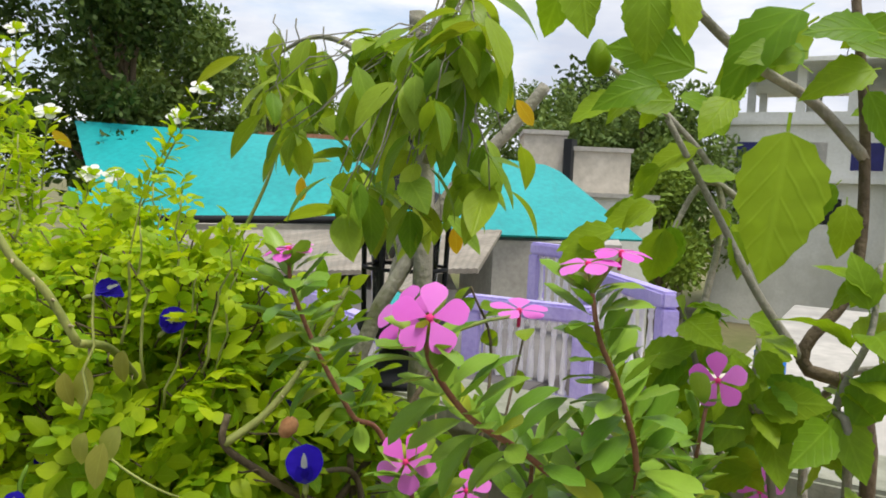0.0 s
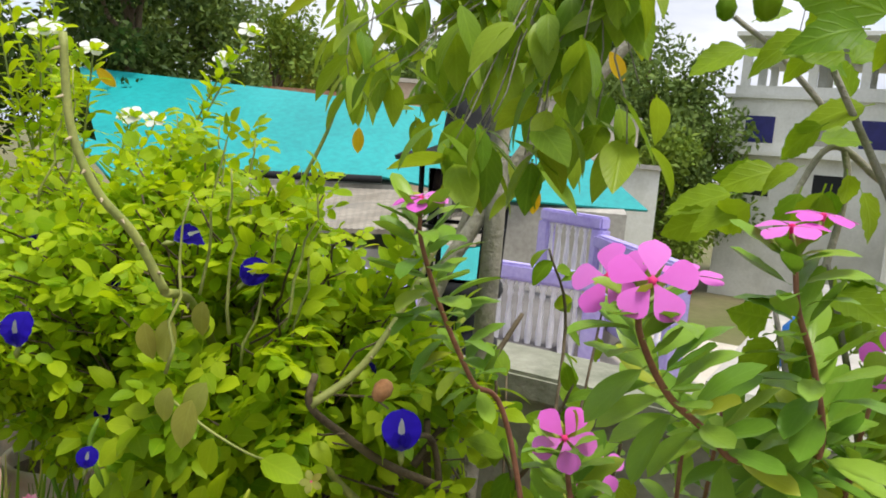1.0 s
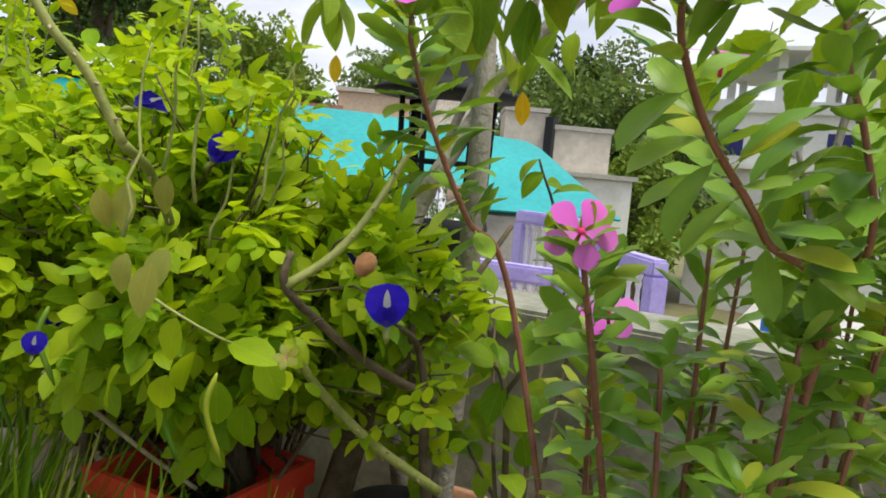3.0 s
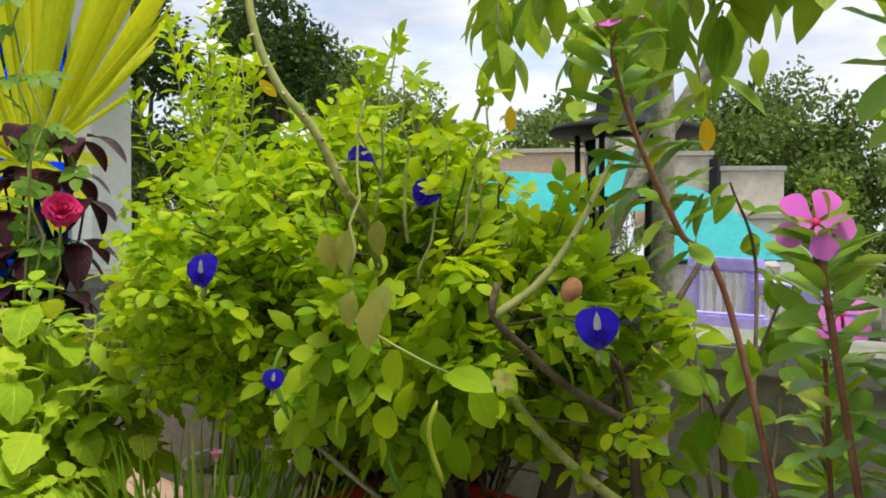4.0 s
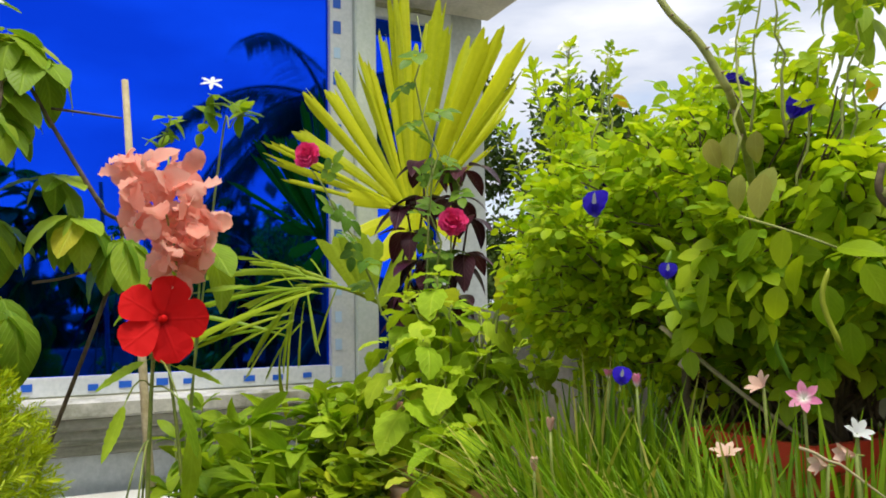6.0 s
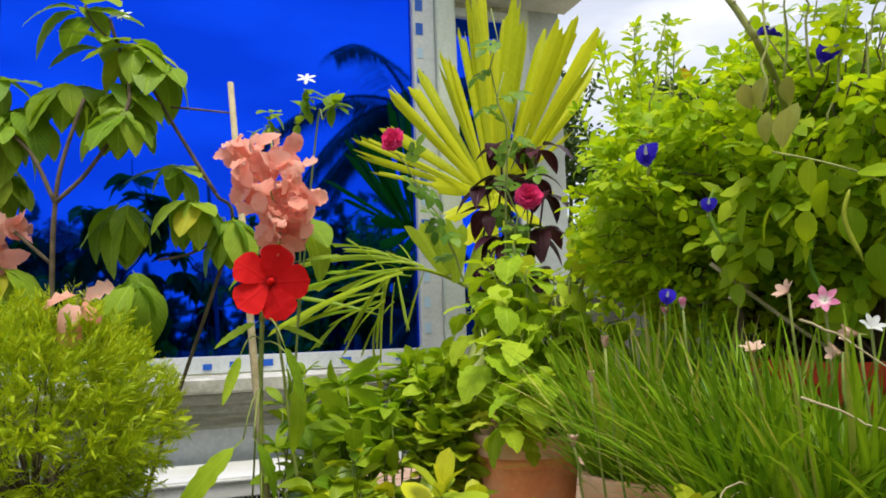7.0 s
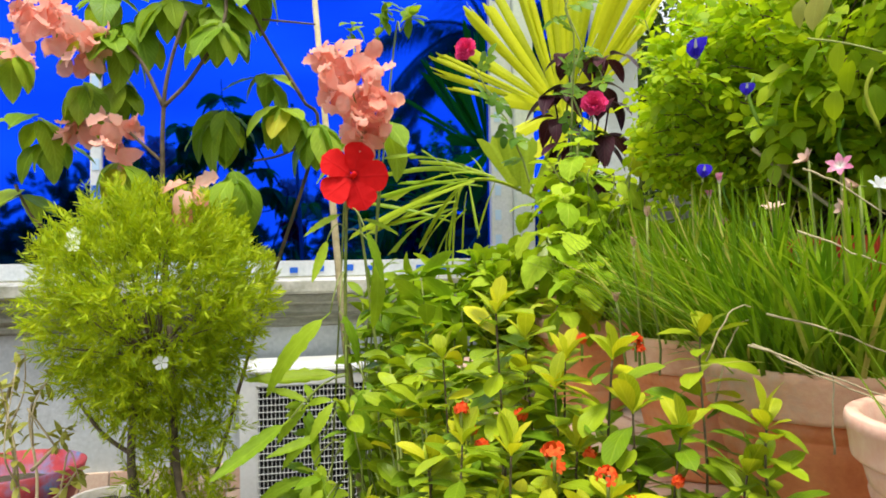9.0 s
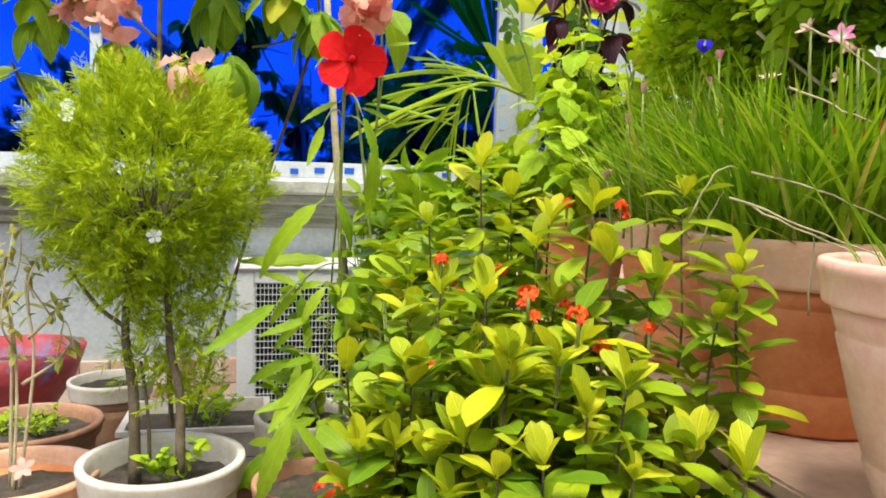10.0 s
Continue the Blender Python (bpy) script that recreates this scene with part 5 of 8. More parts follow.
pA, pB, pC = (0.327, 0.319, 1.482), (0.250, 0.260, 1.593), (0.355, 0.448, 1.610)
pD, pE, pF, pG = (0.398, 0.196, 1.622), (0.488, 0.158, 1.531), (0.386, 0.246, 1.602), (0.574, 0.134, 1.427)
periwinkle([
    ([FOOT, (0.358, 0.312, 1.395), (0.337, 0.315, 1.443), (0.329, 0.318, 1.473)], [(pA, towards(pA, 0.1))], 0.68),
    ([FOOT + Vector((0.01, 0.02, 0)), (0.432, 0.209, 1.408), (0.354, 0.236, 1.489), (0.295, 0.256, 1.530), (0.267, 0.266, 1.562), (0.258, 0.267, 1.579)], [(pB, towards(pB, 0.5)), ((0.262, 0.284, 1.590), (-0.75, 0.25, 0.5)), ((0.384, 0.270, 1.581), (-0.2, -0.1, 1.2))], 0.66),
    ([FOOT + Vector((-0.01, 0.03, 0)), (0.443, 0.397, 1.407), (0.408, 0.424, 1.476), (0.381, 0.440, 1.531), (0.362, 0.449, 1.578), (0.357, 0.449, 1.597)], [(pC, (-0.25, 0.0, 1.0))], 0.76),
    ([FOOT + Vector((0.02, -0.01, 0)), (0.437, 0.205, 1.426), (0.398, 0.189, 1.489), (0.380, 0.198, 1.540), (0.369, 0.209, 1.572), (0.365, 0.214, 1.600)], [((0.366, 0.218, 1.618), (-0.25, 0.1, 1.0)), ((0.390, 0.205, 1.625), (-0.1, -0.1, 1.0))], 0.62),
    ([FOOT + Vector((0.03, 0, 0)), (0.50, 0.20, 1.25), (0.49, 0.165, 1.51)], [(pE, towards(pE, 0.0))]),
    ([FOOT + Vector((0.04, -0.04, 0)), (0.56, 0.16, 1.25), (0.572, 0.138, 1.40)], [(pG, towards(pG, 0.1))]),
    ([FOOT + Vector((0.0, 0.05, 0)), (0.45, 0.33, 1.2), (0.44, 0.34, 1.40)], [((0.436, 0.33, 1.425), (-0.6, -0.1, 0.6))]),
    ([FOOT + Vector((0.03, 0.05, 0)), (0.50, 0.33, 1.15), (0.52, 0.36, 1.34)], []),
    ([FOOT + Vector((-0.03, 0.0, 0)), (0.38, 0.24, 1.15), (0.35, 0.23, 1.36)], []),
    ([FOOT + Vector((-0.02, 0.0, 0)), (0.44, 0.22, 1.2), (0.455, 0.21, 1.44)], []),
    ([FOOT + Vector((0.0, 0.02, 0)), (0.46, 0.28, 1.15), (0.47, 0.27, 1.38)], []),
    ([FOOT + Vector((0.03, 0.02, 0)), (0.53, 0.25, 1.15), (0.55, 0.24, 1.36)], []),
    ([FOOT + Vector((-0.02, 0.01, 0)), (0.43, 0.27, 1.25), (0.42, 0.27, 1.475)], [], 0.5),
    ([FOOT + Vector((-0.03, -0.01, 0)), (0.41, 0.23, 1.22), (0.40, 0.215, 1.43)], [], 0.5),
    ([FOOT + Vector((0.02, 0.0, 0)), (0.49, 0.27, 1.24), (0.50, 0.26, 1.47)], [], 0.5),
    ([FOOT + Vector((0.01, -0.03, 0)), (0.47, 0.20, 1.22), (0.475, 0.17, 1.46)], [], 0.5),
    ([FOOT + Vector((-0.04, 0.02, 0)), (0.38, 0.27, 1.2), (0.37, 0.28, 1.41)], [], 0.5),
    ([FOOT + Vector((0.05, -0.03, 0)), (0.54, 0.20, 1.22), (0.545, 0.19, 1.47)], [], 0.5),
], FOOT - Vector((0, 0, 0.03)), "pink periwinkle with glossy leaves on reddish stems", limit=300)
pot((0.47, 0.25, TOP), 0.12, 0.22, "oldpot", "worn terracotta pot crowded with pink periwinkle", 0.2, group="pots on the bench")

WF = Vector((0.755, 1.43, 1.0))
wst = []
for tip in ((0.695, 1.423, 1.790), (0.892, 1.702, 1.965), (0.873, 1.418, 1.664), (0.964, 1.278, 1.782), (0.832, 1.615, 1.816), (0.989, 1.244, 1.839), (0.908, 1.472, 1.660), (0.836, 1.630, 1.818), (0.80, 1.50, 1.78), (0.72, 1.60, 1.86), (0.84, 1.58, 1.72), (0.95, 1.45, 1.66), (0.78, 1.68, 1.90), (0.726, 1.465, 1.867), (0.736, 1.344, 1.767), (0.90, 1.35, 1.60), (0.70, 1.50, 1.70), (0.66, 1.62, 1.72)):
    tip = Vector(tip)
    mid = WF.lerp(tip, 0.55) + Vector((rnd(-.03, .03), rnd(-.03, .03), 0.05))
    wst.append(([WF + Vector((rnd(-.05, .05), rnd(-.05, .05), 0)), mid, tip - Vector((0, 0, 0.012))], [(tip, (-0.5, -0.45, 0.7))] if len(wst) not in (8, 9, 10, 12, 15, 16, 17) else []))
periwinkle(wst, WF - Vector((0, 0, 0.02)), "tall white periwinkle with narrow bright leaves", "white", WHITE_PETAL, "pea", "stem", limit=150, gap=0.012, size=1.05, group="white periwinkles")


# ---- the big bush with blue pea flowers ----
def compound(n, size, width, shape_kw, gap=0.55):
    """A feathered leaf: pairs of leaflets on a thin stalk and one at its tip."""
    out = [tube([(0, 0, 0), (0, size * gap * (n // 2 + 0.4), -0.004)], 0.0009, 4)]
    for i in range(n // 2):
        y = size * gap * (i + 0.8)
        for s in (-1, 1):
            out.append(leaf(size * (0.85 + 0.1 * i), size * width, 7, **shape_kw).moved(aim((0, y, -0.001), (s, 0.55, 0.05), (0, 0, 1), rnd(0.9, 1.1))))
    out.append(leaf(size * 1.1, size * width * 1.05, 7, **shape_kw).moved(aim((0, size * gap * (n // 2 + 0.4), -0.004), (0, 1, -0.05), (0, 0, 1))))
    return joined(out)


ROSE_LEAF = [compound(5, 0.029, 0.60, dict(fold=f, curl=c, widest=0.42, blunt=0.82, teeth=0.05)) for c, f in ((0.05, 0.3), (0.25, 0.2), (0.4, 0.1))]


def small_compound(n, size):
    """A butterfly-pea leaf: a few blunt oval leaflets on a thread of a stalk."""
    out = [tube([(0, 0, 0), (0, size * 0.75 * (n // 2 + 0.3), -0.002)], 0.0006, 3)]
    for i in range(n // 2):
        for sd in (-1, 1):
            out.append(leaf(size * rnd(0.85, 1.05), size * rnd(0.58, 0.7), 5, rnd(-0.05, 0.3), rnd(0.05, 0.35), 0.52, 0.55).moved(aim((0, size * 0.75 * (i + 0.7), -0.001), (sd, rnd(0.1, 0.5), rnd(-0.25, 0.2)), (rnd(-.2, .2), rnd(-.2, .2), 1))))
    out.append(leaf(size * 1.1, size * 0.72, 5, 0.15, 0.2, 0.52, 0.55).moved(aim((0, size * 0.75 * (n // 2 + 0.3), -0.002), (0, 1, -0.1), (0, 0, 1))))
    return joined(out)


PEA_LEAF = [small_compound(n, z) for n, z in ((5, 0.0185), (7, 0.0165), (5, 0.021), (3, 0.024))]


def kept(p):
    """The bush is bare below, with a ragged lower edge, and open at its southern top, where the roofs show through."""
    edge = 1.19 + 0.36 * max(0.0, 0.86 - p.y) - 0.10 * max(0.0, p.y - 1.0) + 0.05 * noise.noise(p * 14)
    if p.y < 0.76 and p.z > (1.46 if p.y > 0.6 else 1.41) and random.random() < 0.88:
        return False
    if noise.noise(p * 11 + Vector((3, 1, 7))) < -0.30:
        return False
    return p.z > edge or (p.z > edge - 0.09 and random.random() < 0.2)


def blue_bush():
    base = Vector((0.66, 0.95, 1.06))
    t = thing("pea_bush", (0.69, 0.935, 1.04), "large yellow-green rose and butterfly-pea bush", "bush")
    rose_places, pea_places, twigs = [], [], []
    for i in range(430):
        a, u = rnd(0, 6.283), rnd(-0.55, 1.0)
        r = math.sqrt(max(0, 1 - u * u))
        k = rnd(0.80, 1.05) + 0.16 * noise.noise(Vector((math.cos(a) * r, math.sin(a) * r, u)) * 2.6)
        tip = Vector((0.60 + 0.235 * r * math.cos(a) * k, 0.955 + 0.43 * r * math.sin(a) * k, 1.335 + 0.265 * u * k))
        tip.x += 0.20 * max(0.0, 0.10 - u)
        if tip.x > 0.96:
            tip.x = 0.96 - rnd(0, 0.1)
        st = base + Vector((rnd(-.06, .06), rnd(-.18, .14), rnd(0, .18)))
        line = bend(st, tip, 9, 0.05, 0.008)
        twigs.append(tube(line, taper(len(line), 0.0030, 0.0010), 5))
        pea = tip.y > 0.86 + 0.5 * (1.36 - tip.z) or i % 4 == 0
        for j in range(4 if pea else 5, len(line)):
            d = (line[j] - line[j - 1]).normalized()
            for q in range(3 if pea else 2):
                side = (rvec(0.6) + d * 0.3 + Vector((-0.15, -0.05, -0.05)))
                if pea:
                    pea_places.append(aim(line[j] + rvec(0.009), side, Vector((-0.15, -0.1, 0.9)) + rvec(0.42), rnd(0.65, 1.25)))
                else:
                    rose_places.append(aim(line[j] + rvec(0.008), side + Vector((0, 0, -0.1)), Vector((-0.2, -0.1, 0.9)) + rvec(0.38), rnd(0.65, 1.2)))
    part("twigwork", joined(twigs), "wood", t, kind="stuff")
    sprays = [((0.438, 0.719, 1.635), 0.9), ((0.374, 0.692, 1.585), 0.75), ((0.400, 0.672, 1.612), 0.7), ((0.491, 0.693, 1.562), 0.9), ((0.521, 0.665, 1.559), 0.9), ((0.51, 0.656, 1.605), 0.8), ((0.56, 0.80, 1.64), 0.8), ((0.50, 1.05, 1.68), 0.8), ((0.55, 1.12, 1.71), 0.8), ((0.62, 1.00, 1.66), 0.9), ((0.60, 0.90, 1.65), 0.7)]
    for tip, size in sprays:  # loose sprays over the top
        tip = Vector(tip)
        line = bend(tip - Vector((rnd(-.03, .03), rnd(-.05, .02), 0.15)), tip, 7, 0, 0.003)
        part("sprig", tube(line, taper(8, 0.0018, 0.0009), 5), "cane", t)
        for j in (4, 5, 6, 7, 7):
            rose_places.append(aim(line[j], rvec(0.6) + Vector((0, 0, 0.25)), rvec(0.25) + Vector((-0.2, -0.1, 1)), size * rnd(0.6, 0.85)))
    canes = [(0.588, 0.594, 1.226), (0.560, 0.611, 1.254), (0.537, 0.622, 1.282), (0.502, 0.632, 1.324), (0.595, 0.573, 1.294), (0.574, 0.597, 1.314), (0.525, 0.622, 1.359), (0.416, 0.582, 1.399), (0.542, 0.620, 1.428), (0.585, 0.604, 1.480)]
    loose = len(sprays) * 5
    rose_places = open_round([m for m in rose_places[:-loose] if kept(m.translation)], canes, 0.022, VIEWPOINTS[1:]) + rose_places[-loose:]
    pea_places = open_round([m for m in pea_places if kept(m.translation)], canes[:6], 0.02, VIEWPOINTS[1:])
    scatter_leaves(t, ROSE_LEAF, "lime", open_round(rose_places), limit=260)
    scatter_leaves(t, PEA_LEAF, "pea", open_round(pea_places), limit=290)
    # long green pods hang among the leaves
    for q, n in (((0.40, 0.63, 1.33), 0.075), ((0.37, 0.80, 1.36), 0.07), ((0.45, 0.98, 1.26), 0.08), ((0.44, 0.72, 1.29), 0.07), ((0.50, 1.10, 1.30), 0.075)):
        q = Vector(q)
        line = smooth_line([q, q + Vector((-0.006, 0.004, -n * 0.4)), q + Vector((0.004, -0.006, -n))], 4)
        part("pod", tube(line, [0.001] + [0.0026] * (len(line) - 2) + [0.0008], 6), "peri", t, "flat green seed pod")
    # the woody canes
    for pts, r0, r1, m in (
        ([(0.636, 0.540, 1.175), (0.588, 0.594, 1.226), (0.537, 0.622, 1.282), (0.502, 0.632, 1.324)], 0.0056, 0.004, "cane"),
        ([(0.628, 0.552, 1.273), (0.548, 0.581, 1.319), (0.492, 0.600, 1.363), (0.455, 0.612, 1.398), (0.457, 0.610, 1.428)], 0.0048, 0.0034, "wood"),
        ([(0.455, 0.612, 1.398), (0.491, 0.588, 1.428), (0.532, 0.574, 1.476), (0.584, 0.563, 1.550)], 0.0045, 0.0025, "cane"),
        ([(0.684, 0.591, 1.158), (0.649, 0.588, 1.258), (0.627, 0.584, 1.345)], 0.006, 0.004, "wood"),
        ([(0.619, 0.592, 1.292), (0.712, 0.566, 1.378), (0.793, 0.554, 1.448)], 0.005, 0.003, "wood"),
        ([(0.662, 0.555, 1.103), (0.641, 0.563, 1.195), (0.630, 0.563, 1.274), (0.614, 0.570, 1.331), (0.468, 0.52, 1.385)], 0.007, 0.0022, "wood"),
        ([(0.66, 0.72, 1.0), (0.70, 0.70, 1.15), (0.73, 0.68, 1.32), (0.72, 0.70, 1.45)], 0.022, 0.012, "wood"),
        ([(0.66, 0.76, 1.0), (0.62, 0.80, 1.15), (0.60, 0.84, 1.35)], 0.014, 0.008, "wood"),
        ([(0.60, 0.98, 1.0), (0.52, 0.94, 1.15), (0.50, 0.92, 1.32)], 0.009, 0.005, "wood"),
        ([(0.345, 0.685, 1.506), (0.322, 0.697, 1.554), (0.297, 0.712, 1.589), (0.285, 0.729, 1.638), (0.282, 0.737, 1.708)], 0.004, 0.0032, "cane"),
        ([(0.345, 0.685, 1.506), (0.433, 0.748, 1.473), (0.578, 0.852, 1.359)], 0.004, 0.005, "cane"),
        ([(0.423, 0.881, 1.276), (0.463, 0.850, 1.230), (0.497, 0.812, 1.186), (0.530, 0.774, 1.148)], 0.003, 0.0025, "dead"),
        ([(0.446, 0.869, 1.224), (0.457, 0.858, 1.249), (0.463, 0.851, 1.278)], 0.009, 0.007, "dead"),
    ):
        line = smooth_line(pts, 6)
        c = part("cane", tube(line, taper(len(line), r0, r1), 9), m, t)
        if m == "cane":
            for i in range(2, len(line) - 1, 3):
                d = (line[i + 1] - line[i]).normalized()
                s = Matrix.Rotation(i * 2.0, 4, d) @ d.orthogonal().normalized()
                part("thorn", tube([line[i] + s * r1 * 0.8, line[i] + s * (r1 + 0.007) + d * -0.002], [0.0018, 0.0002], 5), "dead", c)
    # blue flowers: one broad banner petal with a pale heart, small wings
    banner = mesh("petal", leaf(0.043, 0.039, 12, 0.55, 0.20, 0.55, 0.45, wave=0.035), "blue")
    keel = mesh("keel", leaf(0.026, 0.0065, 8, 0.6, -0.15, 0.5, 0.8, wave=0.10), "keel")
    wing = mesh("petal", leaf(0.018, 0.013, 5, 0.3, 0.3, 0.5, 0.6), "blue")
    for place, way, up in (
        ((0.465, 0.516, 1.396), (-0.75, -0.45, 0.25), (0.05, 0.1, 1)),
        ((0.422, 0.741, 1.540), (-0.3, -0.5, 0.8), (0.8, -0.6, 0.4)),
        ((0.472, 0.704, 1.510), (-0.7, -0.35, 0.2), (0.5, -0.5, 0.7)),
        ((0.358, 0.911, 1.428), (-0.75, -0.3, 0.1), (0.15, -0.1, 1)),
        ((0.447, 1.008, 1.470), (-0.3, -0.4, 0.6), (0.6, -0.7, 0.3)),
        ((0.463, 0.912, 1.317), (-0.6, -0.3, 0.2), (0.4, -0.4, 0.7)),
        ((0.717, 0.711, 1.442), (-0.2, -0.7, 0.3), (-0.2, 0.3, 1)),
        ((0.283, 0.783, 1.237), (-0.5, -0.7, 0.2), (0.2, 0, 1)),
        ((0.344, 0.776, 1.344), (-0.5, -0.5, 0.2), (0.2, 0, 1)),
        ((0.506, 1.134, 1.497), (-0.4, -0.7, 0.2), (0.2, 0, 1)),
        ((0.506, 0.959, 1.454), (-0.2, -0.7, 0.2), (0.1, 0, 1)),
        ((0.557, 0.618, 1.419), (0.5, -0.7, 0.2), (0.3, 0, 1)),
    ):
        z, y = Vector(way).normalized(), Vector(up)
        y = (y - z * y.dot(z)).normalized()
        big = place in FREE
        big_size = 0.90 if place[2] < 1.45 else 0.74
        at = Matrix.Translation(Vector(place) - y * 0.018) @ Matrix((y.cross(z), y, z)).transposed().to_4x4() @ Matrix.Scale(big_size if big else 0.50, 4)
        f = part("flower", tube([(0, 0.002, -0.006), (0, -0.008, -0.004), (0, -0.014, -0.006)], [0.003, 0.0035, 0.001], 7), "stem", t, "deep blue butterfly-pea flower with a pale centre", at=at)
        part("petal", banner, "blue", f, at=at)
        part("keel", keel, "keel", f, "pale narrow keel", at=at @ Matrix.Translation((0, 0.009, 0.004)) @ pose(0, 0, 0, 10, 0, 0))
        for s in (-1, 1):
            part("petal", wing, "blue", f, at=at @ Matrix.Translation((0, 0.004, 0.003)) @ pose(0, 0, 0, 35, 0, s * 25))
    # brown bud and young bronze leaves
    bud = Vector((0.472, 0.544, 1.425))
    part("bud", lathe([(0.001, -0.012), (0.006, -0.009), (0.009, 0), (0.007, 0.007), (0.003, 0.010)], 14).moved(Matrix.Translation(bud) @ pose(0, 0, 0, 20, 30, 0)), "brown_bud", t, "withered orange-brown rosebud")
    yl = [leaf(0.043, 0.024, 8, 0.2, c, 0.45, 0.75) for c in (0.15, 0.35)]
    yp = []
    for q in ((0.351, 0.681, 1.423), (0.371, 0.659, 1.428), (0.350, 0.653, 1.419), (0.362, 0.730, 1.469), (0.376, 0.714, 1.474), (0.423, 0.723, 1.482)):
        yp.append(aim(q, Vector((-0.2, rnd(-.4, .4), -0.7)), (-1, -0.3, 0.3), rnd(0.8, 1.1)))
    scatter_leaves(t, yl, "bronze", yp, limit=20)
    big = [leaf(0.042, 0.026, 9, 0.2, c, 0.46, 0.72, teeth=0.03) for c in (0.12, 0.3)]
    bp = []
    for q, d in (((0.375, 0.684, 1.370), (-0.05, 0.5, -0.45)), ((0.390, 0.667, 1.370), (-0.1, 0.15, -0.6)), ((0.391, 0.651, 1.344), (0.0, 0.25, -0.2)), ((0.419, 0.635, 1.350), (0.1, -0.5, -0.05)), ((0.419, 0.648, 1.316), (0.0, -0.1, -0.9)), ((0.399, 0.685, 1.317), (0.0, 0.2, -0.8)), ((0.375, 0.712, 1.324), (-0.1, 0.4, -0.6)), ((0.450, 0.630, 1.335), (0.1, -0.2, -0.7)), ((0.371, 0.747, 1.332), (-0.1, 0.3, -0.7)), ((0.472, 0.664, 1.280), (0, 0, -1))):
        bp.append(aim(q, Vector(d) + rvec(0.06), Vector((-0.5, -0.3, 0.9)) + rvec(0.15), rnd(0.9, 1.15)))
    scatter_leaves(t, big, "lime", bp, limit=20)
    spray = smooth_line([(0.393, 0.724, 1.390), (0.396, 0.676, 1.372), (0.415, 0.639, 1.353), (0.448, 0.632, 1.340)], 5)
    part("sprig", tube(spray, taper(len(spray), 0.0015, 0.0010), 6), "cane", t)
    yf = Vector((0.406, 0.566, 1.354))
    petal_flower(t, "flower", facing(yf, (-0.7, -0.5, 0.4), 0.55), "bronze", leaf(0.02, 0.012, 5, 0.1, 0.3, 0.6), 5, 25, label="faded yellow flower")


blue_bush()


# ---- slim tree with drooping leaves ----
BAEL = [leaf(0.066, 0.030, 8, 0.22, c, 0.44, 0.85, stalk=0.004) for c in (0.15, 0.35)]


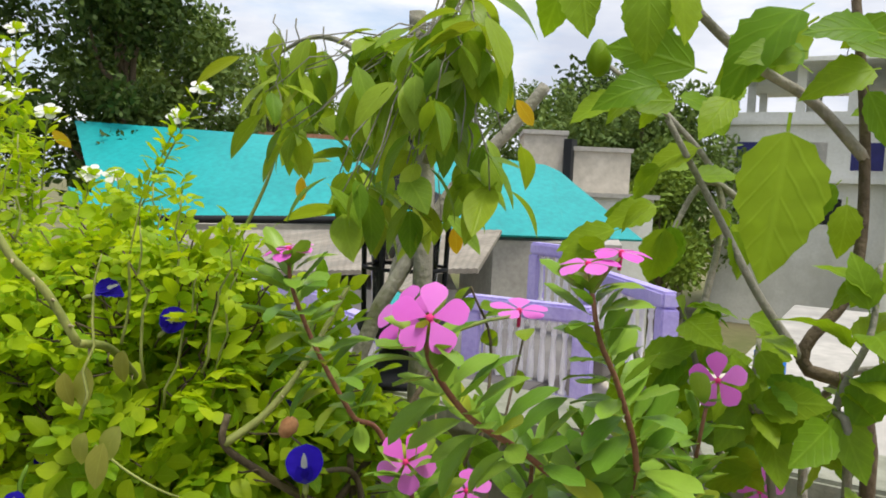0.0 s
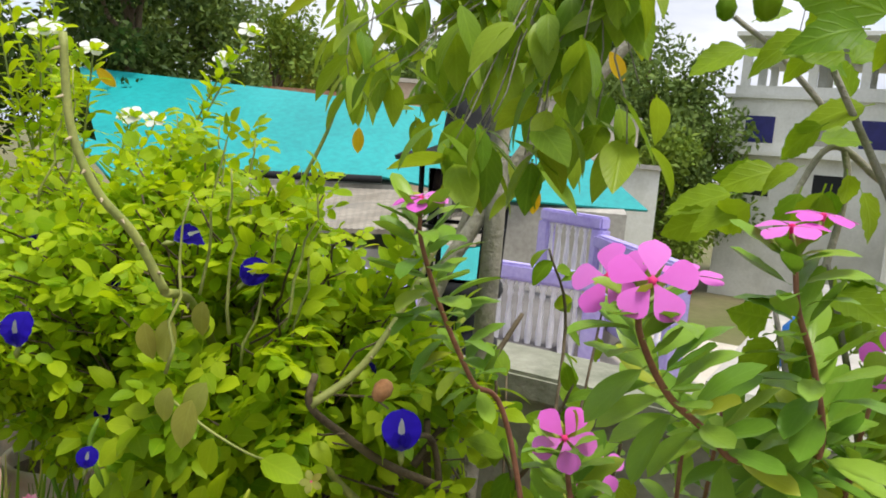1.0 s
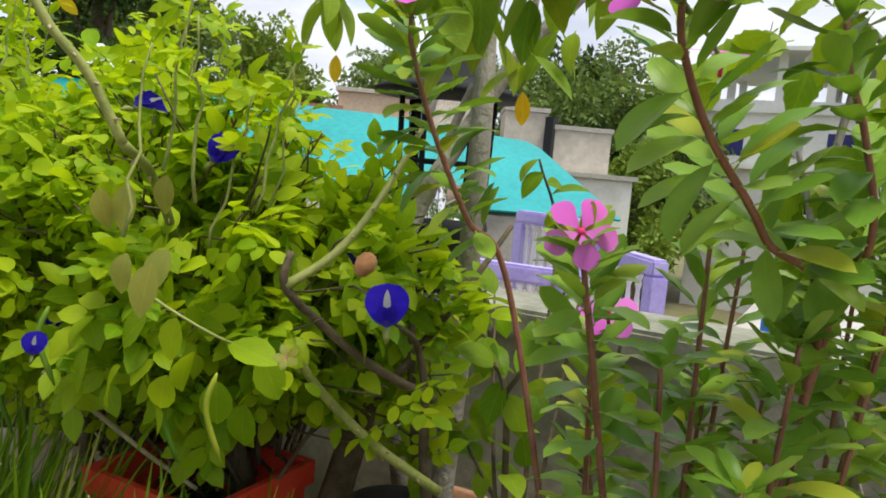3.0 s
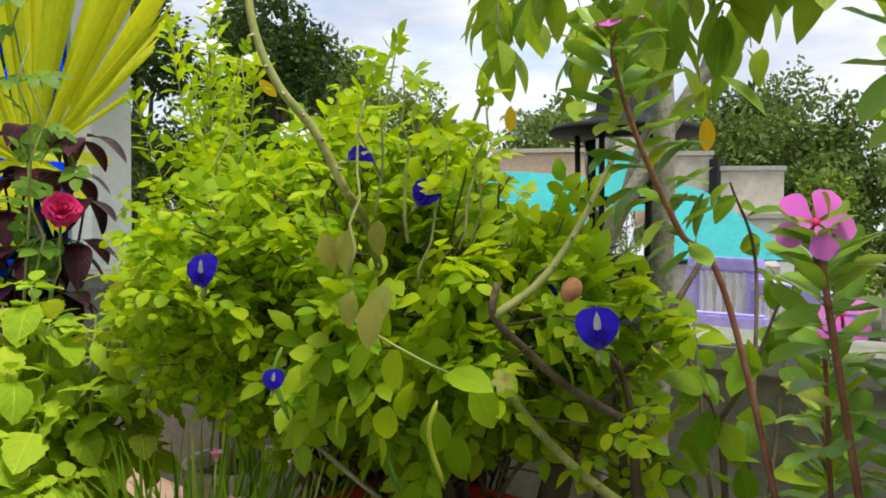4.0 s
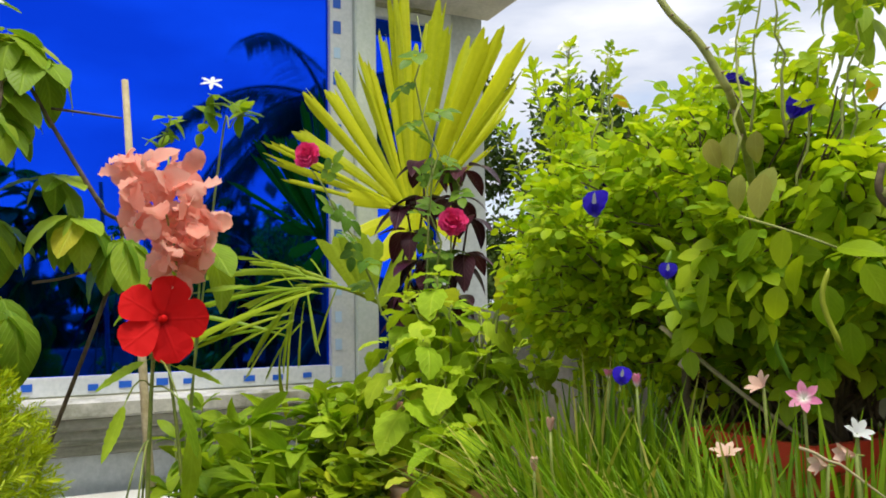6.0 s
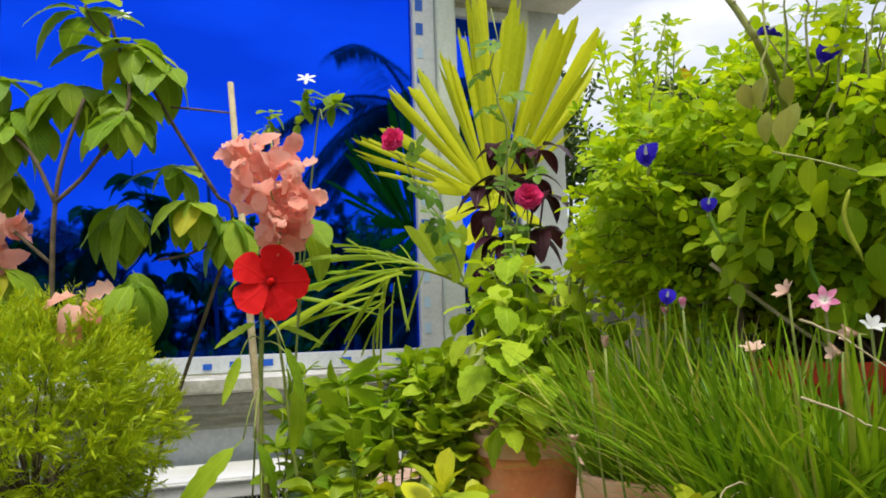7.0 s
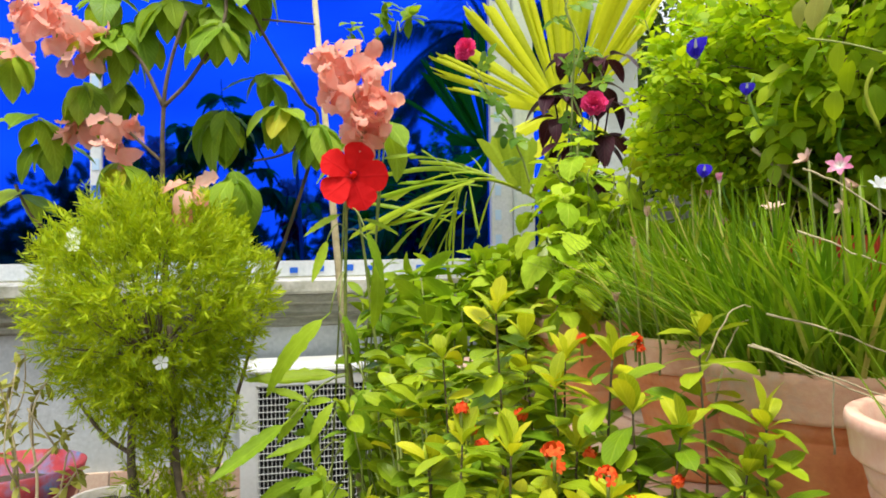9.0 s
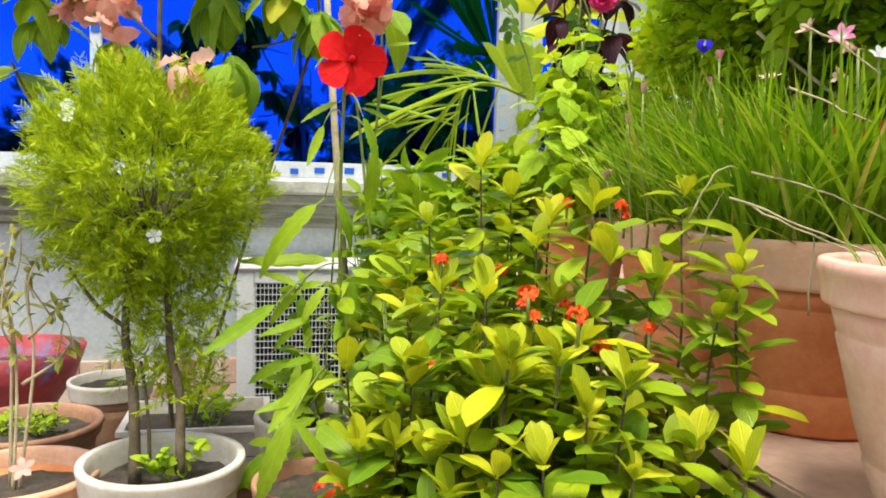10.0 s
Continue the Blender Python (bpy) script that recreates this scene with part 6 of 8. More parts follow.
def slim_tree():
    t = thing("slim_tree", (0.86, 0.66, 1.03), "slim grey-barked tree with drooping dark leaves", "tree")
    trunks = (
        ([(0.86, 0.65, 1.02), (0.87, 0.645, 1.25), (0.868, 0.642, 1.42), (0.864, 0.640, 1.56), (0.879, 0.652, 1.689), (0.864, 0.661, 1.805), (0.857, 0.663, 1.912)], 0.0165, 0.012),
        ([(0.85, 0.70, 1.02), (0.808, 0.721, 1.329), (0.827, 0.697, 1.466), (0.851, 0.671, 1.534), (0.883, 0.638, 1.614), (0.912, 0.607, 1.679), (0.961, 0.558, 1.754), (0.998, 0.520, 1.822)], 0.013, 0.009),
        ([(0.861, 0.706, 1.468), (0.874, 0.690, 1.554), (0.892, 0.670, 1.625)], 0.007, 0.006),
        ([(0.904, 0.616, 1.663), (0.914, 0.604, 1.709), (0.916, 0.599, 1.800)], 0.006, 0.004),
    )
    for pts, a, b in trunks:
        line = smooth_line(pts, 6)
        part("trunk", tube(line, taper(len(line), a, b), 10), "bark", t)
    leaves, twigs = [], []
    bough = smooth_line([(0.862, 0.64, 1.70), (0.80, 0.58, 1.80), (0.70, 0.52, 1.86), (0.60, 0.45, 1.87), (0.50, 0.38, 1.84)], 5)
    part("branch", tube(bough, taper(len(bough), 0.007, 0.003), 8), "bark", t)
    low_bough = bough
    bough = smooth_line([(0.862, 0.64, 1.72), (0.88, 0.74, 1.84), (0.91, 0.88, 1.90), (0.93, 1.00, 1.88)], 5)
    part("branch", tube(bough, taper(len(bough), 0.007, 0.003), 8), "bark", t)
    tips = []
    for x, y, z in ((0.90, 0.87, 1.79), (0.92, 0.97, 1.80), (0.80, 0.86, 1.74), (0.87, 0.89, 1.75), (1.05, 0.89, 1.75), (1.03, 0.88, 1.70), (0.87, 0.92, 1.81), (0.90, 0.93, 1.76), (0.84, 0.86, 1.79)):
        tips.append(((x + rnd(-.02, .02), y + rnd(-.02, .02), z + 0.12), (x, y, z), 0.95))
    for x, y, z in ((0.48, 0.50, 1.645), (0.51, 0.49, 1.655), (0.47, 0.42, 1.65), (0.50, 0.44, 1.645), (0.46, 0.46, 1.655), (0.53, 0.52, 1.665), (0.49, 0.38, 1.70), (0.53, 0.36, 1.71), (0.57, 0.41, 1.70), (0.64, 0.60, 1.69), (0.52, 0.39, 1.67), (0.50, 0.355, 1.66), (0.48, 0.50, 1.67), (0.47, 0.42, 1.68), (0.44, 0.376, 1.73), (0.55, 0.49, 1.73), (0.65, 0.50, 1.77), (0.51, 0.364, 1.78), (0.69, 0.65, 1.69), (0.58, 0.44, 1.79), (0.54, 0.41, 1.74), (0.62, 0.55, 1.73), (0.47, 0.36, 1.79), (0.652, 0.59, 1.66), (0.684, 0.577, 1.68), (0.66, 0.532, 1.65), (0.711, 0.481, 1.66), (0.674, 0.503, 1.63), (0.653, 0.579, 1.63), (0.591, 0.626, 1.735), (0.589, 0.669, 1.725), (0.64, 0.626, 1.75), (0.549, 0.678, 1.80), (0.564, 0.649, 1.77), (0.593, 0.643, 1.79), (0.591, 0.562, 1.78), (0.569, 0.678, 1.76), (0.567, 0.633, 1.72)):
        tips.append((min(low_bough, key=lambda q: (q - Vector((x + 0.05, y + 0.02, 1.84))).length), (x, y, z), 0.82))
    for a, b, big in tips:
        a, b = Vector(a), Vector(b)
        line = bend(a, b, 6, 0.01, 0.004)
        twigs.append(tube(line, taper(len(line), 0.0014 * big, 0.0008 * big), 5))
        for k in (2, 4, 6) if random.random() < 0.25 else (3, 6):
            ang = rnd(0, 6.28)
            for q in range(3):
                d = Vector((math.cos(ang + q * 2.1), math.sin(ang + q * 2.1), (-1.2 if big > 0.9 else -0.9) + rnd(-1.0, 0.9)))
                leaves.append(aim(line[k] + rvec(0.008), d, Vector((-d.x, -d.y, 0.6)) * -1 + Vector((0, 0, 1.2)) + rvec(0.3), big * rnd(0.7, 1.25)))
    part("twigwork", joined(twigs), "bark", t, kind="stuff")
    scatter_leaves(t, BAEL, "bael", leaves, limit=290)
    # a thin arching twig with yellowed leaves
    line = smooth_line([(0.776, 0.967, 1.503), (0.807, 0.934, 1.591), (0.831, 0.912, 1.670), (0.843, 0.905, 1.730)], 6)
    part("twig", tube(line, taper(len(line), 0.004, 0.0025), 6), "stem", t)
    ym = mesh("leaf", leaf(0.045, 0.020, 6, 0.15, 0.15, 0.5, 0.7), "yellow")
    for q, d in ( ((0.757, 1.364, 1.735), (0.3, -0.3, -0.4)), ((0.840, 0.576, 1.612), (0.2, 0, -1)), ((0.580, 0.139, 1.802), (-0.1, 0.1, -1)), ((0.846, 0.496, 1.783), (0.3, -0.3, -0.5)), ((0.941, 0.940, 1.672), (0, 0, -1))):
        part("leaf", ym, "yellow", t, "yellowed spotted leaf", at=aim(q, d, (-1, -0.6, 0.2)))


slim_tree()


# ---- broad-leaved hibiscus ----
HIB = [leaf(0.096, 0.054, 13, f, c, 0.38, 0.88, teeth=0.06, stalk=0.012, wave=0.03) for c, f in ((0.1, 0.3), (0.3, 0.15), (0.5, 0.25))]


def broad_shrub():
    t = thing("hibiscus_shrub", (0.72, 0.10, 1.02), "broad-leaved hibiscus shrub with grey branches", "shrub")
    root = Vector((0.70, 0.08, 1.02))
    for pts, a, b in (
        ([root, (0.620, 0.059, 1.463), (0.596, 0.112, 1.534), (0.619, 0.081, 1.600), (0.628, 0.082, 1.714), (0.630, 0.097, 1.828)], 0.0065, 0.004),
        ([(0.628, 0.081, 1.700), (0.587, 0.119, 1.741), (0.542, 0.160, 1.766), (0.500, 0.197, 1.802), (0.489, 0.223, 1.838)], 0.005, 0.003),
        ([(0.596, 0.112, 1.534), (0.580, 0.148, 1.587), (0.568, 0.176, 1.640), (0.549, 0.222, 1.725)], 0.004, 0.0025),
        ([root, (0.728, 0.201, 1.361), (0.730, 0.227, 1.480), (0.764, 0.213, 1.659), (0.742, 0.274, 1.753), (0.718, 0.329, 1.798)], 0.005, 0.0025),
        ([(0.780, 0.183, 1.651), (0.757, 0.230, 1.680), (0.731, 0.260, 1.616)], 0.004, 0.003),
        ([root, (0.679, 0.110, 1.415), (0.642, 0.088, 1.510), (0.629, 0.053, 1.532)], 0.005, 0.003),
    ):
        line = smooth_line(pts, 6)
        part("branch", tube(line, taper(len(line), a, b), 8), "wood" if a > 0.0055 else "bark", t)
    leaves = []
    shoots = (
        [root, (0.576, 0.207, 1.404), (0.551, 0.220, 1.477), (0.547, 0.238, 1.542)],
        [root, (0.603, 0.161, 1.406), (0.577, 0.175, 1.470), (0.572, 0.191, 1.526), (0.568, 0.208, 1.582)],
        [root, (0.557, 0.127, 1.457), (0.552, 0.142, 1.501), (0.558, 0.141, 1.554)],
        [root, (0.543, 0.072, 1.457), (0.541, 0.083, 1.514), (0.556, 0.066, 1.565), (0.562, 0.063, 1.619)],
    )
    for pts in shoots:
        line = smooth_line(pts, 7)
        part("branch", tube(line, taper(len(line), 0.004, 0.002), 7), "bark", t)
        for k in range(3, len(line), 2):
            for _ in range(2):
                leaves.append(aim(line[k] + rvec(0.004), rvec(0.6) + Vector((-0.2, 0.1, -0.1)), Vector((-0.5, -0.3, 0.8)) + rvec(0.35), rnd(0.36, 0.66)))
    for q, d, s in (
        ((0.592, 0.12, 1.808), (-0.42, 0.82, -0.38), 1.2), ((0.555, 0.31, 1.847), (0.0, 0.22, -0.98), 0.55), ((0.569, 0.245, 1.84), (0.08, 0.03, -1.0), 0.62), ((0.603, 0.227, 1.842), (0.05, 0.21, -0.98), 0.43), ((0.588, 0.239, 1.758), (-0.39, 0.84, -0.37), 0.95), ((0.613, 0.235, 1.754), (-0.32, 0.78, -0.54), 0.68), ((0.649, 0.176, 1.775), (-0.27, 0.66, -0.7), 0.7), ((0.622, 0.211, 1.693), (-0.34, 0.88, -0.33), 0.61), ((0.581, 0.235, 1.656), (-0.29, 0.77, -0.57), 0.65), ((0.548, 0.212, 1.643), (-0.04, 0.18, -0.98), 0.74), ((0.558, 0.271, 1.622), (-0.35, 0.81, -0.46), 0.77), ((0.641, 0.075, 1.813), (-0.34, 0.89, -0.31), 0.61), ((0.677, 0.089, 1.786), (-0.24, 0.73, -0.64), 0.47), ((0.667, 0.061, 1.75), (-0.35, 0.91, -0.22), 0.6), ((0.672, 0.182, 1.815), (0.58, -0.66, -0.48), 0.48),
        ((0.500, 0.116, 1.797), (-0.61, 0.65, -0.45), 1.15), ((0.445, 0.214, 1.809), (-0.36, -0.16, -0.92), 0.95), ((0.455, 0.197, 1.81), (-0.46, -0.1, -0.88), 0.8), ((0.422, 0.255, 1.815), (-0.45, 0.02, -0.89), 0.95), ((0.524, 0.072, 1.778), (-0.74, 0.66, -0.12), 0.95), ((0.497, 0.117, 1.764), (-0.76, 0.64, -0.07), 0.85), ((0.471, 0.158, 1.732), (-0.75, 0.35, -0.56), 0.75), ((0.448, 0.198, 1.737), (-0.75, 0.56, -0.35), 0.85), ((0.522, 0.073, 1.755), (-0.75, 0.6, -0.28), 0.9),
        ((0.489, 0.124, 1.722), (-0.2, 0.35, -0.9), 1.25), ((0.532, 0.116, 1.755), (0.2, 0.6, 0.3), 1.0), ((0.504, 0.184, 1.753), (0.15, 0.7, 0.25), 1.0), ((0.515, 0.209, 1.781), (-0.1, 0.3, -0.7), 0.9),
        ((0.556, 0.212, 1.739), (-0.3, 0.6, -0.1), 0.9), ((0.564, 0.193, 1.704), (-0.2, 0.6, -0.2), 0.9), ((0.547, 0.220, 1.688), (0.1, 0.5, -0.3), 0.8), ((0.597, 0.090, 1.668), (-0.3, -0.2, -0.7), 0.8),
        ((0.595, 0.095, 1.681), (-0.2, 0.4, -0.7), 0.75), ((0.570, 0.172, 1.641), (0.2, -0.3, -0.7), 0.8), ((0.545, 0.216, 1.643), (-0.1, 0.2, -0.9), 0.95), ((0.541, 0.261, 1.626), (-0.2, 0.6, -0.4), 0.9),
        ((0.567, 0.166, 1.568), (-0.1, 0.5, 0.0), 0.9), ((0.599, 0.102, 1.511), (-0.1, -0.2, -0.8), 0.8), ((0.592, 0.081, 1.557), (0.2, -0.5, 0.3), 0.9), ((0.597, 0.098, 1.461), (0, 0, -1), 0.7),
        ((0.577, 0.141, 1.785), (-0.3, 0.2, 0.2), 0.8), ((0.595, 0.111, 1.791), (0.2, -0.6, 0.0), 1.0), ((0.607, 0.085, 1.757), (0.1, -0.4, -0.6), 0.9), ((0.457, 0.276, 1.827), (0, 0.1, -1), 0.9), ((0.484, 0.229, 1.821), (0, 0.0, -1), 0.9), ((0.504, 0.214, 1.825), (0.1, -0.1, -1), 0.7),
        ((0.740, 0.280, 1.758), (-0.1, 0.5, -0.1), 1.1), ((0.749, 0.267, 1.771), (0.3, -0.5, 0.0), 1.0), ((0.736, 0.225, 1.753), (0.1, -0.5, 0.3), 1.0), ((0.724, 0.311, 1.772), (-0.3, 0.5, -0.3), 1.2), ((0.730, 0.212, 1.659), (0.3, -0.1, -0.5), 0.9),
        ((0.727, 0.244, 1.683), (0.3, -0.4, 0.1), 1.0), ((0.733, 0.266, 1.654), (-0.2, 0.7, -0.3), 1.2), ((0.709, 0.301, 1.628), (-0.3, 0.8, -0.1), 1.3), ((0.718, 0.247, 1.639), (-0.1, 0.1, -0.8), 1.1), ((0.734, 0.200, 1.644), (0.1, -0.2, -0.8), 1.1),
        ((0.689, 0.310, 1.606), (-0.1, 0.7, -0.2), 1.2), ((0.710, 0.177, 1.547), (0.2, -0.5, 0.0), 0.9), ((0.701, 0.178, 1.485), (0.2, -0.3, -0.2), 0.9), ((0.726, 0.314, 1.794), (0.3, -0.5, 0.4), 0.7), ((0.752, 0.276, 1.648), (-0.2, 0.7, -0.1), 1.1), ((0.793, 0.218, 1.726), (-0.2, 0.4, 0.4), 1.0),
    ):
        leaves.append(aim(q, Vector(d) + rvec(0.15), Vector((-0.75, -0.35, 0.65)) + rvec(0.25), s * (0.54 if q[0] > 0.685 else 0.9 if s > 1.2 else 0.76 if s >= 1.0 else 0.60)))
    scatter_leaves(t, HIB, "hibleaf", leaves, limit=120)
    for q in ((0.504, 0.267, 1.765), (0.714, 0.337, 1.805)):
        part("bud", lathe([(0.002, -0.012), (0.008, -0.008), (0.0105, 0.002), (0.006, 0.013), (0.002, 0.017)], 10).moved(Matrix.Translation(q)), "hibleaf", t, "plump green flower bud")
    part("leaf", leaf(0.06, 0.05, 8, 0.2, 0.2, 0.4).moved(aim((0.631, 0.126, 1.506), (-0.1, 0.0, -1), (-1, -0.3, 0.2))), "orange", t, "withered orange leaf")


broad_shrub()


# ---- palm before the window ----
def fan_palm():
    t = thing("potted_palm", (0.62, 2.28, 1.0), "yellow-green potted palm with broad pleated fronds", "palm")
    root = Vector((0.62, 2.30, 1.0))
    part("trunk", tube(bend(root, (0.798, 2.508, 1.354), 6, 0), taper(7, 0.035, 0.022), 10), "stem", t)
    heart = Vector((0.792, 2.449, 1.654))
    part("stalk", tube(bend((0.792, 2.515, 1.318), heart, 6, 0.0), taper(7, 0.014, 0.009), 8), "fan", t)
    wide = [mesh("leaflet", pleated(1.0, w, 3, 8, 0.12, c), "fan") for w, c in ((0.072, 0.02), (0.084, 0.05), (0.062, 0.03))]
    thin = [mesh("leaflet", pleated(1.0, w, 2, 8, 0.22, c), "fan") for w, c in ((0.038, 0.03), (0.046, 0.06))]
    for i, e in enumerate(((0.324, 2.795, 1.949), (0.347, 2.868, 1.910), (0.456, 2.569, 2.035), (0.605, 2.799, 2.134), (0.647, 2.596, 2.279), (0.743, 2.466, 2.407), (0.853, 2.548, 2.267), (0.901, 2.519, 2.346), (0.900, 2.366, 2.268), (1.039, 2.497, 2.309), (0.976, 2.242, 2.226), (1.033, 2.235, 2.246), (1.140, 2.283, 2.240), (1.047, 2.140, 2.094), (1.089, 2.316, 1.997), (1.033, 2.294, 1.874), (0.481, 2.802, 1.990), (0.506, 2.564, 1.970), (0.661, 2.529, 2.223), (0.721, 2.518, 2.554), (0.800, 2.520, 2.596), (0.884, 2.416, 2.385), (0.353, 2.605, 1.767), (0.590, 2.646, 2.169), (0.430, 2.50, 2.023), (0.520, 2.50, 2.050), (0.295, 2.50, 1.878), (1.284, 2.50, 2.338), (1.299, 2.50, 2.25), (0.600, 2.50, 2.18), (0.700, 2.50, 2.34), (0.735, 2.54, 2.30), (1.22, 2.45, 2.10), (0.96, 2.48, 2.36))):
        e = Vector(e)
        side = e.x - heart.x
        c = heart + Vector((0.12 * side, 0.06 * side, rnd(-0.03, 0.01)))
        d = e - c
        m = aim(c, d, Vector((-0.45, -0.9, 0.25)) + rvec(0.18), d.length)
        part("leaflet", wide[i % 3] if i in (2, 3, 6, 7, 8, 9, 10, 11, 12, 16, 17, 21, 23, 24, 25, 27) else thin[i % 2], "fan", t, at=m)
    for e in ((0.60, 2.43, 1.56), (0.66, 2.40, 1.47), (0.74, 2.40, 1.42), (0.86, 2.40, 1.44), (0.95, 2.40, 1.54), (1.00, 2.40, 1.66), (0.56, 2.44, 1.68)):  # short blades under the heart
        d = Vector(e) - heart
        part("leaflet", wide[0], "fan", t, at=aim(heart, d, Vector((-0.4, -0.9, 0.3)) + rvec(0.2), d.length) @ Matrix.Diagonal((3.2, 1, 1, 1)))
    # the lower, greener fronds hang to one side
    crown = Vector((0.686, 2.466, 1.335))
    fr = [pleated(1.0, 0.14, 2, 8, 0.2, c) for c in (0.15, 0.4, 0.65)]
    fm = [mesh("leaflet", s, "frond") for s in fr]
    stalk = smooth_line([(0.801, 2.514, 1.264), crown, (0.514, 2.400, 1.389), (0.395, 2.363, 1.374), (0.354, 2.340, 1.268), (0.334, 2.308, 1.093)], 6)
    part("frond_stalk", tube(stalk, taper(len(stalk), 0.008, 0.003), 7), "frond", t)
    k = 0
    for a, b in (((0.590, 2.42, 1.373), (0.495, 2.42, 1.540)), ((0.600, 2.42, 1.370), (0.555, 2.40, 1.545)), ((0.628, 2.42, 1.345), (0.632, 2.40, 1.545)), ((0.660, 2.42, 1.334), (0.760, 2.40, 1.515)), ((0.498, 2.350, 1.388), (0.190, 2.502, 1.470)), ((0.513, 2.400, 1.397), (0.263, 2.512, 1.456)), ((0.485, 2.358, 1.397), (0.141, 2.541, 1.424)), ((0.459, 2.377, 1.397), (0.290, 2.427, 1.499)), ((0.392, 2.242, 1.372), (0.090, 2.412, 1.204)), ((0.394, 2.303, 1.373), (0.143, 2.431, 1.258)), ((0.387, 2.307, 1.373), (0.183, 2.413, 1.140)), ((0.382, 2.312, 1.358), (0.237, 2.357, 1.330)), ((0.357, 2.270, 1.343), (0.256, 2.299, 1.129)), ((0.364, 2.328, 1.328), (0.304, 2.330, 1.093)), ((0.347, 2.283, 1.270), (0.335, 2.249, 1.056)), ((0.370, 2.323, 1.328), (0.216, 2.382, 1.213)), ((0.459, 2.377, 1.389), (0.180, 2.518, 1.362)), ((0.487, 2.419, 1.390), (0.352, 2.443, 1.518)), ((0.366, 2.331, 1.283), (0.291, 2.335, 1.138)), ((0.394, 2.303, 1.373), (0.131, 2.440, 1.244))):
        a, b = Vector(a), Vector(b)
        if k < 4:
            d = b - a
            part("leaflet", fm[0], "frond", t, at=aim(a, d * 1.1, Vector((-0.30, -1.0, 0.1)) + rvec(0.1), d.length * 1.1) @ Matrix.Diagonal((2.4, 1, 0.5, 1)))
        for _ in range(2 if k > 3 else 0):
            p = stalk[random.randrange(8, len(stalk) - 5)] if random.random() < 0.4 else a + rvec(0.012)
            e = p + (b - a) * rnd(0.7, 1.2) + rvec(0.035)
            part("leaflet", fm[random.randrange(3)], "frond", t, at=aim(p, e - p + Vector((0, 0, 0.08)), Vector((-0.3, -0.5, 0.8)) + rvec(0.25), (e - p).length) @ Matrix.Diagonal((rnd(0.22, 0.5), 1, 0.8, 1)))
        k += 1


fan_palm()


# ---- purple plant and pink roses ----
def purple_plant():
    t = thing("purple_basil", (0.50, 1.84, 0.96), "plant with drooping dark purple leaves", "plant")
    root = Vector((0.52, 1.82, 0.96))
    sh = [leaf(0.088, 0.048, 8, 0.25, c, 0.42, 0.75, stalk=0.012) for c in (0.3, 0.6)]
    pl = []
    for tip in ((0.532, 1.80, 1.66), (0.60, 1.72, 1.64), (0.50, 1.83, 1.56), (0.60, 1.70, 1.52), (0.545, 1.80, 1.42)):
        line = bend(root, tip, 9, 0.0, 0.006)
        part("stem", tube(line, taper(len(line), 0.004, 0.0025), 6), "purple", t)
        for j in (5, 6, 8, 9):
            for q in range(5):
                a = q * 1.26 + j
                pl.append(aim(line[j], (math.cos(a), math.sin(a), -0.2 + rnd(-.5, .3)), (0, 0, 1), rnd(0.8, 1.15)))
    scatter_leaves(t, sh, "purple", pl, limit=80)


purple_plant()

ROSE5 = [compound(5, 0.038, 0.62, dict(fold=0.15, curl=c, widest=0.42, blunt=0.75)) for c in (0.15, 0.35)]


def rose_bloom(parent, place, way, r=0.03):
    at = facing(place, way)
    f = part("flower", lathe([(0.003, -0.012), (0.009, -0.008), (0.010, 0.0), (0.004, 0.004)], 12), "rose", parent, "double deep-pink rose", at=at)
    pm = mesh("petal", leaf(r * 0.95, r * 0.62, 6, 0.4, -0.2, 0.66, 0.5, wave=0.14), "rose")
    for ring, (n, tilt) in enumerate(((5, 76), (8, 60), (10, 44), (12, 26), (12, 6), (10, -14))):
        for i in range(n):
            part("petal", pm, "rose", f, at=at @ pose(0, 0, 0, 0, 0, 360 * i / n + ring * 23 + rnd(-6, 6)) @ pose(0, 0, 0, tilt + rnd(-7, 7), 0, 0) @ Matrix.Scale((0.70 + 0.07 * ring) * rnd(0.9, 1.1), 4))


def pink_rose():
    t = thing("rose_bush", (0.47, 1.70, 0.99), "slender rose bush with deep-pink blooms", "rose bush")
    root = Vector((0.47, 1.62, 0.99))
    pl = []
    for tip, wob in (((0.525, 1.64, 1.47), 0.006), ((0.235, 1.725, 1.61), 0.006), ((0.50, 1.75, 2.0), 0.01), ((0.46, 1.60, 1.78), 0.01), ((0.58, 1.72, 1.70), 0.01)):
        line = bend(root, tip, 12, 0.06 if tip[0] < 0.3 else 0.0, wob)
        part("stem", tube(line, taper(len(line), 0.0035, 0.0016), 6), "stem", t)
        for j in (6, 7, 8, 9, 10, 11, 8):
            pl.append(aim(line[j], rvec(0.7) + Vector((-0.2, -0.3, 0.1)), Vector((-0.3, -0.5, 1)) + rvec(0.2), rnd(0.7, 1.05)))
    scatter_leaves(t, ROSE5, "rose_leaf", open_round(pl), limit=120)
    rose_bloom(t, (0.525, 1.633, 1.498), (-0.4, -0.8, 0.35), 0.036)
    rose_bloom(t, (0.226, 1.721, 1.640), (-0.6, -0.6, 0.3), 0.033)


pink_rose()


# ---- light green mint-like plant ----
MINT = [leaf(0.074, 0.057, 12, f, c, 0.42, 0.70, teeth=0.06, stalk=0.016, wave=w) for c, f, w in ((0.2, 0.25, 0.03), (0.45, 0.10, 0.05), (0.65, -0.15, 0.04))]


